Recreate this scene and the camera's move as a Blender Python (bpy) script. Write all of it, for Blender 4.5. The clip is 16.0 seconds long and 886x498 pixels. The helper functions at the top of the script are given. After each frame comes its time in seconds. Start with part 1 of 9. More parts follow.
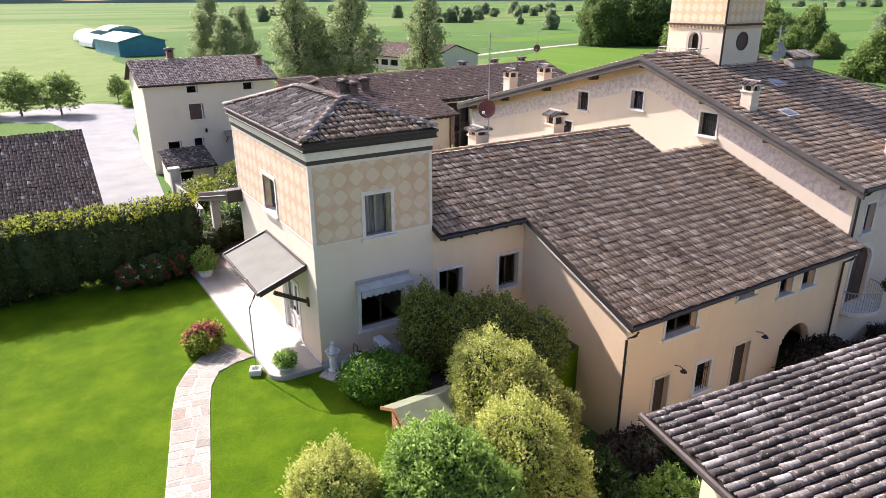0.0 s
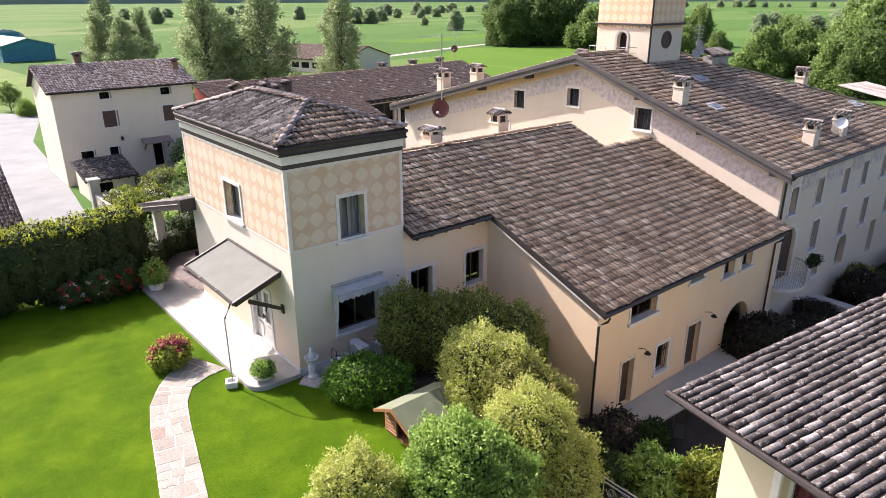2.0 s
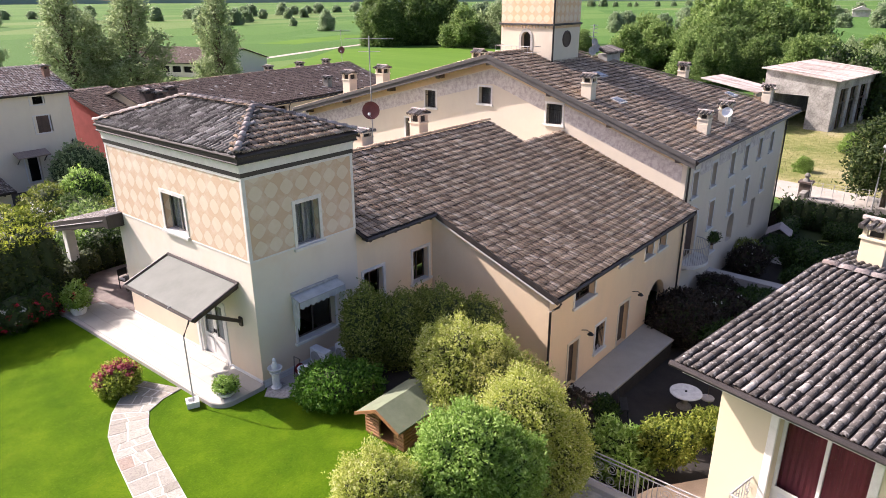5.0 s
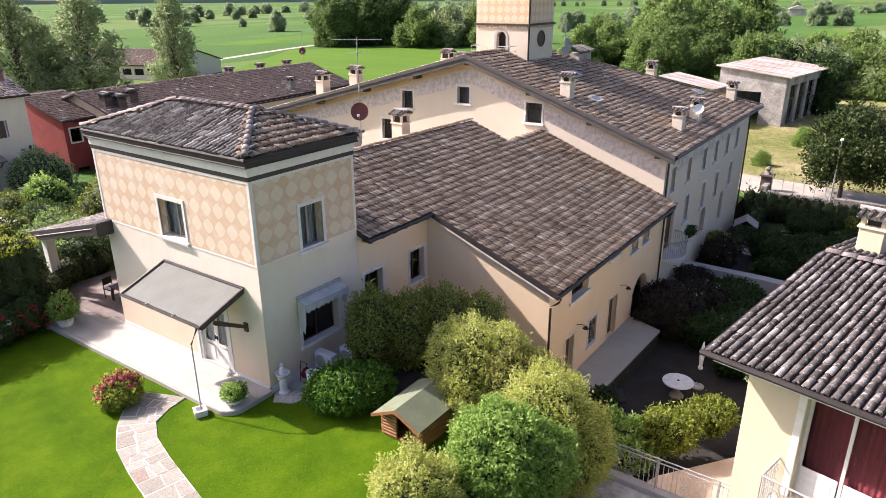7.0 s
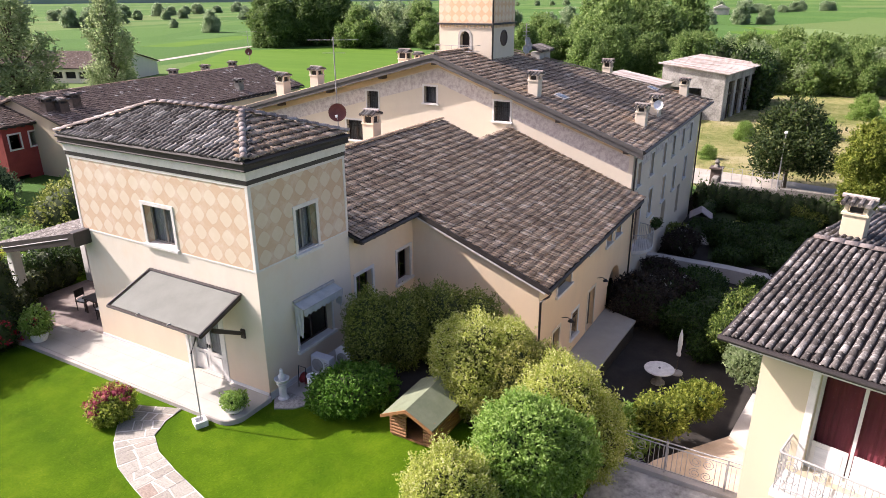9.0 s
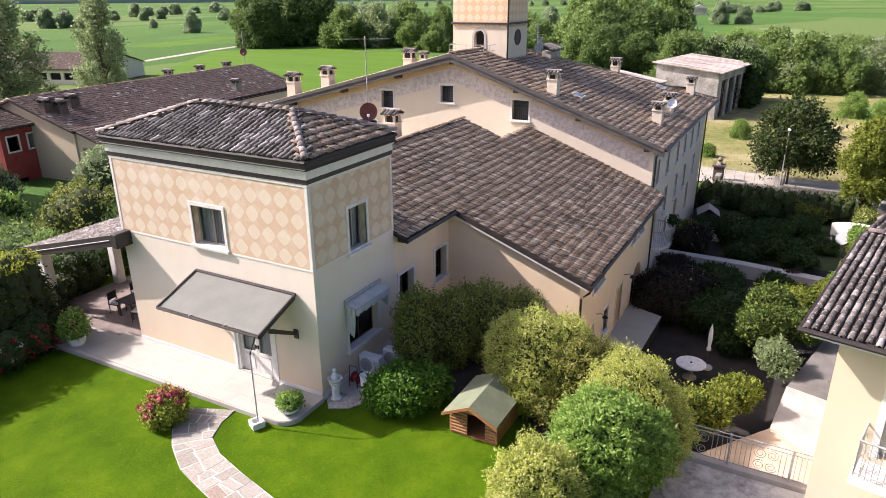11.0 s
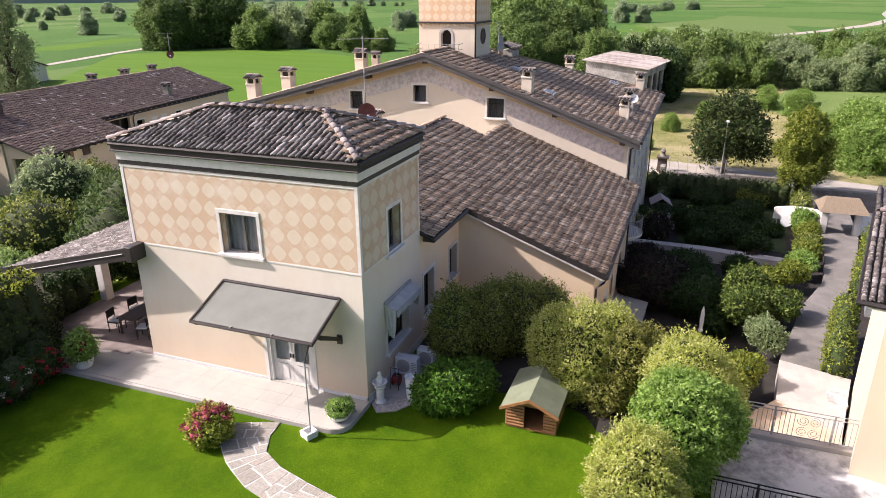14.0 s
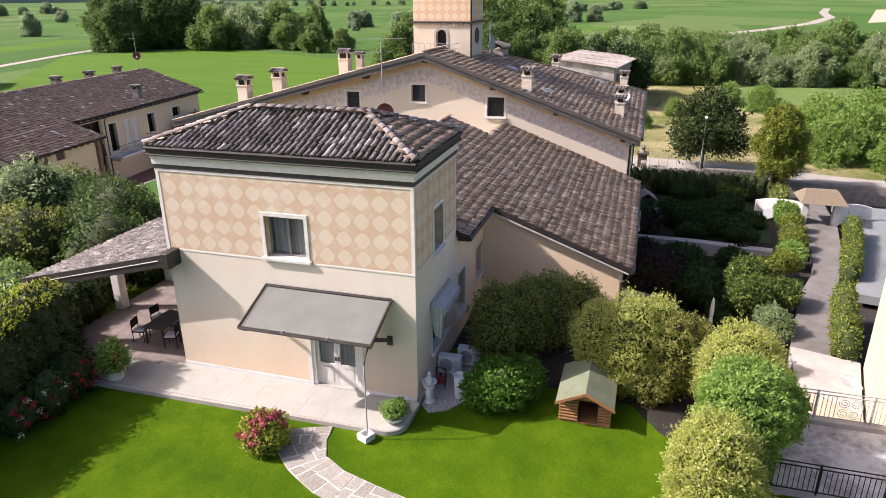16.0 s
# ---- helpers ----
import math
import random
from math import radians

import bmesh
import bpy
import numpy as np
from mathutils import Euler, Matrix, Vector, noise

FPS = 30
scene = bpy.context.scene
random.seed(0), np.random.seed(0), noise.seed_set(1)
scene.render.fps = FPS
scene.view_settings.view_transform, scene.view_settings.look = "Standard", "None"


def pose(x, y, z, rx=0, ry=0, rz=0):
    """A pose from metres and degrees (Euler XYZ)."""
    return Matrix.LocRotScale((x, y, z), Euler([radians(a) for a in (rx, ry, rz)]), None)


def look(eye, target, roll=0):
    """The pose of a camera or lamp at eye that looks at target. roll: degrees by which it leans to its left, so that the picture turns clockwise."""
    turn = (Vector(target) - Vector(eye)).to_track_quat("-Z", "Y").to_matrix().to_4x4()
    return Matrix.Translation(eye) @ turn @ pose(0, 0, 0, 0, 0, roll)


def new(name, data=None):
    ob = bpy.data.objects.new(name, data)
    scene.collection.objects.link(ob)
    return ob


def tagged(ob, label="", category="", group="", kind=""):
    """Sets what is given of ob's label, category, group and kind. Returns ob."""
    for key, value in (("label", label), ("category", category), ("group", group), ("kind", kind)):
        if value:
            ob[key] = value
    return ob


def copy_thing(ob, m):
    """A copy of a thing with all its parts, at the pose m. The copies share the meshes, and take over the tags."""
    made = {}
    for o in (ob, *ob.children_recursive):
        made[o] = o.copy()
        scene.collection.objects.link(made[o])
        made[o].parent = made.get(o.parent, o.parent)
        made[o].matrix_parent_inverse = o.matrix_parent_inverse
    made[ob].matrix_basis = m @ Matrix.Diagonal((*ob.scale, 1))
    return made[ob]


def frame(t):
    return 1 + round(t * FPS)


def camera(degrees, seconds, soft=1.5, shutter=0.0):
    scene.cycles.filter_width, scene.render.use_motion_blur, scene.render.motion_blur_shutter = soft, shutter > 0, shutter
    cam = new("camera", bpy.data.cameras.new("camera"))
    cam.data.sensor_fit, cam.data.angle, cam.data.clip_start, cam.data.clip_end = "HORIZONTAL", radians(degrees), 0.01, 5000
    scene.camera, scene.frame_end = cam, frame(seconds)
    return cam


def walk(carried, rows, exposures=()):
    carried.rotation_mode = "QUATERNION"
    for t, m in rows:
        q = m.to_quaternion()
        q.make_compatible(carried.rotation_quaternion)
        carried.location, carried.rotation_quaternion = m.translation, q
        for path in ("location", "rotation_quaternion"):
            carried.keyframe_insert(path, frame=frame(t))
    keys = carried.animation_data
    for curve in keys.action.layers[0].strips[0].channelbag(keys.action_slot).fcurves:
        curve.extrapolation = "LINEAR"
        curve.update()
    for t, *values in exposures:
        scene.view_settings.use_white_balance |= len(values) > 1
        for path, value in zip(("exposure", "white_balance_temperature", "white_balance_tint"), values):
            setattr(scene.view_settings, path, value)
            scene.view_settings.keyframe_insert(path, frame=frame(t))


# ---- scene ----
cam = camera(67.0, 16.0, 0.85)
METRES, EYE, TILT, LEAN, TURN = 18.0, 12.36, 0.0, 0.0, -31.6
ROWS = [
    (0.0, 0.0, 0.0, 0.0, -0.07, -20.65, 0.2),
    (0.5, -0.0309, -0.0023, 0.0007, -1.76, -20.65, 0.2),
    (1.0, -0.0626, -0.0039, 0.0013, -3.82, -20.63, 0.22),
    (1.5, -0.0938, -0.0047, 0.0012, -5.9, -20.62, 0.24),
    (2.0, -0.124, -0.0046, 0.0005, -8.09, -20.59, 0.2),
    (2.5, -0.1525, -0.0044, 0.0012, -11.26, -20.61, 0.22),
    (3.0, -0.18, -0.0029, 0.002, -14.44, -20.6, 0.21),
    (3.5, -0.2029, -0.0018, 0.0026, -17.68, -20.62, 0.21),
    (4.0, -0.2268, 0.0001, 0.0038, -18.27, -20.61, 0.24),
    (6.5, -0.342, 0.0262, 0.0078, -21.79, -20.66, 0.31),
    (7.0, -0.3659, 0.0344, 0.0084, -23.04, -20.66, 0.33),
    (7.5, -0.3912, 0.0435, 0.0088, -24.26, -20.66, 0.35),
    (8.0, -0.4143, 0.0529, 0.0085, -27.21, -20.68, 0.41),
    (8.5, -0.4374, 0.062, 0.0085, -28.39, -20.69, 0.37),
    (9.0, -0.462, 0.0726, 0.009, -28.3, -20.7, 0.34),
    (11.5, -0.6121, 0.1509, 0.0067, -30.89, -20.69, 0.34),
    (12.0, -0.6446, 0.1697, 0.0066, -31.81, -20.69, 0.35),
    (12.5, -0.6764, 0.1895, 0.0069, -32.93, -20.7, 0.35),
    (13.0, -0.7085, 0.2104, 0.0068, -34.47, -20.72, 0.36),
    (13.5, -0.7411, 0.232, 0.0066, -36.15, -20.73, 0.38),
    (14.0, -0.7729, 0.2547, 0.0067, -37.82, -20.74, 0.34),
    (14.5, -0.8047, 0.2785, 0.0065, -39.44, -20.76, 0.36),
    (15.0, -0.836, 0.303, 0.0067, -40.6, -20.77, 0.33),
    (15.5, -0.8683, 0.3296, 0.0071, -41.25, -20.77, 0.33),
    (16.0, -0.9022, 0.3571, 0.0078, -41.87, -20.79, 0.36),
]
walk(cam, [(t, pose(0, 0, EYE, TILT, LEAN, TURN) @ pose(METRES * x, METRES * y, METRES * z, 90 + pitch, roll, yaw)) for t, x, y, z, yaw, pitch, roll in ROWS], [(0.0, 1.26, 6340, 25), (4.0, 1.22, 6340, 25), (9.0, 1.12, 6340, 25), (12.5, 0.99, 6340, 25), (16.0, 0.85, 6340, 25)])

# ---- world, sun ----
SUN_FROM = Vector((-0.34, 1.16, 1.0)).normalized()
world = bpy.data.worlds.new("world")
scene.world = world
world.use_nodes = True
wn = world.node_tree
sky = wn.nodes.new("ShaderNodeTexSky")
sky.sky_type, sky.sun_disc = "NISHITA", False
sky.sun_elevation, sky.sun_rotation = radians(39.6), radians(-16.3)
sky.air_density, sky.dust_density, sky.ozone_density = 0.75, 4.0, 0.6
wn.links.new(sky.outputs[0], wn.nodes["Background"].inputs[0])
wn.nodes["Background"].inputs[1].default_value = 0.116
sun = new("sun", bpy.data.lights.new("sun", "SUN"))
sun.data.energy, sun.data.angle, sun.data.color = 4.5, radians(0.6), (1.0, 0.94, 0.84)
sun.matrix_world = look(SUN_FROM * 60, (0, 0, 0))


# ---- materials ----
def nodes_of(name):
    m = bpy.data.materials.new(name)
    m.use_nodes = True
    t = m.node_tree
    return m, t, t.nodes["Principled BSDF"]


def put(t, kind, **kw):
    n = t.nodes.new(kind)
    for k, v in kw.items():
        n.inputs[k].default_value = v
    return n


def position(t):
    return t.nodes.new("ShaderNodeNewGeometry").outputs["Position"]


def noise_of(t, scale, detail=4.0, rough=0.6, stretch=None):
    n = put(t, "ShaderNodeTexNoise", Scale=scale, Detail=detail, Roughness=rough)
    src = position(t)
    if stretch:
        mp = t.nodes.new("ShaderNodeMapping")
        mp.inputs["Scale"].default_value = stretch
        t.links.new(src, mp.inputs[0])
        src = mp.outputs[0]
    t.links.new(src, n.inputs["Vector"])
    return n.outputs["Fac"]


def ramp(t, fac, stops):
    r = t.nodes.new("ShaderNodeValToRGB")
    els = r.color_ramp.elements
    while len(els) < len(stops):
        els.new(0.5)
    for e, (p, c) in zip(els, stops):
        e.position, e.color = p, (*c, 1)
    t.links.new(fac, r.inputs[0])
    return r.outputs[0]


def mixed(t, fac, a, b, how="MIX"):
    m = t.nodes.new("ShaderNodeMix")
    m.data_type, m.blend_type = "RGBA", how
    for sock, v in ((m.inputs[0], fac), (m.inputs[6], a), (m.inputs[7], b)):
        if isinstance(v, (int, float)):
            sock.default_value = v
        elif isinstance(v, tuple):
            sock.default_value = (*v, 1)
        else:
            t.links.new(v, sock)
    return m.outputs[2]


def maths(t, op, a, b=0.0, c=0.0):
    m = t.nodes.new("ShaderNodeMath")
    m.operation = op
    for sock, v in zip(m.inputs, (a, b, c)):
        if isinstance(v, (int, float)):
            sock.default_value = v
        else:
            t.links.new(v, sock)
    return m.outputs[0]


def bumped(t, b, height, strength, distance=0.02):
    n = put(t, "ShaderNodeBump", Strength=strength, Distance=distance)
    t.links.new(height, n.inputs["Height"])
    t.links.new(n.outputs[0], b.inputs["Normal"])


def plain(name, dark, light, scale=3.0, rough=0.8, bump=0.3, fine=40.0, metal=0.0, spread=(0.3, 0.7), stretch=None, dist=0.01, gloss=0.5):
    """Two tones at a coarse and a fine scale, with fine relief."""
    m, t, b = nodes_of(name)
    big, small = noise_of(t, scale, stretch=stretch), noise_of(t, fine, 3.0, stretch=stretch)
    f = maths(t, "ADD", maths(t, "MULTIPLY", big, 0.65), maths(t, "MULTIPLY", small, 0.35))
    t.links.new(ramp(t, f, ((spread[0], dark), (spread[1], light))), b.inputs["Base Color"])
    b.inputs["Roughness"].default_value, b.inputs["Metallic"].default_value = rough, metal
    b.inputs["Specular IOR Level"].default_value = gloss
    if bump:
        bumped(t, b, small, bump, dist)
    return m


def piece_random(t):
    """One random number for each piece, whether it is an object or an island of a joined mesh."""
    a = t.nodes.new("ShaderNodeObjectInfo").outputs["Random"]
    g = t.nodes.new("ShaderNodeNewGeometry").outputs["Random Per Island"]
    return maths(t, "FRACT", maths(t, "ADD", a, g))


def tiles_material(name, tones, lichen=0.35, lichen_colour=(0.42, 0.40, 0.36), soot=0.5):
    """Clay tiles, each of its own tone, with dark growth in patches, pale lichen in streaks and a grimy fine grain."""
    m, t, b = nodes_of(name)
    col = ramp(t, piece_random(t), tones)
    grain = noise_of(t, 26.0, 5.0, 0.7)
    col = mixed(t, maths(t, "MULTIPLY", maths(t, "SUBTRACT", grain, 0.45), 2.2), col, (0.035, 0.03, 0.026))
    stain = noise_of(t, 0.9, 6.0, 0.68)
    col = mixed(t, maths(t, "MULTIPLY", maths(t, "SUBTRACT", stain, 0.46), soot * 4.0), col, (0.038, 0.033, 0.028))
    spots = noise_of(t, 8.0, 6.0, 0.72)
    grow = t.nodes.new("ShaderNodeMapRange")
    for k, v in (("From Min", 0.53), ("From Max", 0.66), ("To Max", lichen)):
        grow.inputs[k].default_value = v
    t.links.new(spots, grow.inputs[0])
    col = mixed(t, grow.outputs[0], col, lichen_colour)
    t.links.new(col, b.inputs["Base Color"])
    b.inputs["Roughness"].default_value = 0.92
    b.inputs["Specular IOR Level"].default_value = 0.15
    bumped(t, b, grain, 0.6, 0.012)
    return m


def leaf_material(name, tones, through_light=0.48, rough=0.55):
    m, t, b = nodes_of(name)
    col = ramp(t, piece_random(t), tones)
    col = mixed(t, maths(t, "MULTIPLY", noise_of(t, 2.2, 5.0, 0.7), 0.3), col, tones[0][1])
    t.links.new(col, b.inputs["Base Color"])
    b.inputs["Roughness"].default_value = rough
    b.inputs["Specular IOR Level"].default_value = 0.5 if rough < 0.4 else 0.22
    tr = t.nodes.new("ShaderNodeBsdfTranslucent")
    t.links.new(col, tr.inputs[0])
    mx = put(t, "ShaderNodeMixShader", Fac=through_light)
    out = t.nodes["Material Output"]
    t.links.new(b.outputs[0], mx.inputs[1])
    t.links.new(tr.outputs[0], mx.inputs[2])
    t.links.new(mx.outputs[0], out.inputs[0])
    return m


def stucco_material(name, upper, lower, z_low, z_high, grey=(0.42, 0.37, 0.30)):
    """Lime-washed render: a pale upper tone that passes into a warmer one further down, with washed streaks."""
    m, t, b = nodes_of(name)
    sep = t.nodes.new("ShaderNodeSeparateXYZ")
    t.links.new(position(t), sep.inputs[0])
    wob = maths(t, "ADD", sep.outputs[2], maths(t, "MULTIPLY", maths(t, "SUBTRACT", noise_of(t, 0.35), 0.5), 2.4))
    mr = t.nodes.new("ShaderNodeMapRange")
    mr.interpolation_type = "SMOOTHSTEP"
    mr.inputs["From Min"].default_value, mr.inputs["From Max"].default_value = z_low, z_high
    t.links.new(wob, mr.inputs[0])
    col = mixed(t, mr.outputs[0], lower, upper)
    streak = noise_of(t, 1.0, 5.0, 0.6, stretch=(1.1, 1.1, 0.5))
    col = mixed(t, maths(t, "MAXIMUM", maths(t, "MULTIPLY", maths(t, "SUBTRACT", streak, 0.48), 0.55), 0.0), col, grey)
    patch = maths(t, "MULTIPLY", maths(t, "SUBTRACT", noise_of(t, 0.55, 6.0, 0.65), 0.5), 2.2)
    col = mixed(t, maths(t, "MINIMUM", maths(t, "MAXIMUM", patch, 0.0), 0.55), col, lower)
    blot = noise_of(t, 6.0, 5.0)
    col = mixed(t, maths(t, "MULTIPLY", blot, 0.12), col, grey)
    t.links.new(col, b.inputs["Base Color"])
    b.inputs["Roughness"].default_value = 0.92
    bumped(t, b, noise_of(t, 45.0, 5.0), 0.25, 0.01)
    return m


def diamond_material(name, pitch, x_off, z_off, ground, spot, faded):
    """Painted bands of rounded diamonds on an orange-tan ground, for walls along x or y."""
    m, t, b = nodes_of(name)
    sep = t.nodes.new("ShaderNodeSeparateXYZ")
    t.links.new(position(t), sep.inputs[0])
    along = maths(t, "ADD", sep.outputs[0], sep.outputs[1])

    def cell(v, off):
        f = maths(t, "FRACT", maths(t, "DIVIDE", maths(t, "ADD", v, off), pitch))
        return maths(t, "ABSOLUTE", maths(t, "MULTIPLY", maths(t, "SUBTRACT", f, 0.5), 2.0))
    u, v = cell(along, x_off), cell(sep.outputs[2], z_off)
    d = maths(t, "ADD", maths(t, "POWER", u, 1.4), maths(t, "POWER", v, 1.4))
    d = maths(t, "ADD", d, maths(t, "MULTIPLY", maths(t, "SUBTRACT", noise_of(t, 9.0), 0.5), 0.22))
    mr = t.nodes.new("ShaderNodeMapRange")
    mr.inputs["From Min"].default_value, mr.inputs["From Max"].default_value = 0.76, 0.90
    t.links.new(d, mr.inputs[0])
    tone = mixed(t, maths(t, "MULTIPLY", noise_of(t, 2.0), 0.6), ground, faded)
    pale = mixed(t, maths(t, "MULTIPLY", noise_of(t, 1.5, 5.0), 0.35), spot, faded)
    col = mixed(t, mr.outputs[0], pale, tone)
    rim = t.nodes.new("ShaderNodeMapRange")
    for k, val in (("From Min", 0.10), ("From Max", 0.02), ("To Max", 0.55)):
        rim.inputs[k].default_value = val
    t.links.new(maths(t, "ABSOLUTE", maths(t, "SUBTRACT", d, 0.88)), rim.inputs[0])
    col = mixed(t, maths(t, "MULTIPLY", rim.outputs[0], noise_of(t, 3.0, 5.0)), col, (0.46, 0.35, 0.25))
    wash = maths(t, "MULTIPLY", maths(t, "SUBTRACT", noise_of(t, 1.1, 6.0, 0.7), 0.47), 2.4)
    col = mixed(t, maths(t, "MINIMUM", maths(t, "MAXIMUM", wash, 0.0), 0.6), col, (0.70, 0.63, 0.53))
    t.links.new(col, b.inputs["Base Color"])
    b.inputs["Roughness"].default_value = 0.92
    bumped(t, b, noise_of(t, 45.0, 5.0), 0.2, 0.01)
    return m


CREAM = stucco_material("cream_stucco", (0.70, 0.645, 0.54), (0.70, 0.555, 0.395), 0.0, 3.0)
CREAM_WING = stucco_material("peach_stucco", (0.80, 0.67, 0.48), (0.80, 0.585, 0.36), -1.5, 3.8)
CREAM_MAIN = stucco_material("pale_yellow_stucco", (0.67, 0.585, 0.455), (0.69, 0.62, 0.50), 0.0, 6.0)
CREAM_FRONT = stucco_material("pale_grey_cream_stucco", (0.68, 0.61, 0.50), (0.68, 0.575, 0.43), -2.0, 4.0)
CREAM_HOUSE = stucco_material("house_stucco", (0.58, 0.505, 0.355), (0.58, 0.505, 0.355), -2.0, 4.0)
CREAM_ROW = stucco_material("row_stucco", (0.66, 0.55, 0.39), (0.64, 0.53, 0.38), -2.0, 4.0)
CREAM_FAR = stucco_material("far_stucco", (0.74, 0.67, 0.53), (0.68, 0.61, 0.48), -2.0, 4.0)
DIAMONDS = diamond_material("painted_diamonds", 0.614, 0.307 - 27.98, -4.53, (0.555, 0.395, 0.262), (0.635, 0.55, 0.42), (0.59, 0.455, 0.325))
DIAMONDS_BELL = diamond_material("painted_diamonds_bell", 0.55, 0.0, 0.1, (0.66, 0.42, 0.24), (0.72, 0.58, 0.40), (0.68, 0.50, 0.33))
FRIEZE = plain("scrollwork_frieze", (0.45, 0.385, 0.355), (0.64, 0.585, 0.535), 4.0, 0.9, 0.2, 9.0, spread=(0.40, 0.58))
ORANGE = plain("orange_band_stucco", (0.60, 0.43, 0.25), (0.70, 0.53, 0.35), 2.0, 0.9, 0.2)
TRIM = plain("white_trim", (0.58, 0.555, 0.51), (0.74, 0.72, 0.675), 4.0, 0.75, 0.15)
TRIM_GREY = plain("weathered_white_trim", (0.50, 0.50, 0.50), (0.74, 0.73, 0.71), 3.0, 0.75, 0.15, stretch=(0.4, 0.4, 5.0))
DARK_TRIM = plain("dark_brown_trim", (0.018, 0.015, 0.014), (0.045, 0.038, 0.034), 3.0, 0.55, 0.1)
EAVE_BOARD = plain("dark_brown_eave_board", (0.017, 0.014, 0.012), (0.042, 0.035, 0.031), 2.5, 0.6, 0.15, 30.0, stretch=(0.4, 0.4, 3))
GUTTER = plain("brown_metal_gutter", (0.03, 0.025, 0.023), (0.06, 0.05, 0.045), 2.0, 0.4, 0.05, metal=0.4)
FASCIA = plain("weathered_eave_board", (0.045, 0.042, 0.040), (0.10, 0.093, 0.086), 3.0, 0.7, 0.2, stretch=(1, 0.3, 1))
DECK = plain("roof_underlay", (0.022, 0.017, 0.014), (0.05, 0.038, 0.03), 4.0, 0.95, 0.4)
TILE_A = tiles_material("old_brown_tiles", ((0.0, (0.21, 0.148, 0.1)), (0.3, (0.325, 0.235, 0.163)), (0.65, (0.41, 0.308, 0.217)), (0.92, (0.53, 0.415, 0.305)), (1.0, (0.66, 0.55, 0.43))), 0.5, (0.55, 0.465, 0.36), 0.34)
TILE_B = tiles_material("old_grey_tiles", ((0.0, (0.055, 0.05, 0.046)), (0.4, (0.115, 0.106, 0.098)), (0.75, (0.18, 0.167, 0.155)), (0.93, (0.25, 0.234, 0.218)), (1.0, (0.40, 0.38, 0.357))), 0.5, (0.42, 0.40, 0.37))
TILE_C = tiles_material("pale_lichen_tiles", ((0.0, (0.055, 0.05, 0.046)), (0.45, (0.095, 0.085, 0.079)), (0.8, (0.14, 0.127, 0.118)), (0.95, (0.19, 0.176, 0.165)), (1.0, (0.30, 0.285, 0.268))), 0.75, (0.42, 0.405, 0.38), 0.3)
TILE_CAP = tiles_material("ridge_tiles", ((0.0, (0.23, 0.185, 0.163)), (0.5, (0.33, 0.275, 0.248)), (1.0, (0.45, 0.395, 0.365))), 0.6, (0.50, 0.47, 0.44))
TILE_FAR = tiles_material("far_brown_tiles", ((0.0, (0.20, 0.145, 0.117)), (0.5, (0.265, 0.2, 0.163)), (0.972, (0.33, 0.258, 0.212)), (0.98, (0.60, 0.54, 0.48)), (1.0, (0.74, 0.69, 0.63))), 0.15, (0.42, 0.36, 0.31), 0.12)
TILE_PALE = tiles_material("faded_tiles", ((0.0, (0.30, 0.215, 0.175)), (0.5, (0.47, 0.375, 0.325)), (1.0, (0.72, 0.65, 0.59))), 0.75, (0.62, 0.57, 0.52), 0.2)
TERRACE = plain("pale_stone_paving", (0.335, 0.327, 0.287), (0.41, 0.40, 0.35), 1.5, 0.8, 0.15)
CONCRETE = plain("pale_concrete", (0.32, 0.295, 0.265), (0.47, 0.44, 0.405), 1.2, 0.9, 0.3)
SLAB = plain("grey_concrete_slab", (0.16, 0.155, 0.15), (0.56, 0.55, 0.53), 0.9, 0.9, 0.3, 5.0, spread=(0.34, 0.58))
MORTAR = plain("pale_mortar", (0.46, 0.44, 0.40), (0.60, 0.58, 0.53), 3.0, 0.9, 0.3)
GRAVEL = plain("pale_gravel", (0.26, 0.235, 0.195), (0.40, 0.37, 0.32), 0.5, 0.95, 0.8, 25.0)
# Earth taken below its own tone to deepen the yard's shade.
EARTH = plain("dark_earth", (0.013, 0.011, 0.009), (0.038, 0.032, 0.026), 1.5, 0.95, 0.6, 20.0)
SAND_PATH = plain("sandy_path", (0.40, 0.30, 0.21), (0.58, 0.46, 0.35), 1.0, 0.95, 0.4, 30.0)
BARK = plain("bark", (0.06, 0.045, 0.03), (0.16, 0.125, 0.09), 4.0, 0.9, 0.7, 30.0, stretch=(3, 3, 0.5))
IRON = plain("dark_wrought_iron", (0.015, 0.014, 0.014), (0.05, 0.047, 0.045), 6.0, 0.5, 0.1, metal=0.6)
IRON_PALE = plain("grey_painted_iron", (0.28, 0.27, 0.26), (0.44, 0.43, 0.41), 6.0, 0.5, 0.1)
WOOD_DARK = plain("dark_stained_wood", (0.03, 0.02, 0.014), (0.085, 0.058, 0.04), 4.0, 0.6, 0.3, 25.0, stretch=(1, 1, 6))
WOOD_LOG = plain("varnished_logs", (0.20, 0.085, 0.03), (0.40, 0.20, 0.085), 3.0, 0.6, 0.3, 25.0, stretch=(1, 1, 5))
FELT = plain("green_roof_felt", (0.12, 0.145, 0.085), (0.20, 0.225, 0.145), 2.0, 0.95, 0.5, 60.0)
CANOPY = plain("grey_canopy_sheet", (0.135, 0.142, 0.125), (0.185, 0.194, 0.172), 1.5, 0.98, 0.1)
STONE_WHITE = plain("white_stone", (0.52, 0.52, 0.50), (0.78, 0.78, 0.75), 5.0, 0.7, 0.3)
PLASTIC = plain("white_plastic", (0.66, 0.67, 0.68), (0.78, 0.79, 0.80), 3.0, 0.45, 0.0)
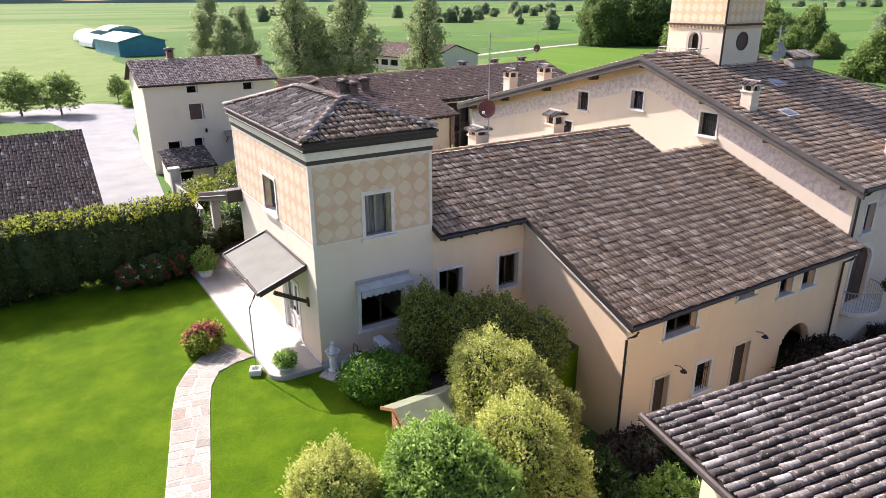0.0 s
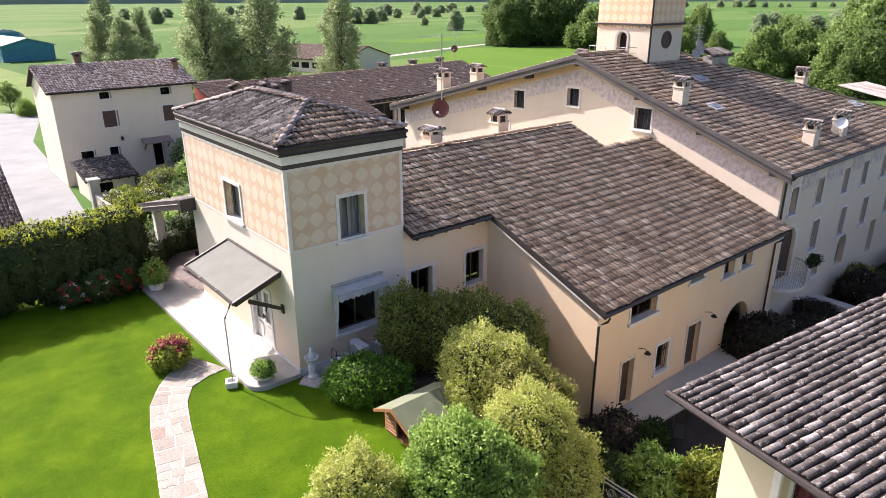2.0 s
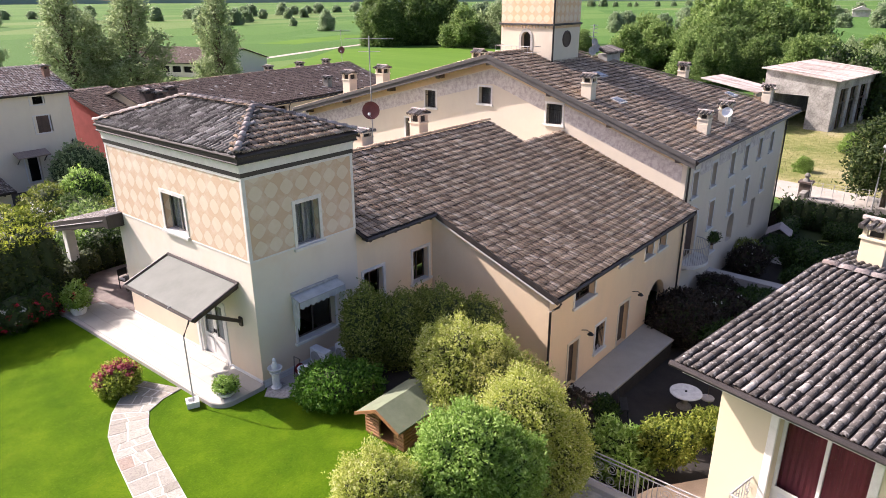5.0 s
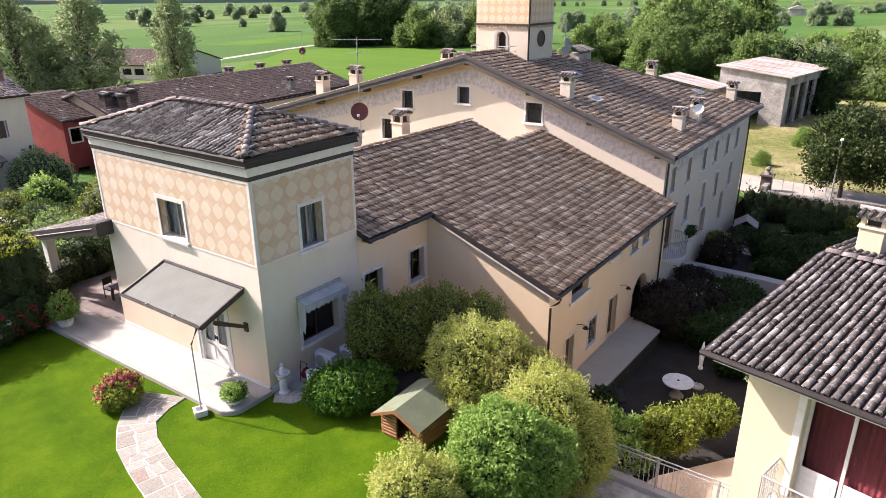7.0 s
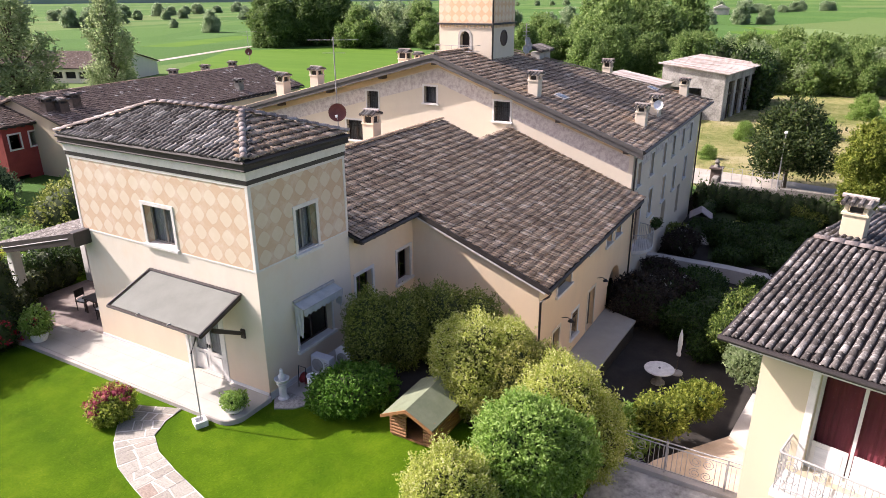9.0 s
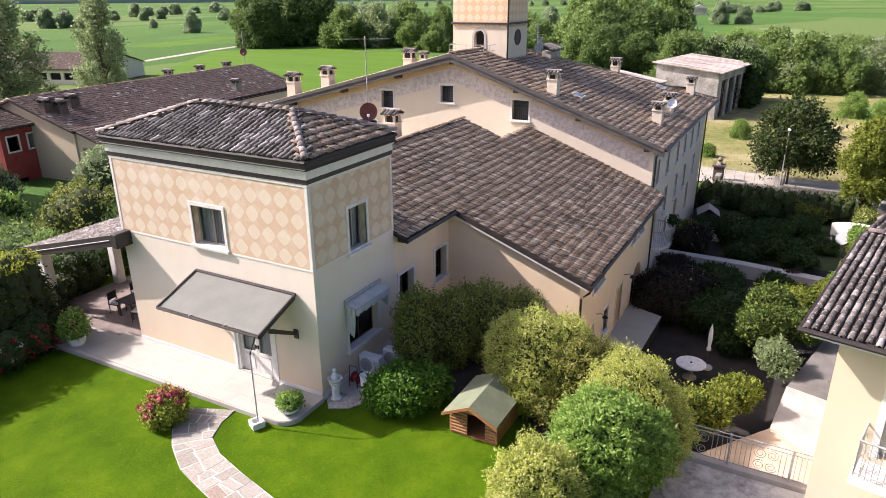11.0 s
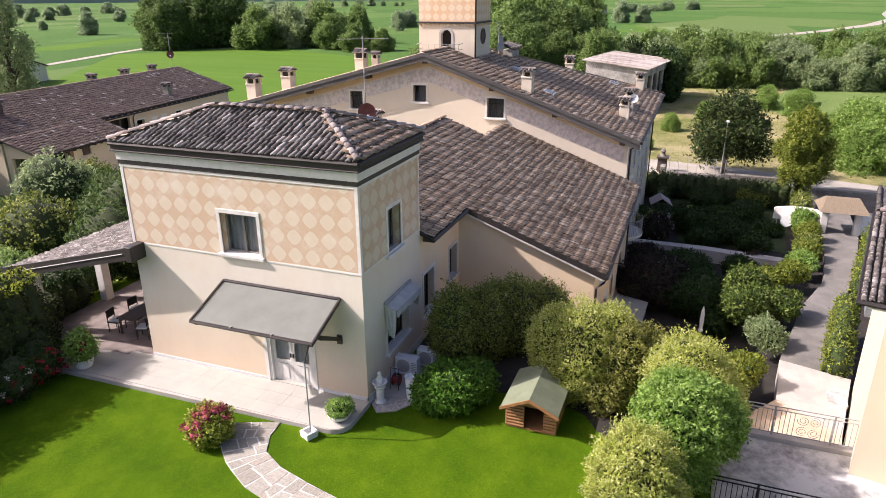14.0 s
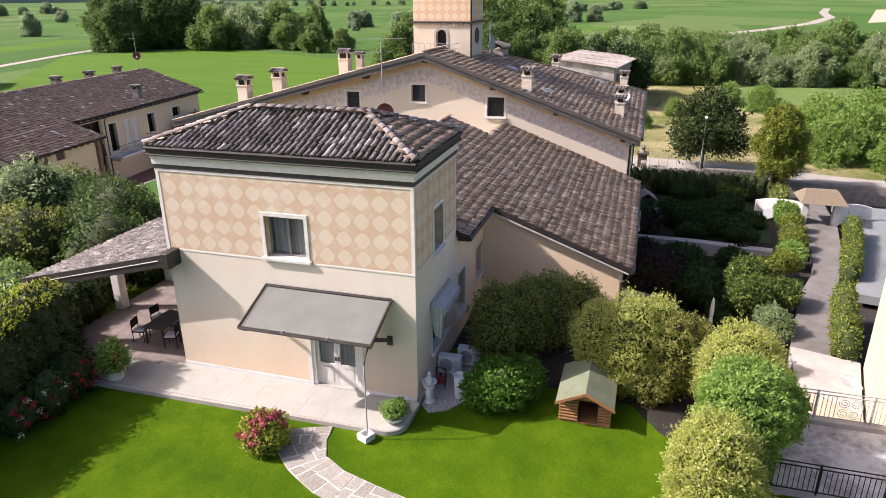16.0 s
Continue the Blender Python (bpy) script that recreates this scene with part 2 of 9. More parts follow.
CLOTH = plain("grey_awning_cloth", (0.36, 0.37, 0.36), (0.54, 0.55, 0.53), 3.0, 0.9, 0.2)
CURTAIN = plain("grey_white_curtain", (0.16, 0.155, 0.15), (0.40, 0.385, 0.37), 1.5, 0.9, 0.2, 9.0, stretch=(9, 9, 0.4))
FRAME_GREY = plain("weathered_grey_window_frame", (0.20, 0.185, 0.165), (0.32, 0.30, 0.27), 4.0, 0.6, 0.1)
SHUTTER = plain("dark_brown_shutter", (0.045, 0.026, 0.02), (0.10, 0.058, 0.045), 3.0, 0.6, 0.2)
BLIND = plain("grey_blind", (0.085, 0.08, 0.075), (0.16, 0.152, 0.142), 1.5, 0.9, 0.2, 12.0)
GRASS = leaf_material("grass_blades", ((0.0, (0.05, 0.115, 0.003)), (0.5, (0.095, 0.175, 0.005)), (1.0, (0.17, 0.25, 0.02))), 0.3, 0.7)
STRAW = leaf_material("meadow_stalks", ((0.0, (0.13, 0.165, 0.05)), (0.5, (0.25, 0.25, 0.10)), (1.0, (0.42, 0.37, 0.21))), 0.5, 0.8)
# Near-black colour that puts the lack of light into rooms and openings.
DARK_ROOM = plain("dim_room", (0.02, 0.018, 0.016), (0.05, 0.045, 0.04), 1.0, 0.9, 0.0)
RED_CURTAIN = plain("burgundy_curtain", (0.10, 0.012, 0.018), (0.22, 0.03, 0.042), 1.5, 0.8, 0.2, 9.0, stretch=(8, 8, 0.4))
GREY_BRICK = plain("grey_mossy_brick", (0.14, 0.13, 0.11), (0.30, 0.28, 0.24), 3.0, 0.9, 0.5, 15.0)
SOOT_BRICK = plain("sooty_brick", (0.05, 0.038, 0.032), (0.13, 0.095, 0.08), 3.0, 0.9, 0.5, 15.0)
BRICK_OLD = plain("old_brick", (0.14, 0.075, 0.05), (0.28, 0.17, 0.12), 3.0, 0.9, 0.5, 15.0)
RUBBLE = plain("rubble_wall", (0.13, 0.12, 0.10), (0.30, 0.28, 0.25), 2.0, 0.95, 0.8, 8.0)
TIN = plain("rusty_tin_roof", (0.20, 0.135, 0.10), (0.46, 0.425, 0.385), 0.9, 0.7, 0.2, 5.0, spread=(0.36, 0.56), stretch=(1.0, 0.12, 1.0))
OLD_WALL = plain("stained_old_plaster", (0.25, 0.235, 0.205), (0.52, 0.495, 0.45), 0.5, 0.9, 0.3, 5.0)
TEAL = plain("teal_sheet_metal", (0.02, 0.16, 0.22), (0.05, 0.26, 0.33), 0.6, 0.6, 0.1)
PALE_TIN = plain("pale_blue_tin", (0.24, 0.33, 0.35), (0.34, 0.42, 0.43), 0.5, 0.6, 0.1)
RED_WALL = plain("red_plaster", (0.22, 0.035, 0.03), (0.34, 0.06, 0.05), 1.0, 0.9, 0.2)
ASPHALT = plain("pale_asphalt", (0.15, 0.163, 0.163), (0.235, 0.25, 0.248), 0.4, 0.95, 0.3)

glass, gt, gb = nodes_of("window_glass")
gb.inputs["Base Color"].default_value = (0.85, 0.9, 0.92, 1)
gb.inputs["Roughness"].default_value = 0.03
gb.inputs["Transmission Weight"].default_value = 1.0
gb.inputs["IOR"].default_value = 1.1
GLASS = glass


def field_material():
    m, t, b = nodes_of("meadow_ground")
    vor = put(t, "ShaderNodeTexVoronoi", Scale=0.011)
    mp = t.nodes.new("ShaderNodeMapping")
    mp.inputs["Rotation"].default_value = (0, 0, 0.5)
    mp.inputs["Scale"].default_value = (0.55, 1.5, 1.0)
    t.links.new(position(t), mp.inputs[0])
    t.links.new(mp.outputs[0], vor.inputs["Vector"])
    sep = t.nodes.new("ShaderNodeSeparateColor")
    t.links.new(vor.outputs["Color"], sep.inputs[0])
    col = ramp(t, sep.outputs[0], ((0.0, (0.045, 0.105, 0.024)), (0.3, (0.06, 0.13, 0.029)), (0.6, (0.078, 0.15, 0.034)), (0.85, (0.11, 0.17, 0.05)), (1.0, (0.15, 0.18, 0.07))))
    col = mixed(t, maths(t, "MULTIPLY", noise_of(t, 0.05, 5.0), 0.5), col, (0.065, 0.135, 0.034))
    rows = noise_of(t, 0.5, 3.0, 0.6, stretch=(1.6, 0.15, 1.0))
    col = mixed(t, maths(t, "MULTIPLY", rows, 0.35), col, (0.06, 0.12, 0.022))
    t.links.new(col, b.inputs["Base Color"])
    b.inputs["Roughness"].default_value = 0.95
    b.inputs["Specular IOR Level"].default_value = 0.08
    bumped(t, b, noise_of(t, 3.0, 5.0), 0.8, 0.2)
    return m


def meadow_material():
    """Rough meadow: bleached stalks, green patches and trodden pale spots."""
    m, t, b = nodes_of("dry_yellow_grass")
    f = maths(t, "ADD", maths(t, "MULTIPLY", noise_of(t, 0.09, 4.0, 0.6), 0.7), maths(t, "MULTIPLY", noise_of(t, 1.2, 5.0, 0.65), 0.3))
    col = ramp(t, f, ((0.34, (0.11, 0.155, 0.038)), (0.45, (0.18, 0.205, 0.062)), (0.53, (0.29, 0.275, 0.11)), (0.64, (0.42, 0.365, 0.20))))
    t.links.new(col, b.inputs["Base Color"])
    b.inputs["Roughness"].default_value = 0.95
    b.inputs["Specular IOR Level"].default_value = 0.08
    bumped(t, b, noise_of(t, 6.0, 6.0, 0.8), 1.0, 0.25)
    return m


FIELD = field_material()
STRIP_PALE = plain("pale_green_strip", (0.12, 0.185, 0.06), (0.165, 0.225, 0.088), 0.1, 0.95, 0.7, 1.5, gloss=0.08)
STRIP_DARK = plain("dark_green_strip", (0.05, 0.115, 0.026), (0.08, 0.155, 0.04), 0.1, 0.95, 0.7, 1.5, gloss=0.08)
MEADOW = plain("bright_meadow", (0.085, 0.145, 0.036), (0.145, 0.20, 0.062), 0.12, 0.95, 0.7, 1.2, gloss=0.08)
CROP = plain("young_crop", (0.058, 0.13, 0.012), (0.09, 0.168, 0.02), 0.1, 0.95, 0.7, 2.0, stretch=(2.5, 0.2, 1), gloss=0.08)
DRY_GRASS = meadow_material()


def lawn_material():
    m, t, b = nodes_of("mown_lawn")
    f = maths(t, "ADD", maths(t, "MULTIPLY", noise_of(t, 0.6, 4.0), 0.5), maths(t, "MULTIPLY", noise_of(t, 22.0, 5.0, 0.7), 0.5))
    grass = ramp(t, f, ((0.36, (0.034, 0.086, 0.002)), (0.52, (0.069, 0.136, 0.003)), (0.66, (0.115, 0.184, 0.006))))
    worn = noise_of(t, 1.7, 5.0, 0.7)
    grass = mixed(t, maths(t, "MULTIPLY", maths(t, "SUBTRACT", worn, 0.52), 1.4), grass, (0.14, 0.185, 0.01))
    tuft = noise_of(t, 7.0, 4.0, 0.7)
    grass = mixed(t, maths(t, "MULTIPLY", maths(t, "SUBTRACT", tuft, 0.52), 1.1), grass, (0.045, 0.10, 0.002))
    t.links.new(grass, b.inputs["Base Color"])
    b.inputs["Roughness"].default_value = 0.9
    b.inputs["Specular IOR Level"].default_value = 0.05
    bumped(t, b, noise_of(t, 50.0, 4.0, 0.8), 0.9, 0.03)
    return m


LAWN = lawn_material()
LEAF_YELLOW = leaf_material("variegated_leaves", ((0.0, (0.22, 0.28, 0.04)), (0.35, (0.42, 0.48, 0.09)), (0.75, (0.62, 0.645, 0.20)), (1.0, (0.82, 0.80, 0.46))), 0.52)
LEAF_FRESH = leaf_material("fresh_green_leaves", ((0.0, (0.13, 0.24, 0.038)), (0.5, (0.28, 0.43, 0.085)), (1.0, (0.48, 0.64, 0.22))), 0.55)
LEAF_BRONZE = leaf_material("bronze_green_leaves", ((0.0, (0.13, 0.145, 0.028)), (0.45, (0.29, 0.31, 0.062)), (0.8, (0.46, 0.47, 0.13)), (1.0, (0.62, 0.58, 0.29))), 0.45)
LEAF_SHRUB = leaf_material("mixed_shrub_leaves", ((0.0, (0.035, 0.065, 0.012)), (0.5, (0.085, 0.14, 0.024)), (0.85, (0.18, 0.25, 0.045)), (1.0, (0.36, 0.42, 0.12))), 0.35)
# Greens halved: the deep courtyard shade is part of this leaf colour.
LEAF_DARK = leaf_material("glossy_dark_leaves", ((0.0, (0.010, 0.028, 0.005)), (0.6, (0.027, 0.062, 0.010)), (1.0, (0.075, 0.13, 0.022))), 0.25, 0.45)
LEAF_LAUREL = leaf_material("laurel_leaves", ((0.0, (0.04, 0.115, 0.008)), (0.5, (0.085, 0.20, 0.018)), (1.0, (0.20, 0.35, 0.06))), 0.35, 0.5)
LEAF_PURPLE = leaf_material("purple_leaves", ((0.0, (0.018, 0.013, 0.011)), (0.6, (0.04, 0.029, 0.022)), (1.0, (0.085, 0.068, 0.045))), 0.2)
LEAF_OLIVE = leaf_material("olive_leaves", ((0.0, (0.075, 0.105, 0.018)), (0.5, (0.185, 0.23, 0.042)), (0.85, (0.33, 0.37, 0.08)), (1.0, (0.48, 0.48, 0.18))), 0.34)
LEAF_TREE = leaf_material("tree_leaves", ((0.0, (0.10, 0.17, 0.042)), (0.5, (0.185, 0.28, 0.075)), (1.0, (0.32, 0.42, 0.145))), 0.52)
LEAF_GROVE = leaf_material("grove_leaves", ((0.0, (0.06, 0.11, 0.026)), (0.5, (0.115, 0.185, 0.045)), (1.0, (0.21, 0.29, 0.09))), 0.4)
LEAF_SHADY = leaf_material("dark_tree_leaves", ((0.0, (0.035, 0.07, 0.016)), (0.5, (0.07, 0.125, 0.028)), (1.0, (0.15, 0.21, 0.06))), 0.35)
LEAF_BUSH = leaf_material("yellowing_bush_leaves", ((0.0, (0.14, 0.19, 0.02)), (0.5, (0.33, 0.40, 0.05)), (1.0, (0.60, 0.62, 0.15))), 0.5)
LEAF_MAPLE = leaf_material("dark_maple_leaves", ((0.0, (0.02, 0.038, 0.010)), (0.5, (0.045, 0.075, 0.018)), (0.9, (0.10, 0.14, 0.035)), (1.0, (0.20, 0.22, 0.08))), 0.3)
LEAF_GREYGREEN = leaf_material("poplar_leaves", ((0.0, (0.17, 0.235, 0.10)), (0.5, (0.28, 0.36, 0.165)), (1.0, (0.44, 0.51, 0.29))), 0.55)
# Hedge leaf tones lowered so that the front's shade is in the colour.
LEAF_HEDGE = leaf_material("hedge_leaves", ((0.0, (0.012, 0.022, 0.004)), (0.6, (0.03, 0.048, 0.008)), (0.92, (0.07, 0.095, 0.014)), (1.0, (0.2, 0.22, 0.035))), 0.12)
# Top shoots brightened to stand for sunlight along the hedge.
LEAF_SUNLIT_TIPS = leaf_material("new_hedge_tips", ((0.0, (0.16, 0.22, 0.02)), (0.5, (0.34, 0.40, 0.04)), (1.0, (0.52, 0.55, 0.09))), 0.4)
# Leaf greens paled so that the distance haze sits in the colour.
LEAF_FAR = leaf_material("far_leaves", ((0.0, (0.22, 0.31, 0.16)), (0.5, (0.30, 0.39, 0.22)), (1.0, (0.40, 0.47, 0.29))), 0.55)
LEAF_SCRUB = leaf_material("scrub_leaves", ((0.0, (0.12, 0.21, 0.036)), (0.5, (0.22, 0.34, 0.072)), (1.0, (0.36, 0.49, 0.14))), 0.5)
LEAF_LIME = leaf_material("lime_leaves", ((0.0, (0.09, 0.133, 0.016)), (0.5, (0.215, 0.265, 0.036)), (1.0, (0.42, 0.455, 0.095))))
# Twig cores, coloured near black to put shade between the leaves.
SHADE_TWIGS = plain("inner_growth", (0.022, 0.034, 0.010), (0.05, 0.07, 0.02), 3.0, 0.95, 0.5)
SHADE_TWIGS_OLIVE = plain("pale_inner_growth", (0.022, 0.026, 0.008), (0.065, 0.075, 0.018), 7.0, 0.95, 0.8, 25.0)
SHADE_TWIGS_GREEN = plain("green_inner_growth", (0.014, 0.028, 0.007), (0.04, 0.07, 0.016), 6.0, 0.95, 0.8, 20.0)
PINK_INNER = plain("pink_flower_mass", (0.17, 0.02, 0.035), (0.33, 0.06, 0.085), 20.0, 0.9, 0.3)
INNER = {"pink_petals": PINK_INNER, "variegated_leaves": SHADE_TWIGS_OLIVE, "fresh_green_leaves": SHADE_TWIGS_GREEN, "lime_leaves": SHADE_TWIGS_GREEN, "poplar_leaves": SHADE_TWIGS_GREEN, "far_leaves": SHADE_TWIGS_GREEN, "tree_leaves": SHADE_TWIGS_GREEN}
PINK = leaf_material("pink_petals", ((0.0, (0.14, 0.013, 0.025)), (0.5, (0.29, 0.045, 0.06)), (1.0, (0.50, 0.23, 0.19))), 0.4)
ROSE = leaf_material("red_petals", ((0.0, (0.35, 0.01, 0.03)), (0.7, (0.55, 0.03, 0.07)), (1.0, (0.65, 0.10, 0.14))), 0.3)
WHITE_PETAL = leaf_material("white_petals", ((0.0, (0.55, 0.55, 0.5)), (1.0, (0.8, 0.8, 0.75))), 0.3)


# ---- building helpers ----
class Shape:
    """A growing list of points and faces."""

    def __init__(self):
        self.v, self.f = [], []

    def add(self, pts, faces):
        k = len(self.v)
        self.v += [tuple(p) for p in pts]
        self.f += [tuple(k + i for i in f) for f in faces]
        return self

    def box(self, x0, y0, z0, x1, y1, z1, c=0.0):
        """A box; c chamfers its upright and top edges."""
        if not c:
            return self.hexa([(x0, y0, z0), (x1, y0, z0), (x1, y1, z0), (x0, y1, z0), (x0, y0, z1), (x1, y0, z1), (x1, y1, z1), (x0, y1, z1)])
        ring = lambda i, z: [(x0 + i + c, y0 + i, z), (x1 - i - c, y0 + i, z), (x1 - i, y0 + i + c, z), (x1 - i, y1 - i - c, z), (x1 - i - c, y1 - i, z), (x0 + i + c, y1 - i, z), (x0 + i, y1 - i - c, z), (x0 + i, y0 + i + c, z)]
        pts = ring(0, z0) + ring(0, z1 - c) + ring(c * 0.7, z1)
        fs = [tuple(range(7, -1, -1)), tuple(range(16, 24))]
        for r in (0, 8):
            fs += [(r + i, r + (i + 1) % 8, r + 8 + (i + 1) % 8, r + 8 + i) for i in range(8)]
        return self.add(pts, fs)

    def hexa(self, p):
        return self.add(p, [(3, 2, 1, 0), (4, 5, 6, 7), (0, 1, 5, 4), (1, 2, 6, 5), (2, 3, 7, 6), (3, 0, 4, 7)])

    def prism(self, poly, z0, z1):
        n = len(poly)
        pts = [(x, y, z0) for x, y in poly] + [(x, y, z1) for x, y in poly]
        return self.add(pts, [tuple(range(n - 1, -1, -1)), tuple(range(n, 2 * n))] + [(i, (i + 1) % n, n + (i + 1) % n, n + i) for i in range(n)])

    def lathe(self, prof, n=16, at=(0, 0, 0), squash=1.0):
        pts, fs = [], []
        for r, z in prof:
            pts += [(at[0] + r * math.cos(2 * math.pi * i / n), at[1] + squash * r * math.sin(2 * math.pi * i / n), at[2] + z) for i in range(n)]
        for k in range(len(prof) - 1):
            fs += [(k * n + i, k * n + (i + 1) % n, (k + 1) * n + (i + 1) % n, (k + 1) * n + i) for i in range(n)]
        fs += [tuple(range(n - 1, -1, -1)), tuple((len(prof) - 1) * n + i for i in range(n))]
        return self.add(pts, fs)

    def tube(self, path, r, n=8, r_end=None):
        """A round bar along a path of points."""
        path = [Vector(p) for p in path]
        pts, fs = [], []
        for k, p in enumerate(path):
            d = (path[min(k + 1, len(path) - 1)] - path[max(k - 1, 0)]).normalized()
            a = d.cross(Vector((0, 0, 1)) if abs(d.z) < 0.9 else Vector((1, 0, 0))).normalized()
            b = d.cross(a)
            rad = r if r_end is None else r + (r_end - r) * k / (len(path) - 1)
            pts += [tuple(p + rad * (math.cos(2 * math.pi * i / n) * a + math.sin(2 * math.pi * i / n) * b)) for i in range(n)]
        for k in range(len(path) - 1):
            fs += [(k * n + i, (k + 1) * n + i, (k + 1) * n + (i + 1) % n, k * n + (i + 1) % n) for i in range(n)]
        fs += [tuple(range(n)), tuple((len(path) - 1) * n + i for i in range(n - 1, -1, -1))]
        return self.add(pts, fs)

    def moved(self, m):
        self.v = [tuple(m @ Vector(p)) for p in self.v]
        return self

    def welded(self):
        """Joins equal points and drops faces that lie between two cells."""
        seen, index = {}, []
        for p in self.v:
            index.append(seen.setdefault(tuple(round(c, 4) for c in p), len(seen)))
        faces = [tuple(index[i] for i in f) for f in self.f]
        count = {}
        for f in faces:
            key = tuple(sorted(f))
            count[key] = count.get(key, 0) + 1
        self.v, self.f = list(seen), [f for f in faces if count[tuple(sorted(f))] == 1 and len(set(f)) == len(f)]
        return self

    def mesh(self, name, mat, smooth=False):
        me = bpy.data.meshes.new(name)
        me.from_pydata(self.v, [], self.f)
        me.materials.append(mat)
        if smooth:
            me.polygons.foreach_set("use_smooth", [True] * len(me.polygons))
        me.update()
        return me


def part(name, shape, mat, parent=None, label="", smooth=False):
    ob = new(name, shape.mesh(name, mat, smooth))
    ob.parent = parent
    return tagged(ob, label)


def thing(name, label, category, at=(0, 0, 0), rz=0, group="", kind=""):
    ob = new(name)
    ob.empty_display_size = 0.2
    ob.matrix_basis = pose(*at, 0, 0, rz)
    return tagged(ob, label, category, group, kind)


def structure(name, shape, mat, label, smooth=False, category=""):
    ob = new(name, shape.mesh(name, mat, smooth))
    return tagged(ob, label, category or name.split("_")[0], kind="structure")


def wall_shape(p, angle, length, z0, top, holes=(), thick=0.35):
    """A thick wall from p along angle (degrees); its outer face is on the right of that way. top: (s, z) profile; holes: (s0, s1, z0, z1)."""
    e = Vector((math.cos(radians(angle)), math.sin(radians(angle))))
    n = Vector((-e.y, e.x))
    cuts = sorted({0.0, length, *(s for s, _ in top), *(s for h in holes for s in h[:2])})
    cuts = [c for c in cuts if 0 <= c <= length]
    height = lambda s: float(np.interp(s, [a for a, _ in top], [b for _, b in top]))
    sh = Shape()
    for a, b in zip(cuts, cuts[1:]):
        if b - a < 1e-4:
            continue
        mid = (a + b) / 2
        spans, low = [], z0
        for h in sorted((h for h in holes if h[0] < mid < h[1]), key=lambda h: h[2]):
            if h[2] > low:
                spans.append((low, h[2]))
            low = max(low, h[3])
        spans.append((low, None))
        for lo, hi in spans:
            ha, hb = (height(a), height(b)) if hi is None else (hi, hi)
            if ha <= lo and hb <= lo:
                continue
            q = lambda s, w, z: (p[0] + e.x * s + n.x * w, p[1] + e.y * s + n.y * w, z)
            sh.hexa([q(a, 0, lo), q(b, 0, lo), q(b, thick, lo), q(a, thick, lo), q(a, 0, ha), q(b, 0, hb), q(b, thick, hb), q(a, thick, ha)])
    return sh.welded()


def arch_holes(s0, s1, z0, spring, n=18):
    """Holes that together make an opening with a round head."""
    r, mid = (s1 - s0) / 2, (s0 + s1) / 2
    out = []
    for i in range(n):
        a, b = s0 + (s1 - s0) * i / n, s0 + (s1 - s0) * (i + 1) / n
        out.append((a, b, z0, spring + math.sqrt(max(r * r - ((a + b) / 2 - mid) ** 2, 0))))
    return out


counters = {"window": 0, "door": 0}


def window(p, angle, s0, s1, z0, z1, label, border=0.14, leaves=2, frame_mat=None, back=None, bars=False, depth=0.25, sill=True, border_mat=None, grey=False):
    """A window in an opening of a wall, with surround, sill, frame, panes and what hangs behind them."""
    counters["window"] += 1
    e = Vector((math.cos(radians(angle)), math.sin(radians(angle))))
    w, h = s1 - s0, z1 - z0
    t = thing("window_%d" % counters["window"], label, "window", (p[0] + e.x * s0, p[1] + e.y * s0, z0), angle, kind="structure")
    bm = border_mat or TRIM
    fm = frame_mat or TRIM_GREY
    if border:
        s = Shape()
        s.box(-border, -0.03, 0.0, 0.0, 0.04, h, 0.008).box(w, -0.03, 0.0, w + border, 0.04, h, 0.008).box(-border, -0.034, h, w + border, 0.04, h + border, 0.008)
        part("surround", s, bm, t)
    if sill:
        part("window_sill", Shape().box(-border - 0.06, -0.11, -0.09, w + border + 0.06, depth, 0.014, 0.015), bm, t)
    fr = Shape()
    b = 0.07
    fr.box(0, depth, 0, b, depth + 0.06, h).box(w - b, depth, 0, w, depth + 0.06, h).box(b, depth, 0, w - b, depth + 0.06, b).box(b, depth, h - b, w - b, depth + 0.06, h)
    if leaves == 2:
        fr.box(w / 2 - 0.035, depth - 0.006, b, w / 2 + 0.035, depth + 0.054, h - b)
    part("window_frame", fr, fm, t)
    spans = [(b, w / 2 - 0.035), (w / 2 + 0.035, w - b)] if leaves == 2 else [(b, w - b)]
    for a, c in spans:
        pane = part("pane", Shape().box(a, depth + 0.025, b, c, depth + 0.035, h - b), GLASS, t)
        pane.visible_shadow = False
    if back is not None:
        s = Shape()
        n = max(8, int(w / 0.06))
        xs = [w * i / n for i in range(n + 1)]
        ys = [depth + 0.12 + 0.02 * (i % 2) for i in range(n + 1)]
        s.add([(x, y, 0.02) for x, y in zip(xs, ys)] + [(x, y, h) for x, y in zip(xs, ys)], [(i, i + 1, n + 2 + i, n + 1 + i) for i in range(n)])
        part("curtain", s, back, t)
    if bars:
        for i in range(int(w / 0.13)):
            x = (i + 0.5) * w / int(w / 0.13)
            part("bar", Shape().tube([(x, 0.05, 0), (x, 0.05, h * 0.72 if bars == "rail" else h)], 0.011, 6), IRON, t)
        part("rail", Shape().box(0, 0.035, h * 0.72, w, 0.065, h * 0.72 + 0.03), IRON, t)
    return t


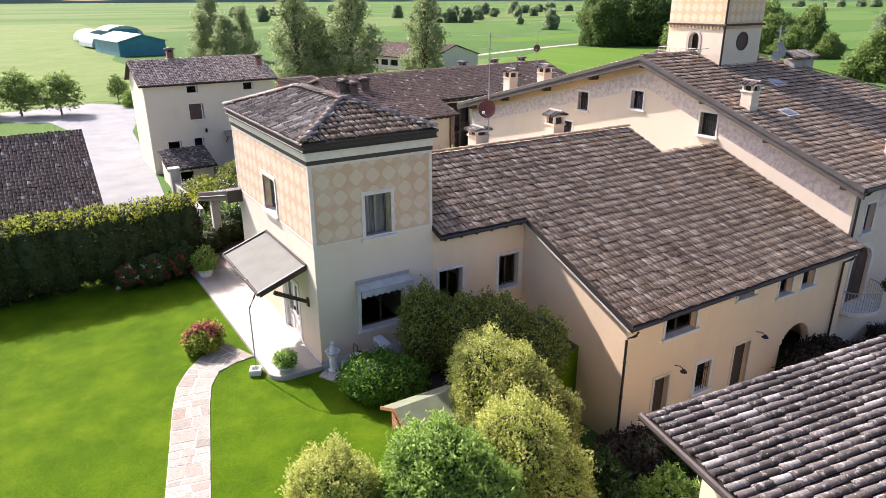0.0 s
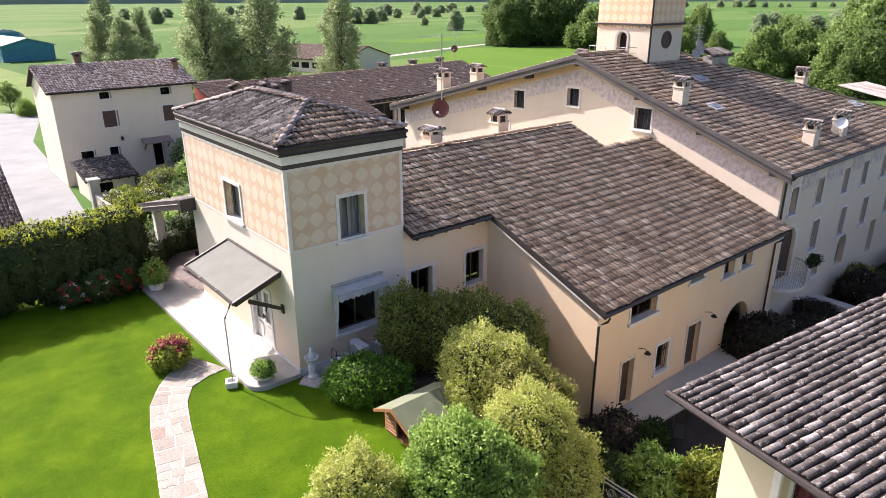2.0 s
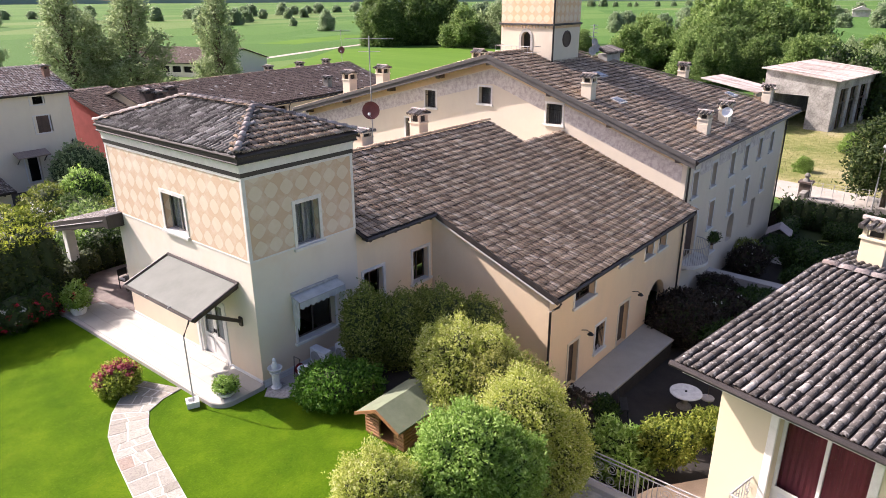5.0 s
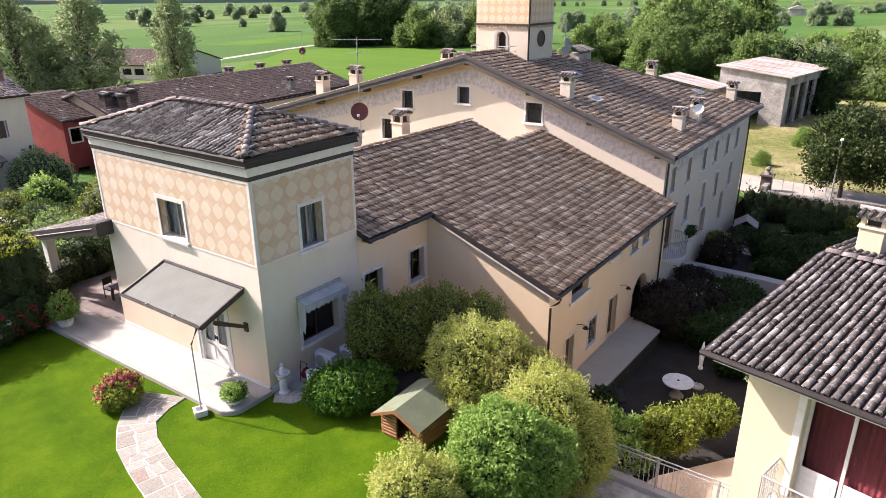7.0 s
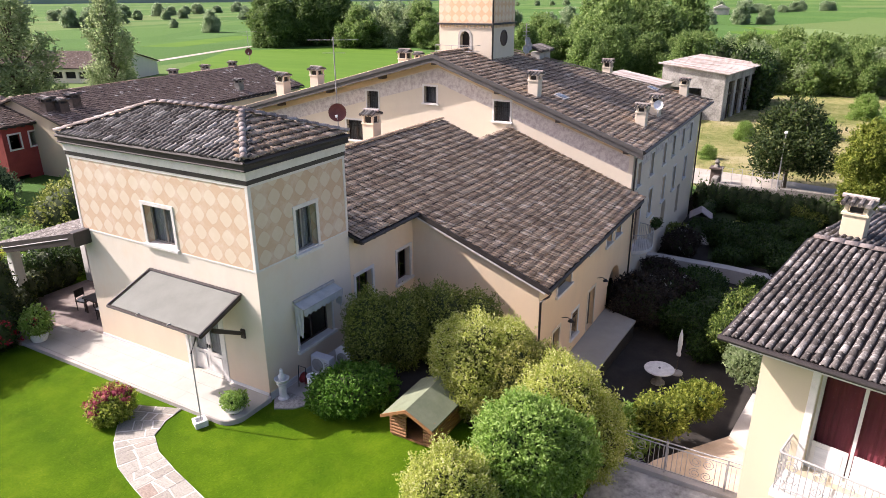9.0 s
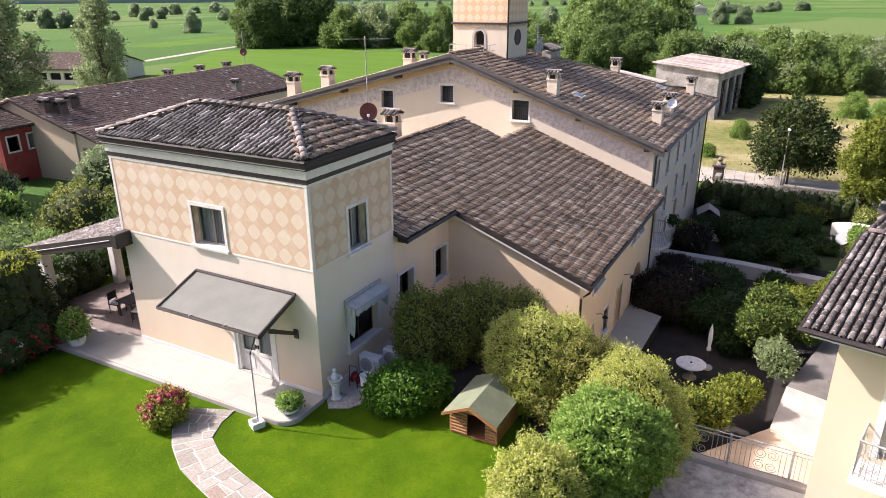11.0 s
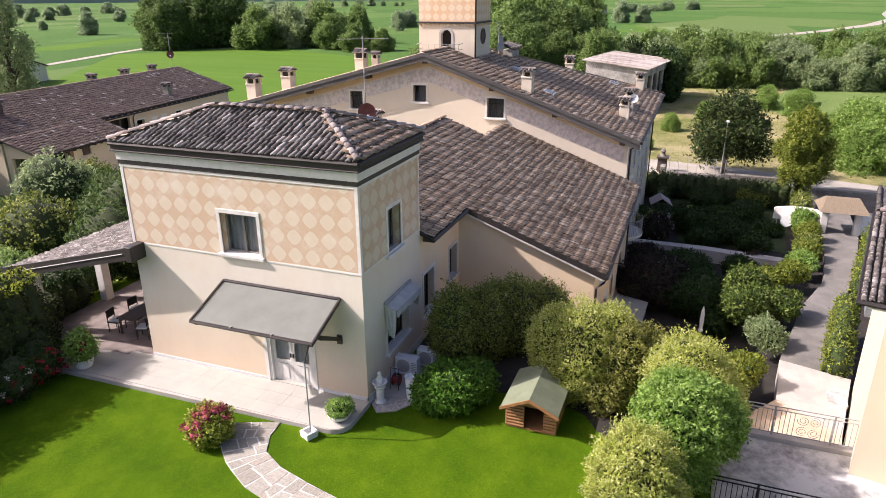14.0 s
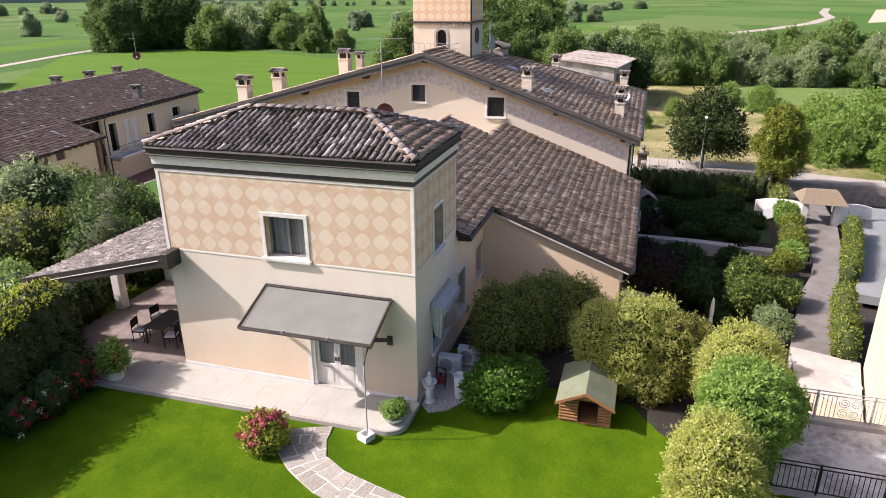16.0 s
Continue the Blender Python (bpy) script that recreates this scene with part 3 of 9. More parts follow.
def tile_mesh(spacing, course, seg=6, lift=0.064, arch=0.42):
    """One barrel cover tile, lower end at the origin, running up +y, curved over x, with a real edge at its lower end."""
    r0, r1, ln, th = spacing * (0.468 if arch < 0.6 else 0.415), spacing * (0.425 if arch < 0.6 else 0.36), course * 1.12, 0.045
    pts, fs = [], []
    for r, y, zz in ((r0, 0.0, lift), (r1, ln, 0.0), (r0 - th, 0.0, lift)):
        for i in range(seg + 1):
            a = math.pi * (0.04 + 0.92 * i / seg)
            pts.append((-r * math.cos(a), y, zz + r * arch * math.sin(a)))
    n = seg + 1
    for i in range(seg):
        fs += [(i, i + 1, n + i + 1, n + i), (2 * n + i, 2 * n + i + 1, i + 1, i)]
    return np.array(pts), fs


def tiled(parent, origin, u, v, spots, spacing, course, mat, near=None, keep=0, seg=6, seed=1, rough=1.0, lift=0.064, arch=0.42, wave=0.0):
    """Barrel tiles on a sloping plane. u: across, v: up the slope; spots: (a, b) places of lower ends. The keep tiles nearest to a point of the plan are parts of their own, the rest is one part."""
    rng = np.random.default_rng(seed)
    u, v = Vector(u).normalized(), Vector(v).normalized()
    n = u.cross(v)
    base = Matrix((u, v, n)).transposed()
    pts, fs = tile_mesh(spacing, course, seg, lift, arch)
    origin = Vector(origin)
    places = []
    shift = {}
    for a, b in spots:
        if a not in shift:
            shift[a] = rng.normal(0, 0.03) * rough
        j = round(b / course)
        g = math.floor(a / 0.8 + 0.37 * j)
        b += shift[a] + wave * (math.sin(g * 1.93 + j * 1.7) + 0.7 * math.sin(g * 3.1 + j * 2.9))
        o = origin + u * (a + rng.normal(0, 0.009) * rough) + v * (b + rng.normal(0, 0.022) * rough) + n * rng.uniform(0, 0.016)
        turn = Matrix.Rotation(rng.normal(0, 0.03) * rough, 3, "Z") @ Matrix.Rotation(rng.normal(0.0, 0.018), 3, "X")
        places.append((o, base @ turn))
    order = list(range(len(places)))
    if keep and near is not None:
        order.sort(key=lambda i: (places[i][0].xy - Vector(near)).length)
        me = bpy.data.meshes.new("roof_tile")
        me.from_pydata([tuple(p) for p in pts], [], fs)
        me.materials.append(mat)
        me.polygons.foreach_set("use_smooth", [True] * len(me.polygons))
        inv = parent.matrix_basis.inverted()
        for i in order[:keep]:
            ob = new("roof_tile", me)
            ob.parent = parent
            ob.matrix_basis = inv @ (Matrix.Translation(places[i][0]) @ places[i][1].to_4x4())
        order = order[keep:]
    if not order:
        return
    k = len(pts)
    allv = np.concatenate([pts @ np.array(places[i][1]).T + np.array(places[i][0]) for i in order])
    farr = np.array(fs)
    allf = np.concatenate([farr + k * j for j in range(len(order))])
    me = bpy.data.meshes.new("roof_tiles")
    me.from_pydata(allv.tolist(), [], allf.tolist())
    me.materials.append(mat)
    me.polygons.foreach_set("use_smooth", [True] * len(me.polygons))
    ob = new("roof_tiles", me)
    ob.parent = parent
    ob.matrix_parent_inverse = parent.matrix_basis.inverted()
    tagged(ob, "rows of weathered clay barrel tiles", kind="stuff")


def grid_spots(width, length, spacing, course, inside=None):
    out = []
    for i in range(int(width / spacing)):
        a = (i + 0.5) * width / int(width / spacing)
        for j in range(int(math.ceil(length / course))):
            b = j * course
            if inside is None or inside(a, b):
                out.append((a, b))
    return out


def caps(parent, a, b, r=0.13, step=0.36, mat=None):
    """A line of ridge tiles from a to b, each its own part."""
    a, b = Vector(a), Vector(b)
    d = (b - a).normalized()
    side = d.cross(Vector((0, 0, 1))).normalized()
    m3 = Matrix((side, d, side.cross(d))).transposed()
    pts, fs = tile_mesh(r * 2 / 0.92, step, 7, 0.025, 0.8)
    me = bpy.data.meshes.new("ridge_tile")
    me.from_pydata([tuple(p) for p in pts], [], fs)
    me.materials.append(mat or TILE_CAP)
    me.polygons.foreach_set("use_smooth", [True] * len(me.polygons))
    rng = random.Random(7)
    inv = parent.matrix_basis.inverted()
    for i in range(int((b - a).length / step)):
        ob = new("ridge_tile", me)
        ob.parent = parent
        ob.matrix_basis = inv @ (Matrix.Translation(a + d * (i * step)) @ (m3 @ Matrix.Rotation(rng.gauss(0, 0.03), 3, "Z")).to_4x4())


def slab_between(pts, thick):
    """A sloping slab under the polygon pts (top face)."""
    n = len(pts)
    return Shape().add(list(pts) + [(x, y, z - thick) for x, y, z in pts], [tuple(range(n)), tuple(range(2 * n - 1, n - 1, -1))] + [(i, n + i, n + (i + 1) % n, (i + 1) % n) for i in range(n)])


def foliage(name, parent, blobs, count, leaf, mat, seed=1, shell=0.16, upright=0.25, core=0.86, label="", long=1.7, local=True):
    """Leaves over a group of uneven blobs (x, y, z, rx, ry, rz), each a folded blade; a twiggy core within, coloured
    dark as the shade in the gaps.
    """
    rng = np.random.default_rng(seed)
    blobs = np.array(blobs, float)
    area = blobs[:, 3] * blobs[:, 4] + blobs[:, 3] * blobs[:, 5] + blobs[:, 4] * blobs[:, 5]
    per = 4
    pick = rng.choice(len(blobs), int(count * 1.7 / per) + 8, p=area / area.sum())
    d = rng.normal(size=(len(pick), 3))
    d /= np.linalg.norm(d, axis=1)[:, None]
    bump = 1 + 0.09 * np.sin(d[:, 0] * 7 + pick) * np.sin(d[:, 1] * 6 + 2 * pick) + 0.06 * np.sin(d[:, 2] * 13 + d[:, 0] * 11)
    rad = bump * (1 + rng.normal(0, shell, len(pick)) * 0.45 - np.abs(rng.normal(0, shell, len(pick))) * 0.6)
    p = blobs[pick, :3] + d * blobs[pick, 3:] * rad[:, None]
    hidden = np.zeros(len(p), bool)
    for i, b in enumerate(blobs):
        hidden |= (np.sum(((p - b[:3]) / b[3:]) ** 2, axis=1) < 0.62) & (pick != i)
    p, d = p[~hidden], d[~hidden]
    shoot = d + rng.normal(0, 0.35, d.shape) + np.array([0, 0, upright * 1.6])
    shoot /= np.linalg.norm(shoot, axis=1)[:, None]
    p, d, shoot = (np.repeat(v, per, axis=0)[:count] for v in (p, d, shoot))
    n = len(p)
    p = p + shoot * rng.uniform(-1.1, 1.6, n)[:, None] * leaf + rng.normal(0, 0.55, (n, 3)) * leaf
    axis = rng.normal(size=(n, 3)) * 0.75 + shoot * 0.75
    axis /= np.linalg.norm(axis, axis=1)[:, None]
    side = np.cross(axis, d + rng.normal(0, 0.42, (n, 3)))
    side /= np.linalg.norm(side, axis=1)[:, None] + 1e-6
    s = leaf * rng.uniform(0.6, 1.35, n)[:, None]
    a, b = axis * s * long * 0.5, side * s * 0.42
    fold = np.cross(axis, side) * s * 0.16
    quads = np.stack([p - a, p + b + fold, p + a, p - b + fold], axis=1).reshape(-1, 3)
    me = bpy.data.meshes.new(name)
    me.from_pydata(quads.tolist(), [], (np.arange(n * 4).reshape(-1, 4)).tolist())
    me.materials.append(mat)
    ob = new(name, me)
    ob.parent = parent
    tagged(ob, label)
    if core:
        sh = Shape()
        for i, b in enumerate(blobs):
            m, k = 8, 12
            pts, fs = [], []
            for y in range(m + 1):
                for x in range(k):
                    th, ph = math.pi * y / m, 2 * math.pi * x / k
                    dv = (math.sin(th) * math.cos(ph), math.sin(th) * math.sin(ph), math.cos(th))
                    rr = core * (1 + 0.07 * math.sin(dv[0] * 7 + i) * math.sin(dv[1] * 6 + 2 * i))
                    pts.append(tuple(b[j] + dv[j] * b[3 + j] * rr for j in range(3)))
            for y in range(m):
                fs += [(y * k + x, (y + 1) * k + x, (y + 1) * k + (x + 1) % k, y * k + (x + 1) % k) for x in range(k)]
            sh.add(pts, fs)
        part("inner_growth", sh, INNER.get(mat.name, SHADE_TWIGS), ob if mat.name == "pink_petals" else parent, smooth=True)
    return ob


def blades(name, label, category, inside, box, count, height, width, z, mat, seed):
    """Upright blades of grass scattered over a stretch of ground, one object of kind stuff."""
    rng = np.random.default_rng(seed)
    x, y = rng.uniform(box[0], box[2], count), rng.uniform(box[1], box[3], count)
    keep = np.array([inside(a, b) for a, b in zip(x, y)])
    x, y = x[keep], y[keep]
    n = len(x)
    a, h = rng.uniform(0, 2 * math.pi, n), height * rng.uniform(0.5, 1.3, n)
    lean = rng.normal(0, 0.35, (n, 2)) * h[:, None]
    base = np.stack([x, y, np.full(n, z)], axis=1)
    side = np.stack([np.cos(a), np.sin(a), np.zeros(n)], axis=1) * width * 0.5
    tip = base + np.concatenate([lean, h[:, None]], axis=1)
    pts = np.stack([base - side, base + side, tip], axis=1).reshape(-1, 3)
    me = bpy.data.meshes.new(name)
    me.from_pydata(pts.tolist(), [], np.arange(n * 3).reshape(-1, 3).tolist())
    me.materials.append(mat)
    return tagged(new(name, me), label, category, kind="stuff")


# ---- ground ----
Z_LAWN, Z_FIELD = -0.17, -3.35
yard_z = lambda x: -3.9 - 0.032 * (x - 20)
lane_z = lambda x: -2.92 - 0.047 * (x - 19.7)
GX0, GX1, GY0, GY1 = 9.0, 53.9, -9.5, 14.7
RX0, RX1, RY0, RY1 = 31.0, 66.0, 57.0, 70.0
plain_x, plain_y = (-2500, GX0, RX0, GX1, RX1, 4000), (-1500, GY0, GY1, RY0, RY1, 4000)
sunken = lambda x, y: (GX0 < x < GX1 and GY0 < y < GY1) or (RX0 < x < RX1 and RY0 < y < RY1)
structure("ground", Shape().add([(x, y, Z_FIELD) for y in plain_y for x in plain_x], [(6 * b + a, 6 * b + a + 1, 6 * b + a + 7, 6 * b + a + 6) for a in range(5) for b in range(5) if not sunken((plain_x[a] + plain_x[a + 1]) / 2, (plain_y[b] + plain_y[b + 1]) / 2)]), FIELD, "wide plain of green fields in many strips")
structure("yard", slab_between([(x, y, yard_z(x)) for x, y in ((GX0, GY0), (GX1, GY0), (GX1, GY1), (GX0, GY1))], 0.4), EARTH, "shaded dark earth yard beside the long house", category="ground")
structure("wall_retaining", Shape().box(GX1 - 0.02, GY0, -5.4, GX1 + 0.3, GY1, Z_FIELD + 0.02).box(GX0, GY0 - 0.3, -5.4, GX1 + 0.3, GY0, Z_FIELD + 0.02), RUBBLE, "low rubble retaining wall of the sunken garden", category="wall")
structure("row_yard", Shape().box(RX0, RY0, -6.3, RX1, RY1, -5.85), BRICK_OLD, "reddish brick yard before the row of houses", category="pavement")
structure("wall_row_yard", Shape().box(RX0 - 0.3, RY0 - 0.3, -6.3, RX0, RY1, Z_FIELD + 0.02).box(RX0, RY0 - 0.3, -6.3, RX1 + 0.3, RY0, Z_FIELD + 0.02).box(RX1, RY0, -6.3, RX1 + 0.3, RY1, Z_FIELD + 0.02), RUBBLE, "low rubble wall round the sunken yard", category="wall")
# the row of houses stands askew behind the long house, on lower ground
ROW = Matrix.Translation((7.776, -5.338, -1.917)) @ Matrix.Rotation(radians(6), 4, "Z") @ Matrix.Diagonal((1.17, 1.1, 1.165, 1.0))


def in_row(*things):
    for ob in things:
        ob.matrix_basis = ROW @ ob.matrix_basis


structure("lawn", Shape().prism([(-30, -25), (6.2, -25), (6.2, 9.6), (10.3, 9.6), (10.9, 12.2), (12.0, 14.8), (16.3, 16.6), (16.3, 20.2), (16.0, 29.0), (16.0, 36), (-30, 36)], -4.6, Z_LAWN), LAWN, "bright green mown garden lawn", category="lawn")
structure("slab", Shape().prism([(6.2, -25), (10.3, -25), (10.3, 9.6), (6.2, 9.6)], -4.6, -0.3), SLAB, "grey stained concrete forecourt slab", category="pavement")


# Dark sheet over the lawn: bare soil plus painted shade below the shrubs.
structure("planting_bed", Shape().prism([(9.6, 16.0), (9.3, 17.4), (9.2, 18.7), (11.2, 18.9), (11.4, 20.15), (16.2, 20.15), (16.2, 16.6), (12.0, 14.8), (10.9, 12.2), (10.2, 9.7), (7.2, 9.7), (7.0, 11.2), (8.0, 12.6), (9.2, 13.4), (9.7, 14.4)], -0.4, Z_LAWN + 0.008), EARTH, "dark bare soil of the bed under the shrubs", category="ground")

# ---- tower ----
TX0, TX1, TY0, TY1 = 7.32, 11.95, 20.2, 29.1
SPLIT, WALLTOP = 4.5, 7.3
S_HOLES = [(1.95, 2.95, 4.44, 6.0), (1.62, 3.4, 0.95, 2.55)]
W_HOLES = [(TY1 - 25.25, TY1 - 23.85, 4.58, 5.98), (TY1 - 23.95, TY1 - 22.2, 0.0, 2.35)]


def tower():
    cut = lambda hs, lo, hi: [(a, b, max(c, lo), min(d, hi)) for a, b, c, d in hs if d > lo and c < hi]
    for nm, p, ang, ln, hs in (("wall_tower_south", (TX0, TY0), 0, TX1 - TX0, S_HOLES), ("wall_tower_west", (TX0, TY1), -90, TY1 - TY0, W_HOLES),
                               ("wall_tower_north", (TX1, TY1), 180, TX1 - TX0, []), ("wall_tower_east", (TX1, TY0), 90, TY1 - TY0, [])):
        if ang in (90, 180):
            q = 0.36
            p = (p[0] - (q if ang == 180 else 0), p[1] + (q if ang == 90 else 0))
            ln -= q * 2
        elif ang == -90:
            p, ln = p, ln - 0.351
            hs = hs
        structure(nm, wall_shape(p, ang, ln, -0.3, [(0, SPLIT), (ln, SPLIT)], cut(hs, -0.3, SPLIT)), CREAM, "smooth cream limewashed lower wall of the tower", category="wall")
        structure(nm + "_upper", wall_shape(p, ang, ln, SPLIT, [(0, WALLTOP), (ln, WALLTOP)], cut(hs, SPLIT, WALLTOP)), DIAMONDS, "upper tower wall painted with cream diamonds on orange tan", category="wall")
    window((TX0, TY0), 0, 1.95, 2.95, 4.44, 6.0, "white framed upper tower window with grey curtains", back=CURTAIN, border=0.13, frame_mat=FRAME_GREY)
    window((TX0, TY1), -90, TY1 - 25.25, TY1 - 23.85, 4.58, 5.98, "white framed tower window with drawn pale curtains", back=CURTAIN, border=0.13, frame_mat=FRAME_GREY)
    window((TX0, TY0), 0, 1.62, 3.4, 0.95, 2.55, "dark wooden window under a small scalloped awning", back=None, frame_mat=WOOD_DARK, border=0.1)
    # painted white border strips of the diamond field
    s = Shape()
    s.box(TX0 - 0.012, TY0 - 0.012, SPLIT, TX0 + 0.12, TY0 + 0.1, WALLTOP)
    s.box(TX0 - 0.012, TY1 - 0.11, SPLIT, TX0 + 0.1, TY1 + 0.012, WALLTOP)
    s.box(TX1 - 0.1, TY0 - 0.012, SPLIT, TX1 + 0.012, TY0 + 0.1, WALLTOP)
    structure("trim_corner", s, TRIM, "pale painted corner strips of the tower", category="trim")
    ring = lambda g0, g1, z0, z1: Shape().box(TX0 - g1, TY0 - g1, z0, TX1 + g1, TY0 - g0, z1).box(TX0 - g1, TY1 + g0, z0, TX1 + g1, TY1 + g1, z1).box(TX0 - g1, TY0 - g0, z0, TX0 - g0, TY1 + g0, z1).box(TX1 + g0, TY0 - g0, z0, TX1 + g1, TY1 + g0, z1)
    structure("trim_band", ring(-0.2, 0.035, 7.29, 7.44), DARK_TRIM, "thin dark band below the cornice", category="trim")
    structure("trim_band_line", ring(-0.2, 0.02, 7.20, 7.29), TRIM, "pale painted line under the dark band", category="trim")
    s = ring(-0.2, 0.055, 7.44, 7.66)
    s.add(*(lambda r: (r.v, r.f))(ring(-0.2, 0.09, 7.66, 7.74)))
    structure("trim_cornice", s, TRIM, "weathered white stepped cornice", category="trim")
    s = ring(-0.25, 0.14, 7.74, 8.02)
    for z, g, r in ((7.98, 0.16, 0.06), (7.76, 0.15, 0.03)):
        x0, x1, y0, y1 = TX0 - g, TX1 + g, TY0 - g, TY1 + g
        for a, b in (((x0, y0), (x1, y0)), ((x1, y0), (x1, y1)), ((x1, y1), (x0, y1)), ((x0, y1), (x0, y0))):
            s.tube([(*a, z), (*b, z)], r, 8)
    structure("trim_gutter", s, EAVE_BOARD, "dark brown eave board with a round metal gutter", category="trim")
    g = 0.17
    x0, x1, y0, y1, ze, zr = TX0 - g, TX1 + g, TY0 - g, TY1 + g, 8.03, 8.93
    xm, h = (x0 + x1) / 2, (x1 - x0) / 2
    A, B = (xm, y0 + h, zr), (xm, y1 - h, zr)
    roof = thing("tower_roof", "hipped tower roof of weathered brown barrel tiles", "roof", kind="structure")
    dk = Shape()
    for poly in (((x0, y1, ze), (x0, y0, ze), A, B), ((x1, y0, ze), (x1, y1, ze), B, A), ((x0, y0, ze), (x1, y0, ze), A), ((x1, y1, ze), (x0, y1, ze), B)):
        d = slab_between(poly, 0.08)
        dk.add(d.v, d.f)
    part("roof_deck", dk, DECK, roof)
    sl = math.hypot(h, zr - ze)
    up = (zr - ze)
    W, D, sp, co = y1 - y0, x1 - x0, 0.206, 0.36
    tiled(roof, (x0, y1, ze), (0, -1, 0), (h, 0, up), grid_spots(W, sl - 0.1, sp, co, lambda a, b: b / sl * h < min(a, W - a) + 0.05), sp, co, TILE_B, (x0, y0), 220, seed=2, lift=0.03, arch=0.9, rough=0.4)
    tiled(roof, (x0, y0, ze), (1, 0, 0), (0, h, up), grid_spots(D, sl - 0.1, sp, co, lambda a, b: b / sl * h < min(a, D - a) + 0.05), sp, co, TILE_A, (x0, y0), 60, seed=3, lift=0.07, arch=0.8, rough=0.5)
    tiled(roof, (x1, y0, ze), (0, 1, 0), (-h, 0, up), grid_spots(W, sl - 0.1, sp, co, lambda a, b: b / sl * h < min(a, W - a) + 0.05), sp, co, TILE_A, seed=4)
    tiled(roof, (x1, y1, ze), (-1, 0, 0), (0, -h, up), grid_spots(D, sl - 0.1, sp, co, lambda a, b: b / sl * h < min(a, D - a) + 0.05), sp, co, TILE_A, seed=5)
    for c, apex in (((x0, y0), A), ((x1, y0), A), ((x0, y1), B), ((x1, y1), B)):
        caps(roof, (c[0], c[1], ze + 0.09), (apex[0], apex[1], zr + 0.1))
    caps(roof, (xm, y0 + h, zr + 0.1), (xm, y1 - h, zr + 0.1))


tower()

# ---- low wing ----
WX0, WX1, WY0 = 16.3, 30.45, 14.3
SLOPE = 0.377
roof_z = lambda y: 4.17 + SLOPE * (y - 19.8)
RIDGE_Y, NOTCH_X, NOTCH_Y = 24.6, 26.5, 22.2


def wing():
    # wall between tower and wing, facing the garden
    h1 = [(15.08 - TX1, 16.05 - TX1, 1.15, 2.57), (12.25 - TX1, 13.3 - TX1, 0.8, 2.52)]
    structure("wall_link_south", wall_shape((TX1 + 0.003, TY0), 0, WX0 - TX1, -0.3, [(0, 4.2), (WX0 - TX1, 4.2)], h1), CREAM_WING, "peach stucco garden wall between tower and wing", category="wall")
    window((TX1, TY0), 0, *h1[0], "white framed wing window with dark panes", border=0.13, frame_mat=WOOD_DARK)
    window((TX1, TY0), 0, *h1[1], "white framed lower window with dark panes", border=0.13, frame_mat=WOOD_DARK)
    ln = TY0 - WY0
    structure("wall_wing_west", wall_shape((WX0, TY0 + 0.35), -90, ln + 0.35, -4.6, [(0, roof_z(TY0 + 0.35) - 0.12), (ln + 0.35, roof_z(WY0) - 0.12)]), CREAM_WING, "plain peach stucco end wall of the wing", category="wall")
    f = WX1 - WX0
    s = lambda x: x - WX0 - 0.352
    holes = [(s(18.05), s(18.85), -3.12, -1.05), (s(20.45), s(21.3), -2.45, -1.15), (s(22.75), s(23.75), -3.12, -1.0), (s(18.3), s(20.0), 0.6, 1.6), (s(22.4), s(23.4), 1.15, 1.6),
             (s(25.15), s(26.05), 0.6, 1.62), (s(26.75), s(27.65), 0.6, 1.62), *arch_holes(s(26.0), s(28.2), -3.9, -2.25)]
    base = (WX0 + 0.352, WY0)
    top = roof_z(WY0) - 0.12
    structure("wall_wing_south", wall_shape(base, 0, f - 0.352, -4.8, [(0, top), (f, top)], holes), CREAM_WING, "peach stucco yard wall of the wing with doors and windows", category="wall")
    for i in (1, 3, 4, 5, 6):
        window(base, 0, *holes[i], "white framed yard window with dark wooden frames", border=0.12, frame_mat=WOOD_DARK, leaves=2 if i == 3 else 1, bars=(i == 1))
    for i in (0, 2):
        counters["door"] += 1
        a, b, z0, z1 = holes[i]
        d = thing("door_%d" % counters["door"], "closed dark wooden plank door in a stone surround", "door", (base[0] + a, WY0, z0), 0, kind="structure")
        for k in range(6):
            part("plank", Shape().box(k * (b - a) / 6 + 0.004, 0.2, 0, (k + 1) * (b - a) / 6 - 0.004, 0.25, z1 - z0, 0.006), WOOD_DARK, d)
        part("surround", Shape().box(-0.12, -0.03, 0, 0, 0.04, z1 - z0).box(b - a, -0.03, 0, b - a + 0.12, 0.04, z1 - z0).box(-0.12, -0.034, z1 - z0, b - a + 0.12, 0.04, z1 - z0 + 0.12), CREAM_FRONT, d)
        part("handle", Shape().box(0.08, 0.16, 0.95, 0.11, 0.2, 1.1), IRON, d)
    # wall boards under the eave, back and inner walls
    structure("wall_wing_inner", Shape().box(WX0 + 0.4, 18.0, -3.2, WX1 - 0.1, 18.2, 3.2), DARK_ROOM, "inner wall of the wing", category="wall")
    structure("wall_wing_north", wall_shape((NOTCH_X, 29.0), 180, NOTCH_X - TX1, -3.2, [(0, 4.2), (20, 4.2)]), CREAM_WING, "rear wall of the wing", category="wall")
    structure("wall_wing_notch", Shape().box(NOTCH_X - 0.4, NOTCH_Y + 0.25, -3.2, NOTCH_X - 0.05, 29.0, 4.0).box(NOTCH_X - 0.4, NOTCH_Y - 0.1, -3.2, WX1, NOTCH_Y + 0.2, 4.7), CREAM_MAIN, "small wall in the corner of the roofs", category="wall")
    # roof
    roof = thing("wing_roof", "broad low roof of weathered brown barrel tiles", "roof", kind="structure")
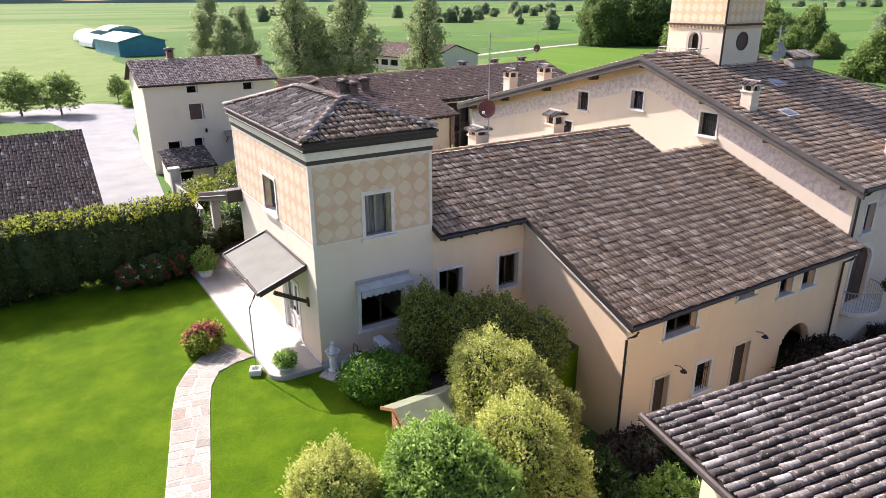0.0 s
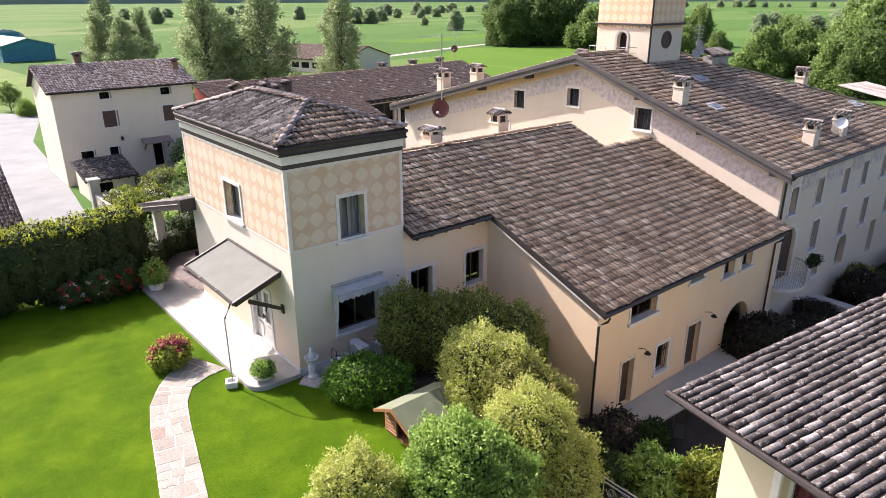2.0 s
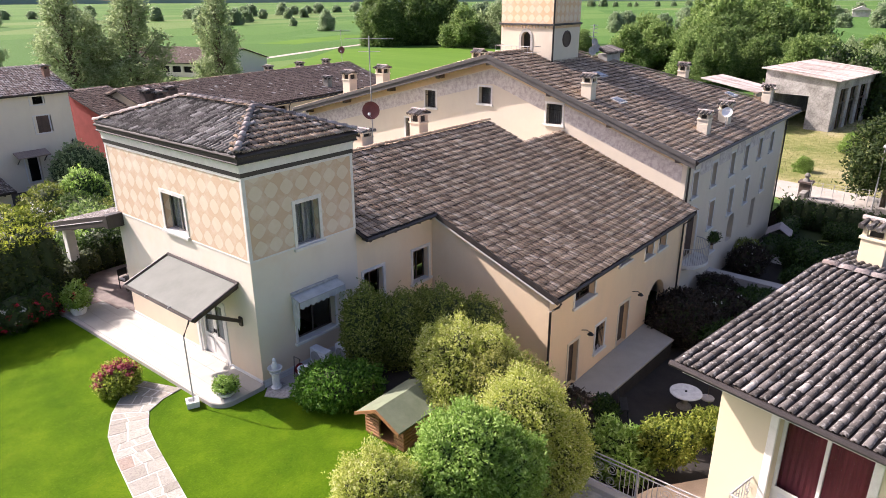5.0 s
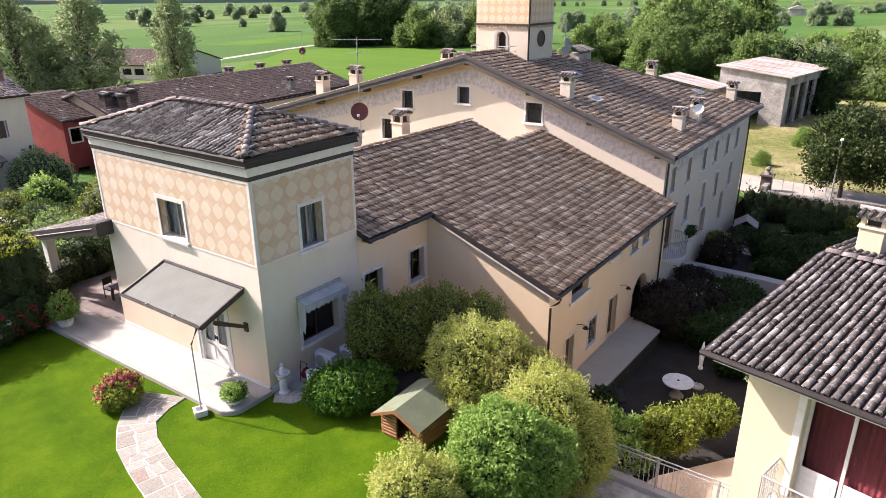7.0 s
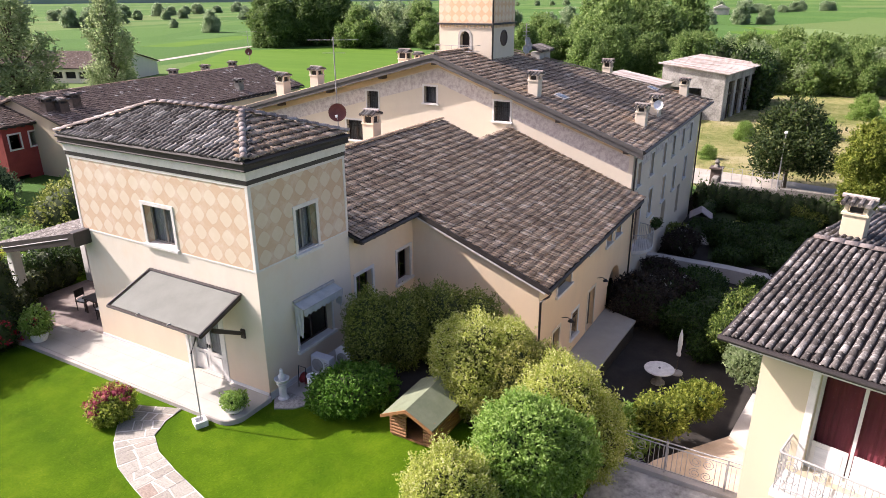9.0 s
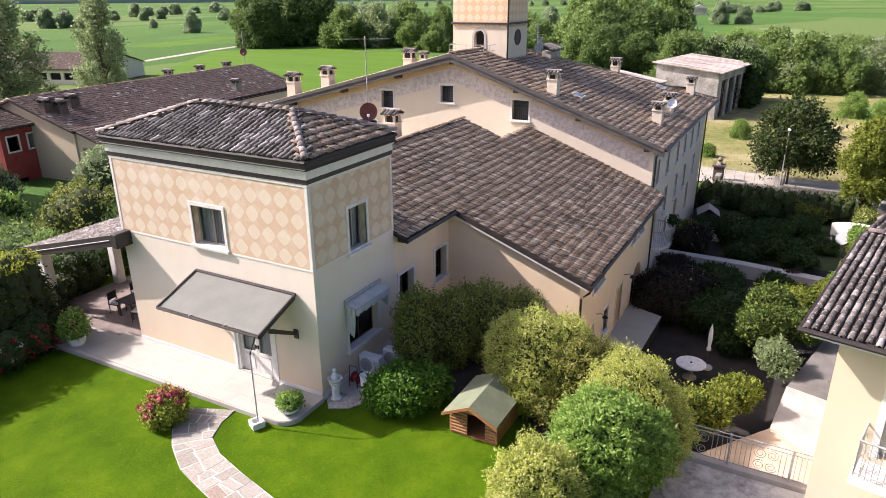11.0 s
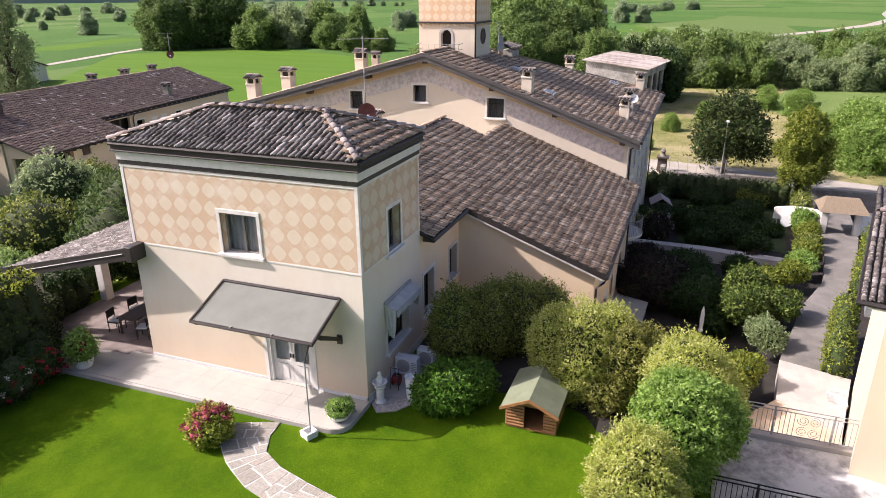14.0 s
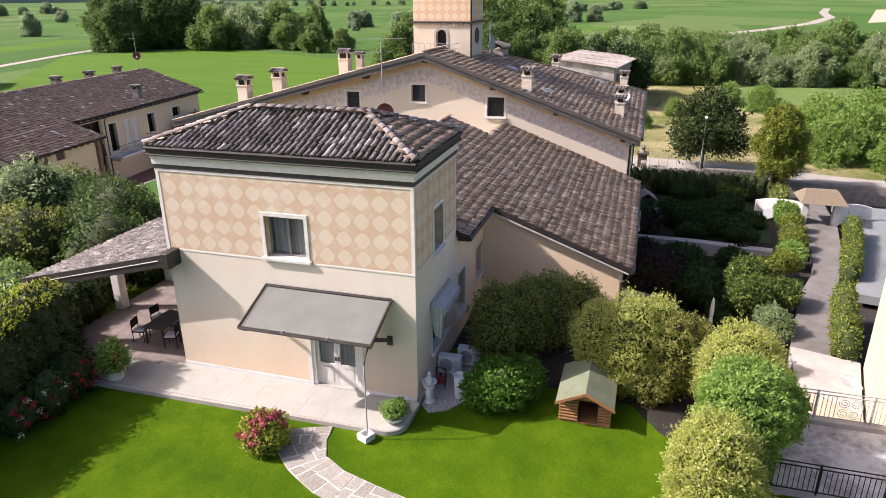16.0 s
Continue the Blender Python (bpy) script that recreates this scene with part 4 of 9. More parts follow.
    v0, e0 = 13.85, 19.75
    P = lambda x, y, dz=0.0: (x, y, roof_z(y) + dz)
    dk = slab_between([P(WX0 - 0.3, v0), P(WX1, v0), P(WX1, NOTCH_Y), P(NOTCH_X, NOTCH_Y), P(WX0 - 0.3, NOTCH_Y)], 0.09)
    for poly in ([P(TX1 + 0.02, e0), P(WX0 - 0.3, e0), P(WX0 - 0.3, NOTCH_Y), P(TX1 + 0.02, NOTCH_Y)], [P(TX1 + 0.02, NOTCH_Y), P(NOTCH_X, NOTCH_Y), P(NOTCH_X, RIDGE_Y), P(TX1 + 0.02, RIDGE_Y)]):
        d = slab_between(poly, 0.09)
        dk.add(d.v, d.f)
    zr = roof_z(RIDGE_Y)
    d = slab_between([(TX1 + 0.02, RIDGE_Y, zr), (NOTCH_X, RIDGE_Y, zr), (NOTCH_X, 29.3, zr - 1.75), (TX1 + 0.02, 29.3, zr - 1.75)], 0.09)
    dk.add(d.v, d.f)
    part("roof_deck", dk, DECK, roof)
    k = math.hypot(1, SLOPE)
    L = (RIDGE_Y - v0) * k
    Wd = WX1 - TX1 - 0.1
    sp, co = 0.196, (e0 - v0) * k / round((e0 - v0) * k / 0.39)

    def inside(a, b):
        x, y = TX1 + 0.1 + a, v0 + b / k
        if x < WX0 - 0.33 and y < e0 - 0.03:
            return False
        return y < (NOTCH_Y - 0.1 if x > NOTCH_X - 0.05 else RIDGE_Y - 0.15)
    spots = grid_spots(Wd, L, sp, co, inside)
    tiled(roof, (TX1 + 0.1, v0 - 0.04, roof_z(v0 - 0.04)), (1, 0, 0), (0, 1, SLOPE), spots, sp, co, TILE_A, (16.5, 15.5), 300, seg=5, seed=8, rough=0.4, lift=0.066, arch=0.2, wave=0.014)
    sp2 = grid_spots(NOTCH_X - TX1 - 0.2, 4.9, sp, co)
    tiled(roof, (NOTCH_X - 0.1, 29.3, zr - 1.75), (-1, 0, 0), (0, -4.7, 1.75), sp2, sp, co, TILE_A, seg=4, seed=9)
    caps(roof, (TX1 + 0.5, RIDGE_Y, zr + 0.06), (NOTCH_X, RIDGE_Y, zr + 0.06), mat=TILE_A)
    # verge and eave trim
    s = Shape()
    for a, b in ((P(WX0 - 0.33, v0 - 0.05), P(WX0 - 0.33, e0 - 0.05)),):
        s.hexa([(a[0], a[1], a[2] - 0.21), (a[0] + 0.06, a[1], a[2] - 0.21), (b[0] + 0.06, b[1], b[2] - 0.21), (b[0], b[1], b[2] - 0.21), (a[0], a[1], a[2] + 0.03), (a[0] + 0.06, a[1], a[2] + 0.03), (b[0] + 0.06, b[1], b[2] + 0.03), (b[0], b[1], b[2] + 0.03)])
    structure("trim_verge", s, DARK_TRIM, "dark verge board along the sloping roof edge", category="trim")
    s = Shape().tube([P(WX0 - 0.4, v0 - 0.08, -0.06), P(WX1 - 0.6, v0 - 0.08, -0.06)], 0.075, 8).tube([P(TX1 + 0.05, e0 - 0.08, -0.06), P(WX0 - 0.25, e0 - 0.08, -0.06)], 0.075, 8)
    structure("trim_wing_gutter", s, GUTTER, "brown metal eave gutter of the wing", category="trim")
    pv = Shape()
    a, b = P(WX0 - 0.10, v0 + 0.1, -0.12), P(WX0 - 0.10, e0, -0.12)
    pv.hexa([(WX0 - 0.32, a[1], a[2] - 0.17), (WX0 - 0.003, a[1], a[2] - 0.17), (WX0 - 0.003, b[1], b[2] - 0.17), (WX0 - 0.32, b[1], b[2] - 0.17), (WX0 - 0.32, a[1], a[2] - 0.10), (WX0 - 0.003, a[1], a[2] - 0.10), (WX0 - 0.003, b[1], b[2] - 0.10), (WX0 - 0.32, b[1], b[2] - 0.10)])
    structure("trim_verge_plaster", pv, TRIM, "white plaster strip under the verge", category="trim")
    rf = thing("rafter_ends", "row of dark rafter tails under the eave", "rafters", kind="structure")
    for i in range(18):
        x = WX0 + 0.5 + i * 0.8
        part("rafter", Shape().box(x, v0 + 0.02, roof_z(v0) - 0.26, x + 0.1, WY0 + 0.02, roof_z(v0) - 0.08), WOOD_DARK, rf)
    for i in range(6):
        x = TX1 + 0.3 + i * 0.7
        part("rafter", Shape().box(x, e0 + 0.02, roof_z(e0) - 0.26, x + 0.1, TY0 + 0.02, roof_z(e0) - 0.08), WOOD_DARK, rf)
    for i, (x, y, zt) in enumerate(((WX0 - 0.1, WY0 - 0.1, roof_z(v0) - 0.1), (WX1 - 0.75, WY0 - 0.1, roof_z(v0) - 0.1))):
        dp = thing("downpipe", "dark brown metal downpipe on the wall corner", "downpipe", (x, y, -3.1), group="downpipes")
        part("pipe", Shape().tube([(0.12, -0.36, zt + 2.9), (0.12, -0.3, zt + 2.75), (0, 0, zt + 2.5), (0, 0, 0)], 0.05, 8), GUTTER, dp)
        for z in (0.6, 2.0, 3.4):
            part("bracket", Shape().lathe([(0.065, 0), (0.065, 0.04)], 8, (0, 0, z)), GUTTER, dp)


wing()

# ---- main house ----
MX, MY0, MY1, MXE = 30.45, 14.65, 45.0, 50.0
APEX_Y, APEX_Z = 27.2, 9.19
SR, SL = 0.347, 0.262
main_z = lambda y: APEX_Z - (SR * (APEX_Y - y) if y < APEX_Y else SL * (y - APEX_Y))


def main_house():
    ln = MY1 - MY0
    s = lambda y: MY1 - y
    top = [(0, main_z(MY1) - 0.2), (s(APEX_Y), APEX_Z - 0.2), (ln, main_z(MY0) - 0.2)]
    gh = [(s(28.25), s(27.35), 6.15, 7.2), (s(32.75), s(31.85), 5.5, 6.65), (s(23.3), s(22.25), 5.4, 6.6), (s(34.6), s(33.2), 3.2, 4.6)]
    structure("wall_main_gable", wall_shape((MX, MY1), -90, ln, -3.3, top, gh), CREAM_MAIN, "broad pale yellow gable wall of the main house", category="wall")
    for i, h in enumerate(gh):
        window((MX, MY1), -90, *h, "small gable window with white surround and iron grille", border=0.12, frame_mat=WOOD_DARK, bars=(i > 0), leaves=1 if i < 3 else 2, back=BLIND)
    # painted bands under the sloping eaves
    for nm, mat, lo, hi, off, lab in (("trim_frieze", FRIEZE, 1.75, 0.85, 0.010, "painted scrollwork frieze below the gable eaves"), ("trim_orange", ORANGE, 0.80, 0.15, 0.014, "orange plaster band below the gable eaves")):
        sh = Shape()
        q = lambda y, d, z: (MX - d, y, z)
        cuts = sorted({MY1, APEX_Y, MY0 + 0.25, *(MY1 - v for h in gh[:3] for v in (h[0] - 0.16, h[1] + 0.16))}, reverse=True)
        for a, b in zip(cuts, cuts[1:]):
            za, zb = main_z(a), main_z(b)
            bands = [(za - lo, za - hi, zb - lo, zb - hi)]
            for h in gh[:3]:
                if h[0] - 0.17 < MY1 - (a + b) / 2 < h[1] + 0.17:
                    up, dn = h[3] + 0.13, h[2] - 0.10
                    bands = [(max(za - lo, up), za - hi, max(zb - lo, up), zb - hi), (za - lo, min(za - hi, dn), zb - lo, min(zb - hi, dn))]
            for a0, a1, b0, b1 in bands:
                if min(a1 - a0, b1 - b0) > 0.02:
                    sh.hexa([q(a, off, a0), q(b, off, b0), q(b, -0.01, b0), q(a, -0.01, a0), q(a, off, a1), q(b, off, b1), q(b, -0.01, b1), q(a, -0.01, a1)])
        structure(nm, sh, mat, lab, category="trim")
    # front towards the yard
    f = MXE - MX - 0.352
    base = (MX + 0.352, MY0)
    x = lambda v: v - base[0]
    holes = [(x(v), x(v + 0.75), 2.1, 3.5) for v in (31.6, 34.6, 37.9, 40.6, 43.6, 46.4)] + [(x(v), x(v + 0.8), -0.6, 1.1) for v in (35.0, 38.6, 41.8, 45.6)] + [*arch_holes(x(31.4), x(33.0), -1.5, 0.5)] + [*arch_holes(x(39.2), x(40.4), -2.6, -1.3)] + [(x(36.0), x(36.8), -2.4, -1.2), (x(44.0), x(44.9), -2.9, -0.8)]
    top = main_z(MY0) - 0.15
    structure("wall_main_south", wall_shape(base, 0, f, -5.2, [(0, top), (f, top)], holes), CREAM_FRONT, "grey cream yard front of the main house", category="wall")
    for h in holes[:10] + [holes[-2]]:
        # No curtain here: a dark sheet behind each pane stands for the unlit room.
        window(base, 0, *h, "tall narrow front window with pale surround", border=0.12, frame_mat=WOOD_DARK, leaves=1, back=DARK_ROOM)
    fz = Shape()
    for a, b in ((32.6, 34.4), (35.6, 37.7), (38.9, 40.4), (41.6, 43.4), (44.6, 46.2)):
        fz.box(x(a) + base[0], MY0 - 0.010, top - 1.5, x(b) + base[0], MY0 + 0.01, top - 0.35)
    structure("trim_frieze_yard", fz, FRIEZE, "faded painted panels between the upper windows", category="trim")
    structure("wall_main_rooms", Shape().box(MX + 0.5, MY0 + 1.6, -3.3, MXE - 0.4, MY0 + 1.8, main_z(MY0 + 1.7) - 0.2).box(MX + 1.6, MY0 + 2, -3.3, MX + 1.8, MY1 - 0.5, 4.2), DARK_ROOM, "inner walls of the main house", category="wall")
    structure("wall_main_east", wall_shape((MXE, MY0 + 0.352), 90, ln - 0.352, -3.3, [(0, main_z(MY0) - 0.3), (ln - 0.352, main_z(MY1) - 0.3)]), CREAM_FRONT, "far end wall of the main house", category="wall")
    structure("wall_main_north", Shape().box(MX + 0.36, MY1 - 0.35, -3.3, MXE - 0.36, MY1, main_z(MY1) - 0.2), CREAM_MAIN, "rear wall of the main house", category="wall")
    roof = thing("main_roof", "large roof of dark weathered barrel tiles, hipped at the far end", "roof", kind="structure")
    xo, xe, y0, y1 = 29.7, 50.7, 14.0, 46.0
    xh = 38.2
    hip = lambda y: xh + (xe - xh) * ((APEX_Y - y) / (APEX_Y - y0) if y < APEX_Y else (y - APEX_Y) / (y1 - APEX_Y))
    dk = slab_between([(xo, y0, main_z(y0)), (xe, y0, main_z(y0)), (xh, APEX_Y, APEX_Z), (xo, APEX_Y, APEX_Z)], 0.14)
    d = slab_between([(xo, APEX_Y, APEX_Z), (xh, APEX_Y, APEX_Z), (xe, y1, main_z(y1)), (xo, y1, main_z(y1))], 0.14)
    dk.add(d.v, d.f)
    d = slab_between([(xe, y0, main_z(y0)), (xe, y1, main_z(y1)), (xh, APEX_Y, APEX_Z)], 0.14)
    dk.add(d.v, d.f)
    part("roof_deck", dk, DECK, roof)
    sp, co = 0.205, 0.39
    tiled(roof, (xo + 0.05, y0 - 0.04, main_z(y0 - 0.04)), (1, 0, 0), (0, 1, SR), grid_spots(xe - xo - 0.1, (APEX_Y - y0) * math.hypot(1, SR) - 0.2, sp, co, lambda a, b: xo + a < hip(y0 + (b + 0.2) / math.hypot(1, SR)) - 0.08), sp, co, TILE_A, (30, 15), 300, seg=4, seed=11, rough=0.4, lift=0.066, arch=0.2, wave=0.014)
    tiled(roof, (xe - 0.05, y1 + 0.04, main_z(y1 + 0.04)), (-1, 0, 0), (0, -1, SL), grid_spots(xe - xo - 0.1, (y1 - APEX_Y) * math.hypot(1, SL) - 0.2, sp, co, lambda a, b: xe - a < hip(y1 - (b + 0.2) / math.hypot(1, SL)) - 0.08), sp, co, TILE_A, seg=3, seed=12)
    caps(roof, (xo, APEX_Y, APEX_Z + 0.05), (xh, APEX_Y, APEX_Z + 0.05), mat=TILE_A)
    caps(roof, (xe, y0, main_z(y0) + 0.05), (xh, APEX_Y, APEX_Z + 0.05), mat=TILE_A)
    caps(roof, (xe, y1, main_z(y1) + 0.05), (xh, APEX_Y, APEX_Z + 0.05), mat=TILE_A)
    se = (APEX_Z - main_z(y0)) / (xe - xh)
    ey = lambda b: b / math.hypot(1, se) / (xe - xh)
    tiled(roof, (xe + 0.04, y0, main_z(y0) - 0.02), (0, 1, (main_z(y1) - main_z(y0)) / (y1 - y0)), (-1, 0, se), grid_spots(y1 - y0, (xe - xh) * math.hypot(1, se) - 0.2, sp, co, lambda a, b: y0 + (APEX_Y - y0) * ey(b + 0.2) + 0.1 < y0 + a < y1 - (y1 - APEX_Y) * ey(b + 0.2) - 0.1), sp, co, TILE_A, seg=3, seed=13)
    sh = Shape()
    for w, lo, hi in ((0.0, -0.44, -0.02), (-0.05, -0.16, 0.06)):
        for a, b in ((y0, APEX_Y), (APEX_Y, y1)):
            za, zb = main_z(a), main_z(b)
            sh.hexa([(xo + w, a, za + lo), (xo + w + 0.1, a, za + lo), (xo + w + 0.1, b, zb + lo), (xo + w, b, zb + lo), (xo + w, a, za + hi), (xo + w + 0.1, a, za + hi), (xo + w + 0.1, b, zb + hi), (xo + w, b, zb + hi)])
    structure("trim_barge", sh, FASCIA, "weathered grey brown barge board along the gable", category="trim")
    pl = thing("purlin_ends", "dark purlin ends under the gable roof", "rafters", kind="structure")
    for y in (15.0, 19.0, 22.9, 27.2, 31.2, 35.6, 40.2, 44.5):
        z = main_z(y) - 0.3
        part("purlin", Shape().box(xo + 0.12, y - 0.14, z - 0.3, MX + 0.02, y + 0.14, z, 0.02), WOOD_DARK, pl)
    structure("trim_main_gutter", Shape().tube([(xo, y0 - 0.08, main_z(y0) - 0.06), (xe, y0 - 0.08, main_z(y0) - 0.06)], 0.08, 8), GUTTER, "brown gutter along the main eave", category="trim")
    for xx in (MX + 0.15, MXE - 0.1):
        dp = thing("downpipe", "dark brown metal downpipe on the wall corner", "downpipe", (xx, MY0 - 0.1, -3.2), group="downpipes")
        part("pipe", Shape().tube([(0, -0.5, main_z(y0) + 3.1), (0, -0.3, main_z(y0) + 2.8), (0, 0, main_z(y0) + 2.6), (0, 0, 0)], 0.055, 8), GUTTER, dp)


main_house()


# ---- bell tower ----
def bell_tower():
    x0, y0, wx, wy = 34.3, 25.4, 3.4, 3.95
    x1, y1 = x0 + wx, y0 + wy
    zs = 10.75
    for nm, p, ang, hs in (("west", (x0, y1), -90, arch_holes(1.6, 2.3, 9.3, 10.0, 8)), ("south", (x0 + 0.3, y0), 0, []), ("north", (x1 - 0.3, y1), 180, []), ("east", (x1, y0), 90, [])):
        ln = wx - 0.6 if nm in ("south", "north") else wy
        structure("wall_bell_" + nm, wall_shape(p, ang, ln, 7.0, [(0, zs), (ln, zs)], hs, 0.3), CREAM_MAIN, "pale stucco lower stage of the bell tower", category="wall")
        structure("wall_bell_" + nm + "_upper", wall_shape(p, ang, ln, zs + 0.12, [(0, 13.75), (ln, 13.75)], (), 0.3), DIAMONDS_BELL, "bell tower stage painted with pale diamonds", category="wall")
    bt = thing("bell_tower_trim", "string course with small brackets round the bell tower", "cornice", kind="structure")
    part("string_course", Shape().box(x0 - 0.12, y0 - 0.12, zs, x1 + 0.12, y1 + 0.12, zs + 0.12, 0.02), DARK_TRIM, bt)
    for i in range(16):
        s = (i + 0.5) * wy / 16
        part("bracket", Shape().box(x0 - 0.08, y0 + s - 0.05, zs - 0.16, x0 - 0.002, y0 + s + 0.05, zs - 0.003), ORANGE, bt)
        s = (i + 0.5) * wx / 16
        part("bracket", Shape().box(x0 + s - 0.05, y0 - 0.08, zs - 0.16, x0 + s + 0.05, y0 - 0.002, zs - 0.003), ORANGE, bt)
    part("corner_pipe", Shape().tube([(x0 - 0.05, y0 - 0.05, 7.6), (x0 - 0.05, y0 - 0.05, 13.7)], 0.06, 8), GUTTER, bt)
    a = Shape()
    for i in range(12):
        t0, t1 = math.pi * i / 12, math.pi * (i + 1) / 12
        f = lambda t, r, d: (x0 - d, y1 - 1.95 - r * math.cos(t), 10.0 + r * math.sin(t))
        a.hexa([f(t0, 0.35, -0.05), f(t1, 0.35, -0.05), f(t1, 0.35, 0.03), f(t0, 0.35, 0.03), f(t0, 0.52, -0.05), f(t1, 0.52, -0.05), f(t1, 0.52, 0.03), f(t0, 0.52, 0.03)])
    a.box(x0 - 0.03, y1 - 2.47, 9.2, x0 + 0.05, y1 - 2.30, 10.0).box(x0 - 0.03, y1 - 1.6, 9.2, x0 + 0.05, y1 - 1.43, 10.0)
    part("arch_surround", a, OLD_WALL, bt)
    part("round_window", Shape().lathe([(0.52, 0), (0.52, 0.05), (0.44, 0.07), (0.42, 0.02), (0.0, 0.02)], 20).moved(Matrix.Translation((x0 + 1.7, y0 - 0.002, 9.9)) @ Matrix.Rotation(radians(90), 4, "X")), SHUTTER, bt, "dark oval brick window")
    for xx, yy, rot in ((x0 - 0.002, y1 - 1.97, (0, -90)), (x0 + 1.7, y0 - 0.002, (90, 0))):
        part("round_window", Shape().lathe([(0.36, 0), (0.36, 0.05), (0.28, 0.06), (0.26, 0.02), (0.0, 0.02)], 20).moved(Matrix.Translation((xx, yy, 13.15)) @ Matrix.Rotation(radians(rot[0]), 4, "X") @ Matrix.Rotation(radians(rot[1]), 4, "Y")), SHUTTER, bt, "dark round opening")
    rf = thing("bell_tower_roof", "low pyramid roof of brown tiles on the bell tower", "roof", kind="structure")
    g, zt, zp = 0.35, 13.75, 14.9
    c = (x0 + wx / 2, y0 + wy / 2, zp)
    cs = [(x0 - g, y0 - g, zt), (x1 + g, y0 - g, zt), (x1 + g, y1 + g, zt), (x0 - g, y1 + g, zt)]
    part("roof_pyramid", Shape().add(cs + [c], [(3, 2, 1, 0), (0, 1, 4), (1, 2, 4), (2, 3, 4), (3, 0, 4)]), TILE_FAR, rf)
    dark = Shape().box(x0 + 0.5, y0 + 0.5, 7.5, x1 - 0.5, y1 - 0.5, 10.7)
    structure("wall_bell_inner", dark, DARK_ROOM, "dark inside of the bell tower", category="wall")


bell_tower()
br = thing("roof_railing", "small thin iron railing before the bell tower door", "railing", (33.3, 26.2, main_z(26.9) - 0.33))
part("handrail", Shape().tube([(0.9, 0, 0.75), (0, 0, 0.75), (0, 2.9, 0.75), (0.9, 2.9, 0.75)], 0.02, 6), IRON_PALE, br)
part("rail", Shape().tube([(0.9, 0, 0.4), (0, 0, 0.4), (0, 2.9, 0.4), (0.9, 2.9, 0.4)], 0.014, 6), IRON_PALE, br)
for i in range(8):
    part("baluster", Shape().tube([(0, i * 2.9 / 7, -0.35), (0, i * 2.9 / 7, 0.75)], 0.014, 5), IRON_PALE, br)


# ---- near house with its lichen-covered roof ----
NH = pose(8.52, 6.81, 0, 0, 0, -12.5)


def near_house():
    q = lambda x, y, z: tuple(NH @ Vector((x, y, z)))
    slope, ze, run, depth = 0.108, 5.28, 6.2, 16.0
    zr = ze + slope * run
    w = q(1.0, -0.65, 0)
    roof = thing("near_roof", "gabled roof of pale lichen-covered barrel tiles", "roof", kind="structure")
    dk = slab_between([q(0, -depth, ze), q(run, -depth, zr), q(run, 0, zr), q(0, 0, ze)], 0.1)
    d = slab_between([q(run, -depth, zr), q(2 * run, -depth, ze), q(2 * run, 0, ze), q(run, 0, zr)], 0.1)
    dk.add(d.v, d.f)
    part("roof_deck", dk, DECK, roof)
    sp, co = 0.18, 0.34
    u = NH.to_3x3() @ Vector((0, -1, 0))
    v = NH.to_3x3() @ Vector((1, 0, slope))
    sl = run * math.hypot(1, slope)
    tiled(roof, q(-0.04, 0, ze - 0.01), u, v, grid_spots(depth, sl - 0.15, sp, co), sp, co, TILE_C, (8.5, 5.5), 300, seg=7, seed=21, rough=0.6, lift=0.022, arch=0.95)
    tiled(roof, q(2 * run + 0.04, -depth, ze - 0.01), -u, NH.to_3x3() @ Vector((-1, 0, slope)), grid_spots(depth, sl - 0.15, sp, co), sp, co, TILE_C, seg=5, seed=22, lift=0.022, arch=0.95)
    caps(roof, q(run, -depth, zr + 0.05), q(run, 0.03, zr + 0.05), r=0.14, mat=TILE_CAP)
    structure("trim_near_gutter", Shape().tube([q(-0.1, 0.05, ze - 0.04), q(-0.1, -depth, ze - 0.04)], 0.07, 8).tube([q(-0.02, 0.03, ze - 0.05), q(run, 0.03, zr - 0.05)], 0.035, 6), GUTTER, "dark metal gutter along the near eave", category="trim")
    sof = Shape()
    sof.hexa([q(0.0, -depth, ze - 0.2), q(1.1, -depth, ze - 0.2), q(1.1, -0.2, ze - 0.2), q(0.0, -0.2, ze - 0.2), q(0.02, -depth, ze - 0.11), q(1.1, -depth, ze - 0.11), q(1.1, -0.2, ze - 0.11), q(0.02, -0.2, ze - 0.11)])
    structure("trim_near_soffit", sof, TRIM, "white moulded soffit under the near eave", category="trim")
    wp = q(0.78, -0.72, 0)
    hs = [(1.25, 3.0, 2.1, 4.75)]
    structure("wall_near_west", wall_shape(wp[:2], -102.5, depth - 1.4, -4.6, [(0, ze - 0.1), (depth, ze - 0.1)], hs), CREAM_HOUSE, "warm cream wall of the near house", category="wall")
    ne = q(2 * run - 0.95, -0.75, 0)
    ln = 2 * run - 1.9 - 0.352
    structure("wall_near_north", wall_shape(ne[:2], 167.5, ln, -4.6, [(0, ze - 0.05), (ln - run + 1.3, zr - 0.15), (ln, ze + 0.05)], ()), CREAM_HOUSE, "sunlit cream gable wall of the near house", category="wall")
